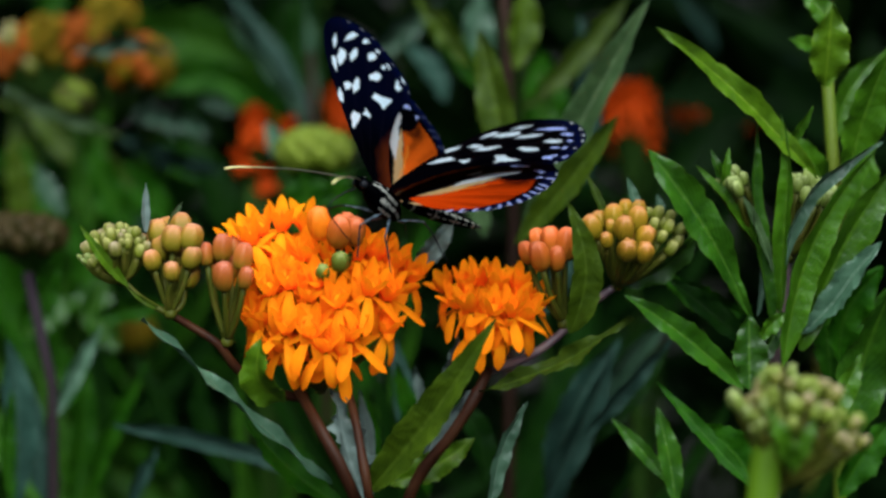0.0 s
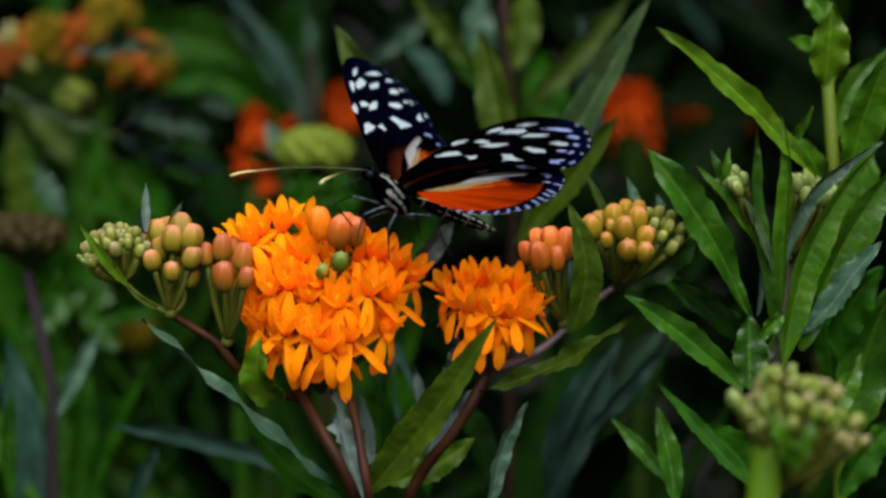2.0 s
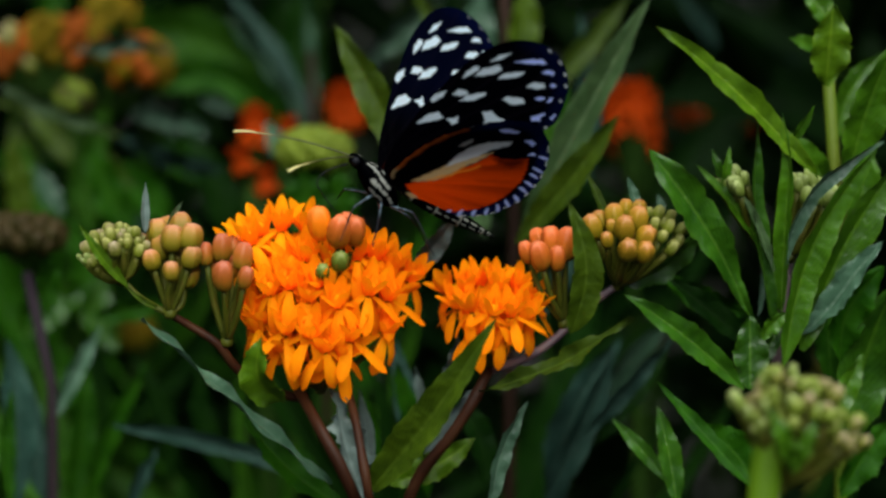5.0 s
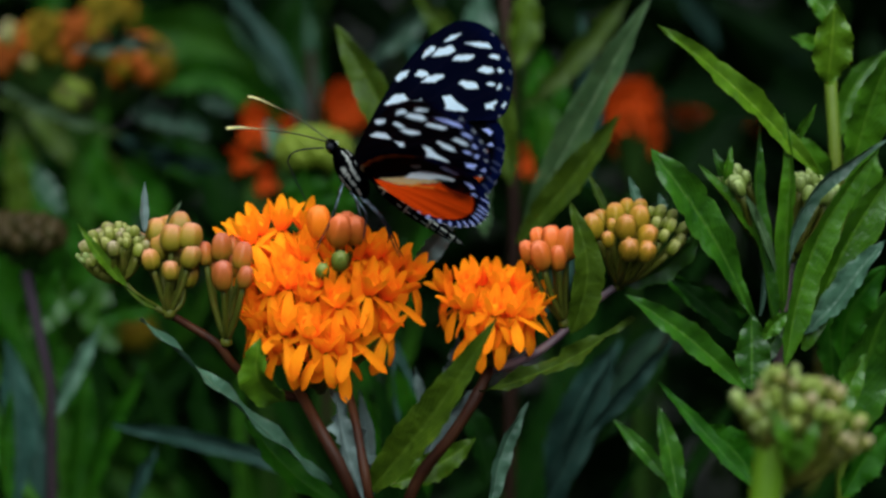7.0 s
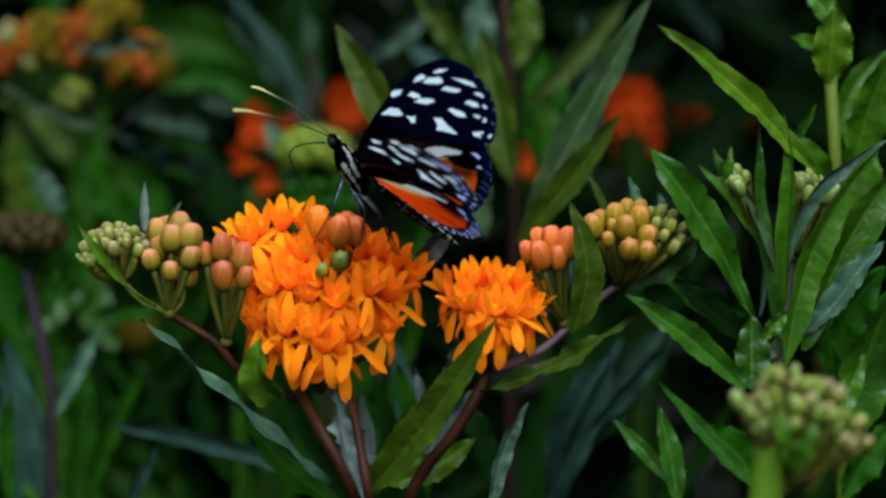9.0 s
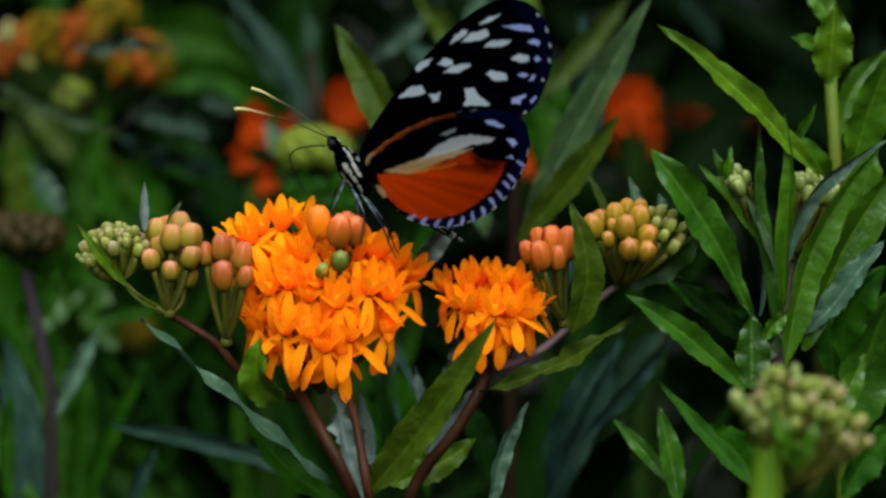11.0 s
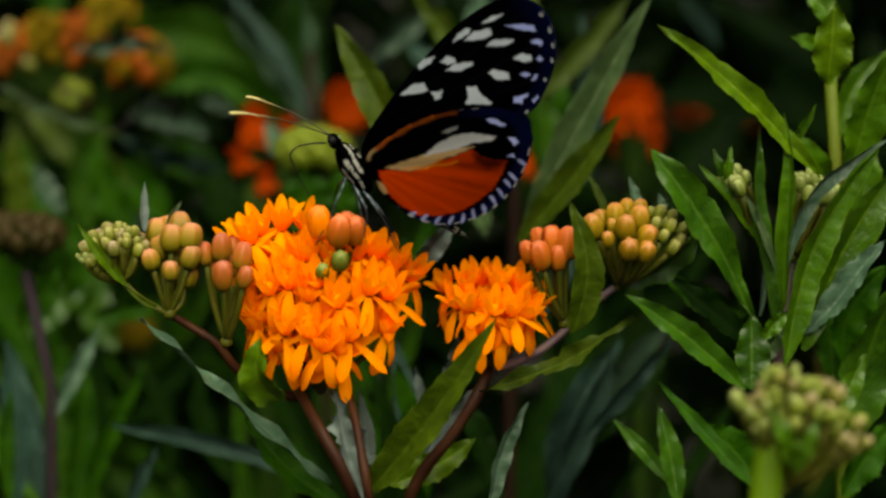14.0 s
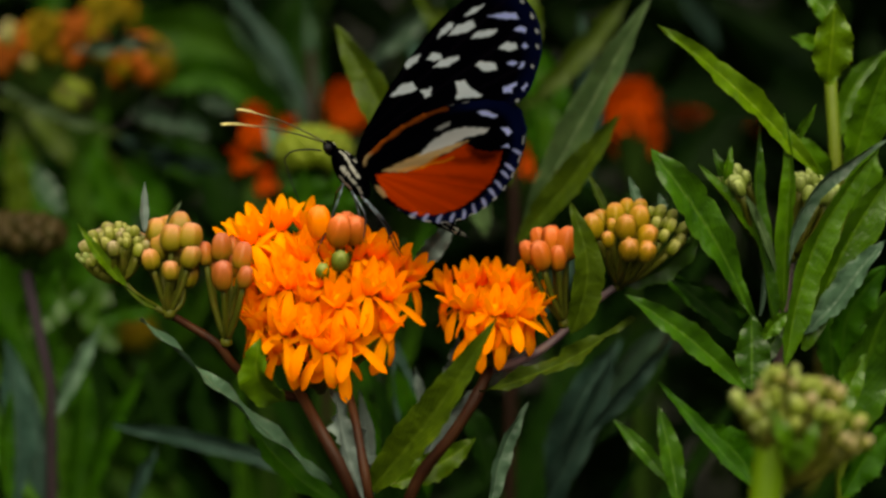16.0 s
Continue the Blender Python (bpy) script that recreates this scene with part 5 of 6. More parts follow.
# blades between the plants
def thicket(name, foot, x0, x1, count, seed, label, top, material):
    rng = random.Random(seed)
    ob = plant(name, foot, label, "grass", "grass clumps behind the flowers")
    for k in range(count):
        u = (k + rng.uniform(0.1, 0.9)) / count
        x = x0 + (x1 - x0) * u
        y = foot[1] + rng.uniform(-0.05, 0.05)
        z = top + rng.uniform(-0.05, 0.03)
        lean = rng.choice((-1, 1)) * rng.uniform(0.004, 0.075)
        a = Vector((x - 0.3 * lean, y, z - rng.uniform(0.08, 0.13)))
        tip = Vector((x + lean, y + rng.uniform(-0.02, 0.02), z))
        # some blades take the near-black leaf colour, painted shade low in the tangle
        L([a, a.lerp(tip, 0.55) + Vector((0.2 * lean, 0, 0)), tip], rng.uniform(0.006, 0.012), material if rng.random() < 0.7 else LEAF_DEEP_SHADE, ob, rng.uniform(-50, 50), 0.3, 0.05, seed + k, 0.45)
        tube("stem", [(x - 0.6 * lean, foot[1], 0), (x - 0.4 * lean, y, 0.6 * a.z), a], 0.0013, STALK_DARK, ob, 0.0009, sides=6, n=8, seed=k)
    settle(ob)


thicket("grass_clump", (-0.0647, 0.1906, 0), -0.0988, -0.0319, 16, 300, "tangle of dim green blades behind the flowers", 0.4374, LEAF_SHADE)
thicket("grass_clump", (-0.072, 0.2686, 0), -0.1243, -0.0482, 14, 330, "tangle of dim green blades behind the flowers", 0.4547, LEAF_MID)
thicket("grass_clump", (0.0398, 0.1501, 0), 0.0236, 0.0559, 9, 360, "tangle of dim green blades behind the flowers", 0.4406, LEAF_DEEP_SHADE)
thicket("grass_clump", (-0.0034, 0.193, 0), -0.0205, 0.0165, 9, 390, "tangle of dim green blades behind the flowers", 0.457, LEAF_DEEP_SHADE)

thicket("grass_clump", (-0.1007, 0.3134, 0), -0.134, -0.074, 13, 420, "tangle of dim green blades behind the flowers", 0.484, LEAF_MID)
thicket("grass_clump", (-0.1031, 0.2126, 0), -0.1178, -0.0826, 9, 450, "tangle of dim green blades behind the flowers", 0.4576, LEAF_SHADE)

# a broad dark leaf curving across the gap
dk = plant("broadleaf_plant", (0.1002, 0.2825, 0), "dark plant with broad bluish leaves in the shade", "plant", "shaded plants")
tube("stem", [Vector(dk.location), (0.1132, 0.2966, 0.4545), (0.1164, 0.3022, 0.4865)], 0.002, STALK_GREEN, dk, 0.0014)
L([(0.0694, 0.3, 0.5184), (0.0833, 0.3, 0.5066), (0.0948, 0.3, 0.5001), (0.1094, 0.3, 0.4949)], 0.0013, LEAF_GREY, dk, 60, 0.2, 0.02, 141, 0.5)
L([(0.0678, 0.31, 0.5216), (0.0827, 0.31, 0.5085), (0.0959, 0.31, 0.5012), (0.114, 0.31, 0.4954)], 0.0108, LEAF_DIM, dk, 40, 0.2, 0.02, 143, 0.5)
settle(dk)


# ---- the rest of the bed ----
def bed_plant(seed):
    rng = random.Random(seed)
    h = rng.uniform(0.60, 0.74)
    ob = plant("milkweed_plant", (0, 0, 0), "leafy green milkweed stem in the shaded bed")
    lean = Vector((rng.uniform(-0.05, 0.05), rng.uniform(-0.04, 0.04), h))
    line = [Vector((0, 0, 0)), lean * 0.5 + Vector((rng.uniform(-0.01, 0.01), 0, 0)), lean]
    tube("stem", line, 0.0022, STALK_DARK, ob, 0.0012, sides=6, n=10, seed=seed)
    at = bezier(line, 40)
    for k in range(30):
        u = 10 + k
        p = at[u]
        a = k * 2.39996 + rng.uniform(-0.3, 0.3)
        ln, up_ = rng.uniform(0.06, 0.10), rng.uniform(0.25, 1.1)
        d = Vector((math.cos(a), math.sin(a), up_)).normalized()
        v, f, b = leaf_data([p, p + d * ln * 0.55, p + d * ln + Vector((0, 0, -0.012 * rng.random()))], rng.uniform(0.012, 0.021), rng.uniform(-60, 60), 0.3, 0.05, rng.randint(0, 9999), 8, 2, 0.45)
        # the bed's darkness is in these leaf colours, in place of real shade
        mesh_object("leaf", v, f, (LEAF_DEEP_SHADE, LEAF_BED_SHADE, LEAF_BED_SHADE, LEAF_BED_SHADE)[rng.randint(0, 3)], ob, "", "blade", b)
    return ob


def bed():
    rng = random.Random(77)
    kinds = [bed_plant(s) for s in range(5)]
    spots = []
    y = 0.30
    while y < 1.5:
        wide = 0.5
        step = 0.062 + 0.05 * y
        x = -wide
        while x < wide:
            spots.append((x + rng.uniform(-0.4, 0.4) * step, y + rng.uniform(-0.4, 0.4) * step))
            x += step
        y += step
    for k, (x, y) in enumerate(spots):
        m = Matrix.Translation((x, y, 0)) @ Matrix.Rotation(rng.uniform(0, TAU), 4, "Z")
        if k < len(kinds):
            kinds[k].matrix_basis = m
        else:
            copy_thing(kinds[k % len(kinds)], m)


bed()


# ---- the butterfly ----
HINGE = 0.0012
# the navy blue is sky sheen on the black scales, painted on
WHITE, CREAM, INK, BLUE_SHEEN = (0.5504, 0.6106, 0.6708), (0.43, 0.2924, 0.1376), (0.000344, 0.000344, 0.001032), (0.001032, 0.00258, 0.02064)
ORANGE, BROWN, TAWNY = (0.5332, 0.043, 0.000258), (0.1376, 0.02408, 0.00516), (0.3612, 0.0817, 0.01032)
SNOW = (0.70, 0.82, 0.92)
LILAC, PEARL = (0.3872, 0.44, 0.836), (0.4576, 0.4752, 0.4928)


def lens_mask(p, a, b, half, soft=0.12, tip=0.3):
    """How far p lies inside a spot from a to b: 1 inside, 0 outside. All in millimetres of the flat wing."""
    a, b = np.array(a), np.array(b)
    d = b - a
    q = p
    p = q + 0.12 * np.stack([np.sin(q[:, 1] * 1.9 + q[:, 0] * 0.7), np.sin(q[:, 0] * 2.1 + 1.0)], axis=1)
    u = np.clip(((p - a) @ d) / (d @ d), 0, 1)
    dist = np.linalg.norm(p - (a + u[:, None] * d), axis=1)
    w = half * (tip + (1 - tip) * np.sin(math.pi * u))
    return np.clip((w - dist) / soft * 0.5 + 0.5, 0, 1)


def over(col, mask, paint):
    return col * (1 - mask[:, None]) + np.array(paint) * mask[:, None]


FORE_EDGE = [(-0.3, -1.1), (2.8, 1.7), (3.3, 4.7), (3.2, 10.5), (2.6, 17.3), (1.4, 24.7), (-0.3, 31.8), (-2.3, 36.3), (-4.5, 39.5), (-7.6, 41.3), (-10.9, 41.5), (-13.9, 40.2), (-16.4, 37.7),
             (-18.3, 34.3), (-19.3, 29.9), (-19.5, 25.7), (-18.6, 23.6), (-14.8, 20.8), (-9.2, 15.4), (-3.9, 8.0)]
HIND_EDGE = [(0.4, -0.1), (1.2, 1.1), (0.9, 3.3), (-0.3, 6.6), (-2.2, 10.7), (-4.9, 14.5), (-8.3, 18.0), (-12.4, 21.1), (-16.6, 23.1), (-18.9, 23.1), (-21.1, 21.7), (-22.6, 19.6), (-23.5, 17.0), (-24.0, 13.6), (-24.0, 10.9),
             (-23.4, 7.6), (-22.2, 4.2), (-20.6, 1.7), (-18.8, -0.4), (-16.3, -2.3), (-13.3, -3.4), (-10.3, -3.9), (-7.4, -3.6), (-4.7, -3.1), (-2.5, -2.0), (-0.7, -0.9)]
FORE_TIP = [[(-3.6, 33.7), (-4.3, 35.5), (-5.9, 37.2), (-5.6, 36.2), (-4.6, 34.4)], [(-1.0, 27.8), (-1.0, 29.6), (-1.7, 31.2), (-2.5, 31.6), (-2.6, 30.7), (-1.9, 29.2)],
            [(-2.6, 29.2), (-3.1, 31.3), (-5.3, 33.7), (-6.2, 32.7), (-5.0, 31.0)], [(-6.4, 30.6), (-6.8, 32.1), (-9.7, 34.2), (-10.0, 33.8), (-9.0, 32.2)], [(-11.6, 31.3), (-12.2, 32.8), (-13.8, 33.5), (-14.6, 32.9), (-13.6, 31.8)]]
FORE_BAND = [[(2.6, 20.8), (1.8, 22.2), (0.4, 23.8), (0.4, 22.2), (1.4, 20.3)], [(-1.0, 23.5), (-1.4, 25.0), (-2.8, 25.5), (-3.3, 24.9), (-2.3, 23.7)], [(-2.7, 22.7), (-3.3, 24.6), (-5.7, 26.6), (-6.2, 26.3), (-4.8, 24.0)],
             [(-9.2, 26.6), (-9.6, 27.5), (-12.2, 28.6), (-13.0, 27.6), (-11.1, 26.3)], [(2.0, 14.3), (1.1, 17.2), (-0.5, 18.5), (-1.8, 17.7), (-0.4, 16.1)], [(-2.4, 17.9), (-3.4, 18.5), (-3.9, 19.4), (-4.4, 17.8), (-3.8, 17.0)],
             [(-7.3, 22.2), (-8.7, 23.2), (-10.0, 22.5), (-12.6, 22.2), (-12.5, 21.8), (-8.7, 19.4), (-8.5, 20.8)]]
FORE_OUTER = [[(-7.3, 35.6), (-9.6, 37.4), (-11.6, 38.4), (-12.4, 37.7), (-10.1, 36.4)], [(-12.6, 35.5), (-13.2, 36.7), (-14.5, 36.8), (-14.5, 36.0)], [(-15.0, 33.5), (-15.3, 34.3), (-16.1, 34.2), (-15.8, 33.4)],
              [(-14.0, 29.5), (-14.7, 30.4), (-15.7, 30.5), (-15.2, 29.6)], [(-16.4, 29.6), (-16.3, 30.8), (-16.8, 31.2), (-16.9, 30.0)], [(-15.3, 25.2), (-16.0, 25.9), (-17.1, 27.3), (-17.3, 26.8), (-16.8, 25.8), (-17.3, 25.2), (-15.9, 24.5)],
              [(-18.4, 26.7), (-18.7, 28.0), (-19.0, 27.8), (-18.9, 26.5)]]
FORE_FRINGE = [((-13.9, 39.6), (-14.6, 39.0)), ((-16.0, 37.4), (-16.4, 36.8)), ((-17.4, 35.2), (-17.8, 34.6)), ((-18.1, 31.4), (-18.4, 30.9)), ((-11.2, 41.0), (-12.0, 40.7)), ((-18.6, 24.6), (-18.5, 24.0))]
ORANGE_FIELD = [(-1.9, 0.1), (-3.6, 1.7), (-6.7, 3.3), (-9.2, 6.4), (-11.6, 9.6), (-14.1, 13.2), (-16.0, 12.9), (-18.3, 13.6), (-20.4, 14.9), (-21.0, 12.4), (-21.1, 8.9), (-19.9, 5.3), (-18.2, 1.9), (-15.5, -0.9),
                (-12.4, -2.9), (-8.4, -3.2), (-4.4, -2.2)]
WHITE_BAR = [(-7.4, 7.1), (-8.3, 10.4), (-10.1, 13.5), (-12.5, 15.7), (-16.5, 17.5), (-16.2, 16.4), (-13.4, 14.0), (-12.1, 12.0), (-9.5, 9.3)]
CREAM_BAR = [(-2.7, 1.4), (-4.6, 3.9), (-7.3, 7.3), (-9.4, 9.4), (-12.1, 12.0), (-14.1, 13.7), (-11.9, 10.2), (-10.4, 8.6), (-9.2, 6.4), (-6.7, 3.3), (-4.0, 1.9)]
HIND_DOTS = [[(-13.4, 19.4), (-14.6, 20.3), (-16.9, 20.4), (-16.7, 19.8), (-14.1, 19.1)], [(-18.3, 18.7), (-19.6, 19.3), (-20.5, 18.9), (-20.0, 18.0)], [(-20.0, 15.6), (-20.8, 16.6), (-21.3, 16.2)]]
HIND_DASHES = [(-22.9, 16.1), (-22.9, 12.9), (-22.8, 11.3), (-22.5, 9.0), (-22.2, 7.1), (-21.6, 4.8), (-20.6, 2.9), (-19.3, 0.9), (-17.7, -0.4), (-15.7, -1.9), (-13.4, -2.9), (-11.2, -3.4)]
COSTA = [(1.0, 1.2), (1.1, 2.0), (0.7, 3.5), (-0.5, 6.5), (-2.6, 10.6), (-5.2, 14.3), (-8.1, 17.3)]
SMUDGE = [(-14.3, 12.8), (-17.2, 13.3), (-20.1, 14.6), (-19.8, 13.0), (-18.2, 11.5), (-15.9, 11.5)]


def patch(p, corners, soft=0.25, grow=0.02):
    """How far p lies inside a patch with these corners and slightly uneven edges: 1 inside, 0 outside."""
    p = p + 0.06 * np.stack([np.sin(p[:, 1] * 5.1 + p[:, 0] * 1.7), np.sin(p[:, 0] * 4.7 + 1.0)], axis=1)
    c = np.array(corners, float)
    near, inside = np.full(len(p), 1e9), np.zeros(len(p), bool)
    for a, b in zip(c, np.roll(c, -1, axis=0)):
        d = b - a
        u = np.clip(((p - a) @ d) / (d @ d), 0, 1)
        near = np.minimum(near, np.linalg.norm(p - (a + u[:, None] * d), axis=1))
        if abs(d[1]) > 1e-9:
            cross = ((a[1] > p[:, 1]) != (b[1] > p[:, 1])) & (p[:, 0] < a[0] + (p[:, 1] - a[1]) * d[0] / d[1])
            inside ^= cross
    return np.clip((np.where(inside, near, -near) + grow) / soft + 0.5, 0, 1)


def fore_paint(p, rim, upper):
    col = np.tile(np.array(INK), (len(p), 1))
    col = over(col, (0.9 if upper else 0.4) * lens_mask(p, (-1.0, 1.7), (-9.9, 12.5), 2.6 if upper else 1.8, 2.4), BROWN)
    # painted sky sheen towards the outer margin
    col = over(col, 0.8 * np.clip((rim[0] - 0.78) / 0.15, 0, 1) * np.clip((p @ np.array((-0.9, 0.45)) - 22) / 6, 0, 1), BLUE_SHEEN)
    # a trace of brown along the veins
    fan = np.arctan2(p[:, 1] + 2, -p[:, 0] + 6)
    col = over(col, 0.25 * np.clip((np.cos(fan * 46) - 0.86) / 0.1, 0, 1), (0.006, 0.004, 0.008))
    if upper:
        # painted sky sheen over the outer half of the upper side
        col = over(col, 0.35 * np.clip((np.linalg.norm(p, axis=1) - 10) / 14, 0, 1), BLUE_SHEEN)
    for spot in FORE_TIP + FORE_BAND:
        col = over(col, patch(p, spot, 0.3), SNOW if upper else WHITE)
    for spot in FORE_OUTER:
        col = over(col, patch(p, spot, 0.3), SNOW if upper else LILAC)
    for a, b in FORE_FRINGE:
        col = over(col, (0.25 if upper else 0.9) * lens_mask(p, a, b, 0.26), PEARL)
    return col


def hind_paint(p, rim, upper):
    col = np.tile(np.array(INK), (len(p), 1))
    r, turn = rim
    # painted sky sheen along the dark rear margin
    col = over(col, np.clip((r - 0.80) / 0.10, 0, 1) * np.clip((p @ np.array((-1.0, 0.0)) - 8) / 4, 0, 1), BLUE_SHEEN)
    # the orange field with darker streaks between the veins
    root = np.array((-0.5, 0.5))
    fan = np.arctan2(p[:, 1] - root[1], -(p[:, 0] - root[0]))
    span = np.linalg.norm(p - root, axis=1)
    streak = 1 - 0.28 * np.clip((np.cos(fan * 21 + 0.6) - 0.2) / 0.8, 0, 1) * np.clip((span - 7) / 9, 0, 1) - 0.1 * np.clip((np.cos(fan * 63) - 0.5) / 0.5, 0, 1)
    glow = np.clip(1.12 - 0.024 * span, 0.6, 1.12)
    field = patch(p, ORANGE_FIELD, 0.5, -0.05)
    if upper:
        field = field * np.clip((0.86 - r) / 0.1, 0, 1)
    tint = np.array((0.62, 0.10, 0.004) if upper else ORANGE)
    col = col * (1 - field[:, None]) + (field * streak * glow)[:, None] * tint
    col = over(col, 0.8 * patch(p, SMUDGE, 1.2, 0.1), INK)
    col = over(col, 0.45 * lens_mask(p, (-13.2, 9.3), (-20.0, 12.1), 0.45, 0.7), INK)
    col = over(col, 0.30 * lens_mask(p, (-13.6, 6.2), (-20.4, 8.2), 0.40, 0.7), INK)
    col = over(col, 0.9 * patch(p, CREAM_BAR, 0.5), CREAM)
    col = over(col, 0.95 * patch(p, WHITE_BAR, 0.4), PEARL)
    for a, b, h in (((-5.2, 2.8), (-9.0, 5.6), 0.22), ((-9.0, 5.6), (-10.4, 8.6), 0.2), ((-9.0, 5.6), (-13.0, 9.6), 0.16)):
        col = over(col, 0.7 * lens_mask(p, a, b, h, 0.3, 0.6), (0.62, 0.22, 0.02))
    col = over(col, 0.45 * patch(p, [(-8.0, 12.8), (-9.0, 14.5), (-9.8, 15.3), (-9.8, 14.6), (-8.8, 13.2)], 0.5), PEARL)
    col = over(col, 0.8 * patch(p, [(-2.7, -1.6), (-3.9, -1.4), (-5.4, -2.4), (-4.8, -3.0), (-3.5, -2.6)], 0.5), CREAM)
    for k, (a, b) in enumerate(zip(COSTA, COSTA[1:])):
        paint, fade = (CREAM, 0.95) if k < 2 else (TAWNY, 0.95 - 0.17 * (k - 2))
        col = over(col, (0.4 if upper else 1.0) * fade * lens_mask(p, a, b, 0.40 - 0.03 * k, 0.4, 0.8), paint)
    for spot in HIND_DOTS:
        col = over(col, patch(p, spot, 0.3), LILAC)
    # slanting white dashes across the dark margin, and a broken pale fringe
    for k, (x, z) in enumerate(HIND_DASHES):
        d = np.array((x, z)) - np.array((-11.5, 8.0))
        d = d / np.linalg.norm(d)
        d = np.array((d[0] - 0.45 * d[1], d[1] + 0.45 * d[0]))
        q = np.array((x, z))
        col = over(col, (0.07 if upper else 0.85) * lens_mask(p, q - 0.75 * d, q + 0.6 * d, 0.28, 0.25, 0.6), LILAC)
    fringe = np.clip((np.cos(turn * 26 + 0.5) - 0.1) / 0.4, 0, 1) * np.clip((r - 0.972) / 0.012, 0, 1) * np.clip((-p[:, 0] - 8) / 3, 0, 1) * np.clip(20.5 - p[:, 1], 0, 1)
    col = over(col, (0.12 if upper else 0.6) * fringe, PEARL)
    return col


def wing(name, edge, paint, side, label, parent, scallop=0.0):
    """A thin, slightly cambered wing in the plane of its hinge: x forward, z outward."""
    n_a, n_r = 480, 110
    e = bezier([Vector((a, b, 0)) for a, b in edge] + [Vector((*edge[0], 0))], n_a)[:-1]
    e = np.array([(v.x, v.y) for v in e])
    c = e.mean(axis=0)
    pts, rs, turns = [c], [0.0], [0.0]
    ang = np.unwrap(np.arctan2(e[:, 1] - c[1], e[:, 0] - c[0]))
    for i in range(1, n_r + 1):
        r = 1 - (1 - i / n_r) ** 1.25
        for k in range(n_a):
            q = 1 + (scallop * math.cos(ang[k] * 30) if i == n_r else 0)
            pts.append(c + (e[k] - c) * r * q)
            rs.append(r)
            turns.append(ang[k])
    p = np.array(pts)
    col = paint(p, (np.array(rs), np.array(turns)), side < 0)
    span = np.linalg.norm(p, axis=1)
    lift = 0.00022 * np.cos(ang[0] + np.arctan2(p[:, 1], p[:, 0]) * 26) * np.clip(span / 20, 0, 1) * 0.35 + 0.0009 * (span / 30) ** 2 * side + (0.0004 * side if name == "hindwing" else 0)
    verts = np.stack([p[:, 0] * 0.001, lift, p[:, 1] * 0.001], axis=1)
    faces = []
    for k in range(n_a):
        faces.append((0, 1 + k, 1 + (k + 1) % n_a))
    for i in range(n_r - 1):
        o, m = 1 + i * n_a, 1 + (i + 1) * n_a
        for k in range(n_a):
            j = (k + 1) % n_a
            faces.append((o + k, m + k, m + j, o + j))
    return mesh_object(name, verts, faces, WING, parent, label, "scales", np.concatenate([col, np.ones((len(col), 1))], axis=1))


def insect_part(name, centre, axis, length, radius, paint, parent, label="", taper=0.7, rings=24, sides=28):
    """A rounded body section along an axis; paint(u, angle) gives its colour."""
    ax = Vector(axis).normalized()
    y = Vector((0, 1, 0))
    z = ax.cross(y) * -1
    z = -z if z.z < 0 else z
    verts, cols, faces = [], [], []
    for i in range(rings + 1):
        u = i / rings
        r = radius * max(1e-3, math.sin(math.pi * min(max(u, 0.001), 0.999)) ** 0.55) * (1 + (taper - 1) * u)
        for k in range(sides):
            a = TAU * k / sides
            verts.append(Vector(centre) + ax * (u - 0.5) * length + y * (r * math.sin(a)) + z * (r * math.cos(a)))
            cols.append((*paint(u, a), 1))
    for i in range(rings):
        for k in range(sides):
            a, b = i * sides + k, i * sides + (k + 1) % sides
            faces.append((a, b, b + sides, a + sides))
    return mesh_object(name, verts, faces, WING, parent, label, "scales", cols)


butterfly = tagged(new("butterfly"), "black orange and white spotted longwing butterfly feeding on the flower head", "butterfly")
butterfly.empty_display_size = 0.01


def stripes(u, a):
    s = abs(math.degrees(a) if a <= math.pi else 360 - math.degrees(a))
    s += 4 * math.sin(u * 9 + 1) + 1.5 * math.sin(u * 41) - 26 * (u - 0.5)
    on = (24 < s < 40 and (0.12 < u < 0.24 or 0.34 < u < 0.42)) or (60 < s < 74 and 0.08 < u < 0.66) or (94 < s < 112 + 6 * math.sin(u * 7) and 0.30 < u < 0.88) or (132 < s < 142 and 0.4 < u < 0.75)
    return (0.50, 0.49, 0.44) if on and math.sin(u * 31 + s * 0.2) > -0.93 else INK


def rings_paint(u, a):
    s = math.degrees(a) if a <= math.pi else 360 - math.degrees(a)
    return (0.42, 0.42, 0.36) if (62 < s < 76 or 112 < s < 124) and (u * 11) % 1 < 0.62 and u > 0.25 else (0.3, 0.29, 0.24) if (u * 8) % 1 > 0.9 and s > 40 else INK


def dots(u, a):
    return (0.7, 0.68, 0.6) if 0.45 < u < 0.7 and math.cos(3 * a) > 0.72 else INK


insect_part("thorax", (0.0022, 0, -0.0018), (-0.9, 0, -0.42), 0.0108, 0.0026, stripes, butterfly, "furry black thorax with cream stripes", 0.9, 40, 48)
insect_part("abdomen", (-0.0122, 0, -0.0013), (-1.0, 0, -0.03), 0.0200, 0.0018, rings_paint, butterfly, "slender black abdomen with white lines", 0.6, 60, 40)
head_part = insect_part("head", (0.0077, 0, 0.0003), (0.9, 0, 0.42), 0.0034, 0.0013, dots, butterfly, "black head with white dots", 0.9)
for sy in (1, -1):
    v, f, t = blob_data(0.00075, 0.0015, 1, 0.0, 14, 8, 0.0, -0.00085)
    ey = mesh_object("eye", [q + Vector((0.0081, sy * 0.0011, 0.0003)) for q in v], f, BLACK_SKIN, butterfly, "", "tone", t)


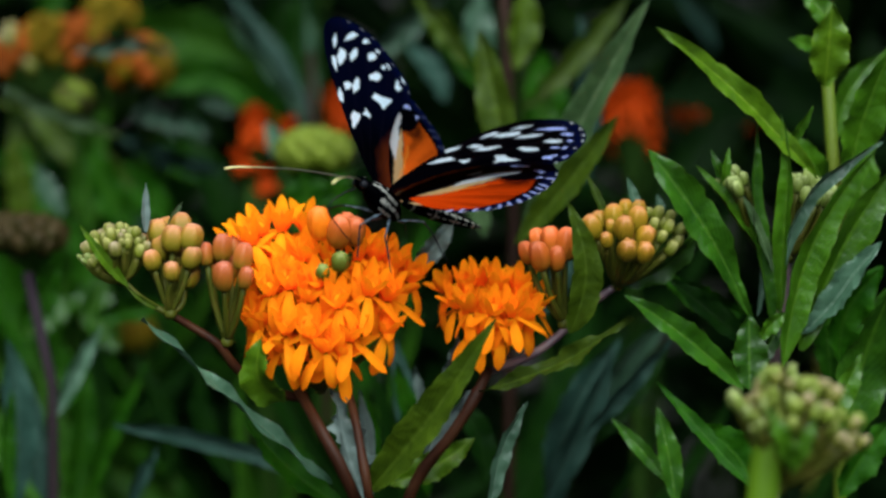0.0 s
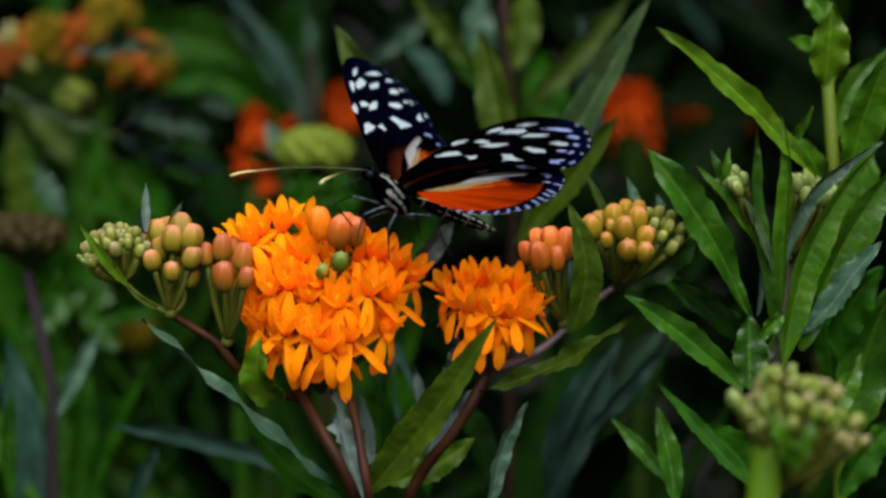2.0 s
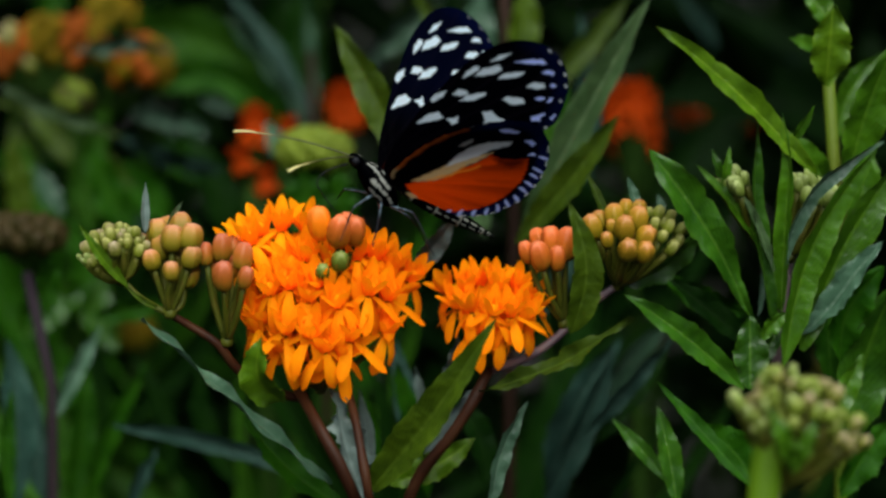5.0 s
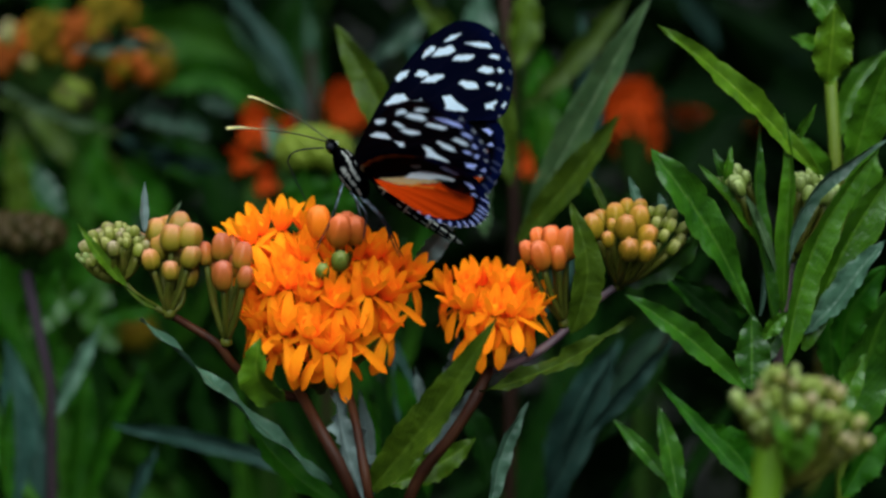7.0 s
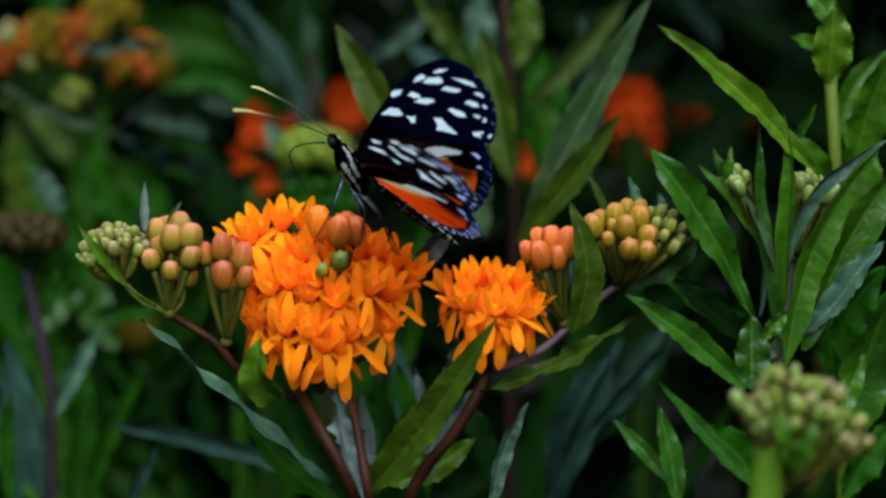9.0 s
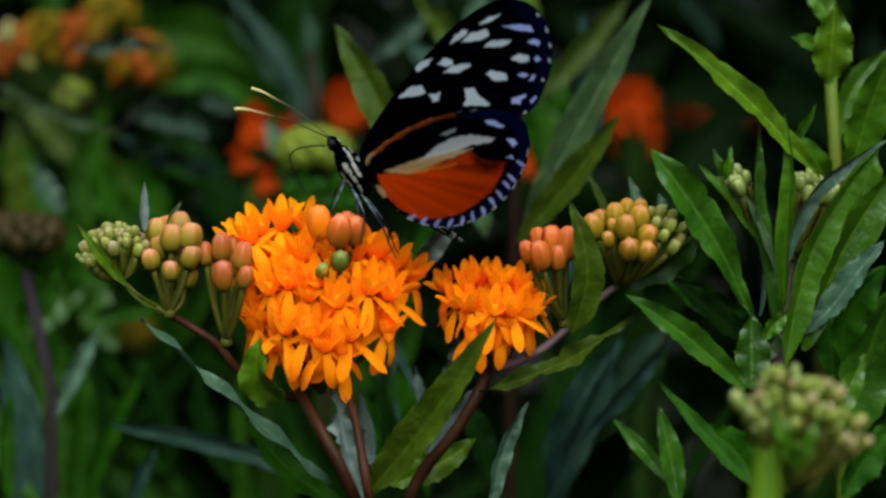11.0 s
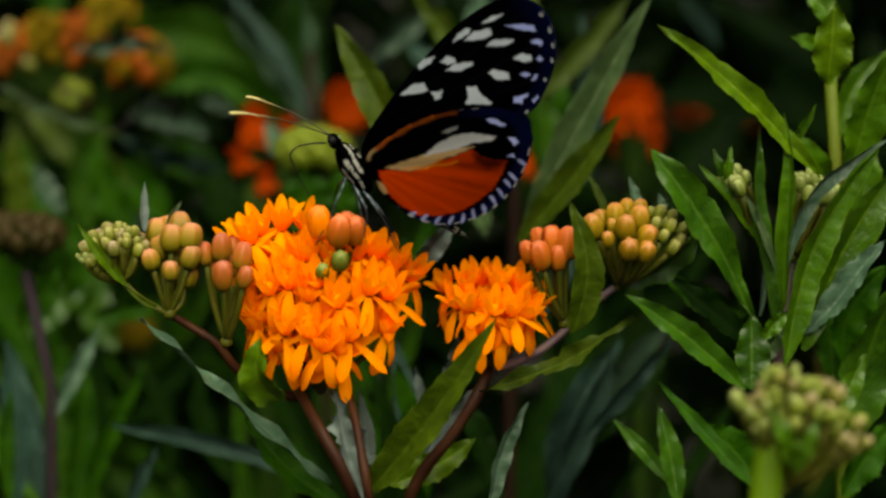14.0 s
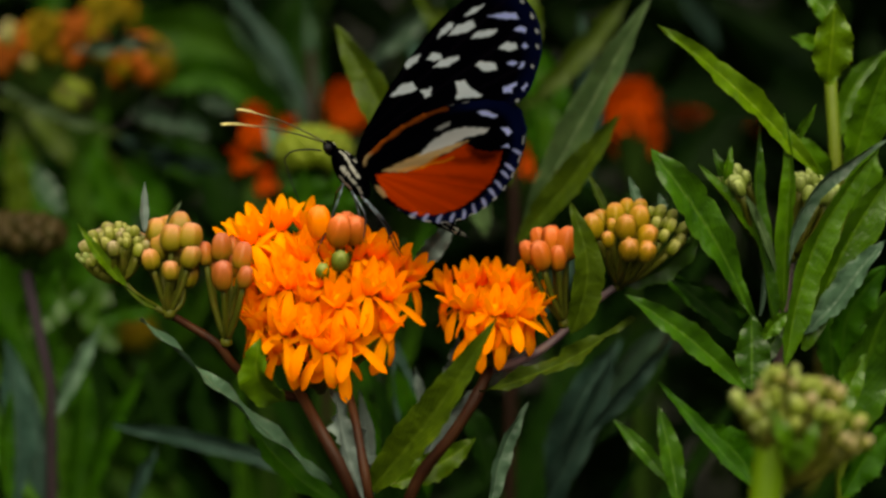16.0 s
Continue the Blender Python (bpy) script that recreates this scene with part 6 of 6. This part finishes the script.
def limb(parent):
    """A leg in two jointed pieces along x: a thigh with painted bluish highlights and a thin black shin with its foot.
    """
    v, f, t = tube_data([(0, 0, 0), (0.0028, 0, 0.00012), (0.0056, 0, 0)], 0.00022, 0.00017, 8, 10, seed=3)
    thigh = mesh_object("leg", v, f, LEG_SHINE, parent, "thin leg with a bluish grey shine in its colour", "tone", t)
    v, f, t = joined([tube_data([(0, 0, 0), (0.0026, 0, 0.0002), (0.0052, 0, 0)], 0.00021, 0.00015, 7, 8), tube_data([(0.0052, 0, 0), (0.0075, 0, -0.0002), (0.0088, 0, -0.0001)], 0.00014, 0.00008, 6, 5)])
    shin = mesh_object("shin", v, f, BLACK_SKIN, thigh, "thin black shin and foot", "tone", t)
    return thigh, shin


def feeler(parent):
    n = 0.0245
    v, f, t = joined([tube_data([(0, 0, 0), (0.5 * n, 0, 0.0008), (0.8 * n, 0, 0.0005)], 0.00013, 0.00013, 6, 12),
                      tube_data([(0.8 * n, 0, 0.0005), (0.93 * n, 0, 0.0002), (n, 0, -0.0002)], 0.00013, 0.00025, 7, 8)])
    t = [0.02 if q.x < 0.62 * n else 0.02 + 0.98 * min(1, (q.x - 0.62 * n) / (0.25 * n)) for q in v]
    return mesh_object("antenna", v, f, CLUB, parent, "thin antenna, black with a cream club", "tone", t)


leg_fl, shin_fl = limb(butterfly)
leg_ml, shin_ml = limb(butterfly)
leg_hl, shin_hl = limb(butterfly)
leg_fr, shin_fr = limb(butterfly)
leg_mr, shin_mr = limb(butterfly)
leg_hr, shin_hr = limb(butterfly)
feeler_l, feeler_r = feeler(butterfly), feeler(butterfly)
tongue = tube("proboscis", [(0, 0, 0), (0.0030, 0, 0.0003), (0.0060, 0, -0.0003), (0.0068, 0, -0.0013), (0.0064, 0, -0.0030), (0.0043, 0, -0.0092)], 0.00017, BLACK_SKIN, butterfly, 0.0001, "thin bent black tongue", 6, 24)
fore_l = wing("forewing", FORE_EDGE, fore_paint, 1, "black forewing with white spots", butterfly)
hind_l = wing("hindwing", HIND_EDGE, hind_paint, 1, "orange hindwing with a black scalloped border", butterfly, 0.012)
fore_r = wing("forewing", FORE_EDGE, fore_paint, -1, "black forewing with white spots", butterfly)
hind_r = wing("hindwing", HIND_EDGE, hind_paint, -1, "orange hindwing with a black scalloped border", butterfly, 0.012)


def motions():
    """The butterfly shifts its stance twice and beats its wings; legs, feelers and tongue follow."""
    walk(butterfly, [
        (0, pose(-0.00882, 0.00174, 0.50988, -0.21, -17.84, -141.67)),
        (0.2, pose(-0.00866, 0.00188, 0.51064, 0.50, -19.87, -142.58)),
        (0.5, pose(-0.00835, 0.00192, 0.51090, 0.25, -22.28, -145.20)),
        (1, pose(-0.00725, 0.00195, 0.51108, 2.36, -24.96, -147.53)),
        (1.5, pose(-0.00719, 0.00197, 0.51116, 3.37, -23.11, -149.86)),
        (2, pose(-0.00717, 0.00194, 0.51099, 3.26, -21.79, -150.02)),
        (2.5, pose(-0.00762, 0.00194, 0.51099, 5.03, -20.80, -154.47)),
        (3, pose(-0.00726, 0.00197, 0.51118, 3.59, -25.44, -151.60)),
        (3.5, pose(-0.00711, 0.00202, 0.51148, 3.94, -26.02, -152.72)),
        (4, pose(-0.00698, 0.00209, 0.51183, 5.47, -24.19, -155.26)),
        (4.3, pose(-0.00698, 0.00209, 0.51183, 5.47, -24.19, -155.26)),
        (6.1, pose(-0.01318, 0.00239, 0.51355, -1.32, -32.38, 175.56)),
        (6.5, pose(-0.01318, 0.00239, 0.51355, -1.32, -32.38, 175.56)),
        (7, pose(-0.01368, 0.00243, 0.51378, -2.18, -33.55, 178.92)),
        (7.5, pose(-0.01363, 0.00250, 0.51420, -3.77, -34.19, 179.75)),
        (8, pose(-0.01369, 0.00248, 0.51408, -3.66, -35.07, -179.87)),
        (8.5, pose(-0.01348, 0.00254, 0.51438, -3.45, -36.14, 179.85)),
        (9, pose(-0.01361, 0.00254, 0.51439, -3.58, -36.41, 179.69)),
        (9.3, pose(-0.01361, 0.00254, 0.51439, -3.58, -36.41, 179.69)),
        (11.5, pose(-0.01333, 0.00251, 0.51421, 9.33, -32.00, 173.61)),
        (12.5, pose(-0.01319, 0.00256, 0.51450, 9.82, -31.31, 173.12)),
        (14.5, pose(-0.01324, 0.00262, 0.51488, 9.09, -31.85, 174.89)),
        (16, pose(-0.01379, 0.00246, 0.51394, 10.03, -28.64, 173.88)),
    ])
    # seconds, lift from upright of the near and far forewing, sweep of fore and hind wings, lift of the near hind wing, in degrees
    beat = [
        (0, 62.0, 41.0, -11.9, -19.4, 63.0),
        (0.2, 51.0, 28.5, -13.7, -21.2, 52.0),
        (0.35, 38.0, 15.0, -13.8, -21.4, 43.1),
        (0.5, 30.5, 9.5, -13.8, -21.4, 35.7),
        (0.7, 26.0, 10.0, -13.8, -21.4, 31.1),
        (0.85, 28.0, 14.0, -9.6, -17.1, 33.7),
        (1, 32.7, 19.3, -9.6, -17.1, 38.5),
        (1.25, 46.0, 34.0, -9.6, -17.1, 51.7),
        (1.5, 62.8, 52.3, -7.3, -14.9, 64.3),
        (1.75, 70.0, 58.0, -7.3, -14.9, 71.5),
        (2, 64.5, 52.2, -7.8, -15.4, 65.4),
        (2.25, 60.0, 44.0, -8.8, -16.3, 62.7),
        (2.5, 53.4, 34.5, -8.8, -16.3, 56.2),
        (2.75, 39.0, 22.0, -8.8, -16.3, 41.7),
        (3, 28.5, 15.9, -6.5, -14.0, 37.7),
        (3.15, 28.0, 15.0, -6.5, -14.0, 37.2),
        (3.5, 41.6, 23.5, -3.9, -11.5, 50.0),
        (3.75, 55.0, 38.0, -3.9, -11.5, 63.4),
        (4, 64.1, 48.0, -4.8, -12.3, 66.8),
        (4.2, 70.0, 54.0, -4.8, -12.3, 72.8),
        (4.7, 55.0, 42.0, -4.8, -12.3, 57.8),
        (5.3, 32.0, 26.0, -6.9, -11.8, 33.0),
        (5.9, 62.0, 50.0, -6.9, -11.8, 63.0),
        (6.3, 70.0, 56.0, -7.5, -12.3, 71.0),
        (6.5, 62.4, 46.6, -7.5, -12.3, 63.4),
        (6.7, 57.0, 42.0, -7.5, -12.3, 58.0),
        (7, 54.4, 42.6, -6.9, -11.8, 55.4),
        (7.2, 58.0, 44.0, -6.9, -11.8, 59.0),
        (7.5, 67.2, 59.6, -5.8, -10.7, 68.2),
        (7.7, 69.0, 60.0, -5.8, -10.7, 70.0),
        (8, 65.4, 57.7, -6.0, -10.8, 66.4),
        (8.3, 60.5, 53.0, -6.0, -10.8, 61.5),
        (8.5, 60.1, 54.2, -5.3, -10.1, 61.1),
        (9, 64.5, 59.5, -4.4, -9.3, 65.5),
        (9.2, 67.0, 60.0, -4.4, -9.3, 68.0),
        (9.8, 50.0, 44.0, -4.4, -9.3, 51.6),
        (10.6, 18.0, 18.0, -2.1, -2.3, 19.6),
        (11.2, 12.5, 12.5, -2.1, -2.3, 14.1),
        (11.5, 19.6, 7.4, -2.1, -2.3, 21.2),
        (12.5, 15.6, 6.3, -1.8, -2.1, 17.2),
        (14.5, 16.1, 5.9, 0.4, 0.1, 17.7),
        (16, 14.5, 6.3, -2.3, -2.6, 16.1),
    ]
    for ob, y, k, s in ((fore_l, 1, 1, 3), (hind_l, 1, 5, 4), (fore_r, -1, 2, 3), (hind_r, -1, 2, 4)):
        rows = [(b[0], pose(0, y * (HINGE if s == 3 else HINGE + 0.0004), 0, -y * b[k]) @ pose(0, 0, 0, 0, -b[s])) for b in beat]
        walk(ob, rows)
    walk(leg_fl, [(0, pose(0.0025, 0.0010, -0.0040, 0, 33.1, 8.3)), (4.3, pose(0.0025, 0.0010, -0.0040, 0, 33.1, 8.3)), (5.2, pose(0.0025, 0.0010, -0.0040, 0, 42.3, 60.1)), (6.1, pose(0.0025, 0.0010, -0.0040, 0, 51.5, 111.9)), (9.3, pose(0.0025, 0.0010, -0.0040, 0, 51.5, 111.9)), (10.25, pose(0.0025, 0.0010, -0.0040, 0, 65.6, 139.7)), (11.2, pose(0.0025, 0.0010, -0.0040, 0, 79.8, 167.5)), (16, pose(0.0025, 0.0010, -0.0040, 0, 79.8, 167.5))])
    walk(shin_fl, [(0, pose(0.0055, 0.0000, 0.0000, 0, 17.3, 37.8)), (4.3, pose(0.0055, 0.0000, 0.0000, 0, 17.3, 37.8)), (6.1, pose(0.0055, 0.0000, 0.0000, 0, -0.7, -6.5)), (9.3, pose(0.0055, 0.0000, 0.0000, 0, -0.7, -6.5)), (11.2, pose(0.0055, 0.0000, 0.0000, 0, -4.9, -24.7)), (16, pose(0.0055, 0.0000, 0.0000, 0, -4.9, -24.7))])
    walk(leg_ml, [(0, pose(0.0005, 0.0012, -0.0046, 0, 39.9, 51.7)), (4.3, pose(0.0005, 0.0012, -0.0046, 0, 39.9, 51.7)), (5.2, pose(0.0005, 0.0012, -0.0046, 0, 24.9, 96.6)), (6.1, pose(0.0005, 0.0012, -0.0046, 0, 10.0, 141.4)), (9.3, pose(0.0005, 0.0012, -0.0046, 0, 10.0, 141.4)), (11.2, pose(0.0005, 0.0012, -0.0046, 0, 24.1, 146.4)), (16, pose(0.0005, 0.0012, -0.0046, 0, 24.1, 146.4))])
    walk(shin_ml, [(0, pose(0.0055, 0.0000, 0.0000, 0, 3.8, 17.3)), (4.3, pose(0.0055, 0.0000, 0.0000, 0, 3.8, 17.3)), (6.1, pose(0.0055, 0.0000, 0.0000, 0, 9.9, -35.2)), (9.3, pose(0.0055, 0.0000, 0.0000, 0, 9.9, -35.2)), (11.2, pose(0.0055, 0.0000, 0.0000, 0, 8.0, -31.3)), (16, pose(0.0055, 0.0000, 0.0000, 0, 8.0, -31.3))])
    walk(leg_hl, [(0, pose(-0.0015, 0.0011, -0.0045, 0, -9.2, 109.7)), (4.3, pose(-0.0015, 0.0011, -0.0045, 0, -9.2, 109.7)), (6.1, pose(-0.0015, 0.0011, -0.0045, 0, 0.3, 136.7)), (9.3, pose(-0.0015, 0.0011, -0.0045, 0, 0.3, 136.7)), (11.2, pose(-0.0015, 0.0011, -0.0045, 0, 15.2, 139.4)), (16, pose(-0.0015, 0.0011, -0.0045, 0, 15.2, 139.4))])
    walk(shin_hl, [(0, pose(0.0055, 0.0000, 0.0000, 0, 48.6, 53.4)), (4.3, pose(0.0055, 0.0000, 0.0000, 0, 48.6, 53.4)), (6.1, pose(0.0055, 0.0000, 0.0000, 0, 26.0, 31.9)), (9.3, pose(0.0055, 0.0000, 0.0000, 0, 26.0, 31.9)), (11.2, pose(0.0055, 0.0000, 0.0000, 0, 17.8, 36.0)), (16, pose(0.0055, 0.0000, 0.0000, 0, 17.8, 36.0))])
    walk(leg_fr, [(0, pose(0.0025, -0.0010, -0.0040, 0, 1.5, -26.8)), (4.3, pose(0.0025, -0.0010, -0.0040, 0, 1.5, -26.8)), (5.2, pose(0.0025, -0.0010, -0.0040, 0, 16.8, -61.0)), (6.1, pose(0.0025, -0.0010, -0.0040, 0, 32.2, -95.2)), (9.3, pose(0.0025, -0.0010, -0.0040, 0, 32.2, -95.2)), (11.2, pose(0.0025, -0.0010, -0.0040, 0, 23.9, -82.5)), (16, pose(0.0025, -0.0010, -0.0040, 0, 23.9, -82.5))])
    walk(shin_fr, [(0, pose(0.0055, 0.0000, 0.0000, 0, 10.8, -70.8)), (4.3, pose(0.0055, 0.0000, 0.0000, 0, 10.8, -70.8)), (5.2, pose(0.0055, 0.0000, 0.0000, 0, 5.7, -38.1)), (6.1, pose(0.0055, 0.0000, 0.0000, 0, 0.6, -5.3)), (9.3, pose(0.0055, 0.0000, 0.0000, 0, 0.6, -5.3)), (11.2, pose(0.0055, 0.0000, 0.0000, 0, -0.4, -10.2)), (16, pose(0.0055, 0.0000, 0.0000, 0, -0.4, -10.2))])
    walk(leg_mr, [(0, pose(0.0005, -0.0012, -0.0046, 0, 18.7, -85.5)), (4.3, pose(0.0005, -0.0012, -0.0046, 0, 18.7, -85.5)), (5.2, pose(0.0005, -0.0012, -0.0046, 0, 27.4, -139.3)), (6.1, pose(0.0005, -0.0012, -0.0046, 0, 36.2, -193.1)), (9.3, pose(0.0005, -0.0012, -0.0046, 0, 36.2, -193.1)), (11.2, pose(0.0005, -0.0012, -0.0046, 0, 44.7, -169.0)), (16, pose(0.0005, -0.0012, -0.0046, 0, 44.7, -169.0))])
    walk(shin_mr, [(0, pose(0.0055, 0.0000, 0.0000, 0, 6.3, -29.0)), (4.3, pose(0.0055, 0.0000, 0.0000, 0, 6.3, -29.0)), (5.2, pose(0.0055, 0.0000, 0.0000, 0, 15.2, 17.3)), (6.1, pose(0.0055, 0.0000, 0.0000, 0, 24.2, 63.6)), (9.3, pose(0.0055, 0.0000, 0.0000, 0, 24.2, 63.6)), (11.2, pose(0.0055, 0.0000, 0.0000, 0, 4.5, 59.0)), (16, pose(0.0055, 0.0000, 0.0000, 0, 4.5, 59.0))])
    walk(leg_hr, [(0, pose(-0.0015, -0.0011, -0.0045, 0, -0.3, -156.9)), (4.3, pose(-0.0015, -0.0011, -0.0045, 0, -0.3, -156.9)), (6.1, pose(-0.0015, -0.0011, -0.0045, 0, 11.5, -186.9)), (9.3, pose(-0.0015, -0.0011, -0.0045, 0, 11.5, -186.9)), (11.2, pose(-0.0015, -0.0011, -0.0045, 0, 17.6, -179.0)), (16, pose(-0.0015, -0.0011, -0.0045, 0, 17.6, -179.0))])
    walk(shin_hr, [(0, pose(0.0055, 0.0000, 0.0000, 0, 17.4, 19.3)), (4.3, pose(0.0055, 0.0000, 0.0000, 0, 17.4, 19.3)), (6.1, pose(0.0055, 0.0000, 0.0000, 0, 18.6, 20.2)), (9.3, pose(0.0055, 0.0000, 0.0000, 0, 18.6, 20.2)), (11.2, pose(0.0055, 0.0000, 0.0000, 0, 13.1, 29.2)), (16, pose(0.0055, 0.0000, 0.0000, 0, 13.1, 29.2))])
    walk(feeler_l, [(0, pose(0.0086, 0.0007, 0.0008, 0, 5.2, 41.9)), (1, pose(0.0086, 0.0007, 0.0008, 0, 16.5, 42.1)), (2, pose(0.0086, 0.0007, 0.0008, 0, 14.9, 43.2)), (3.5, pose(0.0086, 0.0007, 0.0008, 0, 16.9, 50.1)), (4.2, pose(0.0086, 0.0007, 0.0008, 0, 18.2, 51.8)), (6.5, pose(0.0086, 0.0007, 0.0008, 0, 12.6, 47.9)), (7.5, pose(0.0086, 0.0007, 0.0008, 0, 8.8, 45.4)), (9, pose(0.0086, 0.0007, 0.0008, 0, 6.2, 45.3)), (9.2, pose(0.0086, 0.0007, 0.0008, 0, 6.2, 45.3)), (11.5, pose(0.0086, 0.0007, 0.0008, 0, 9.3, 48.4)), (12.5, pose(0.0086, 0.0007, 0.0008, 0, 10.9, 47.7)), (14.5, pose(0.0086, 0.0007, 0.0008, 0, 13.0, 46.7)), (16, pose(0.0086, 0.0007, 0.0008, 0, 13.3, 45.9))])
    walk(feeler_r, [(0, pose(0.0086, -0.0007, 0.0008, 0, 8.3, -49.9)), (1, pose(0.0086, -0.0007, 0.0008, 0, 15.7, -45.3)), (2, pose(0.0086, -0.0007, 0.0008, 0, 18.1, -41.2)), (3.5, pose(0.0086, -0.0007, 0.0008, 0, 11.2, -41.9)), (4.2, pose(0.0086, -0.0007, 0.0008, 0, 10.9, -41.1)), (6.5, pose(0.0086, -0.0007, 0.0008, 0, 10.7, -43.6)), (7.5, pose(0.0086, -0.0007, 0.0008, 0, 10.7, -47.3)), (9, pose(0.0086, -0.0007, 0.0008, 0, 11.0, -46.1)), (9.2, pose(0.0086, -0.0007, 0.0008, 0, 11.0, -46.1)), (11.5, pose(0.0086, -0.0007, 0.0008, 0, 1.6, -40.4)), (12.5, pose(0.0086, -0.0007, 0.0008, 0, 2.4, -39.1)), (14.5, pose(0.0086, -0.0007, 0.0008, 0, 6.4, -42.3)), (16, pose(0.0086, -0.0007, 0.0008, 0, 6.5, -39.7))])
    walk(tongue, [(0, pose(0.0088, 0.0, -0.0008, -1.6, 39.0, -5.4)), (4.3, pose(0.0088, 0.0, -0.0008, -2.5, 45.9, 6.3)), (6.1, pose(0.0088, 0.0, -0.0008, 8.6, 38.3, 14.0)), (9.3, pose(0.0088, 0.0, -0.0008, 9.7, 42.4, 11.4)), (11.2, pose(0.0088, 0.0, -0.0008, -3.7, 41.0, 7.8)), (14.5, pose(0.0088, 0.0, -0.0008, -4.3, 39.6, 6.5)), (16, pose(0.0088, 0.0, -0.0008, -4.9, 31.0, 7.9))])


motions()
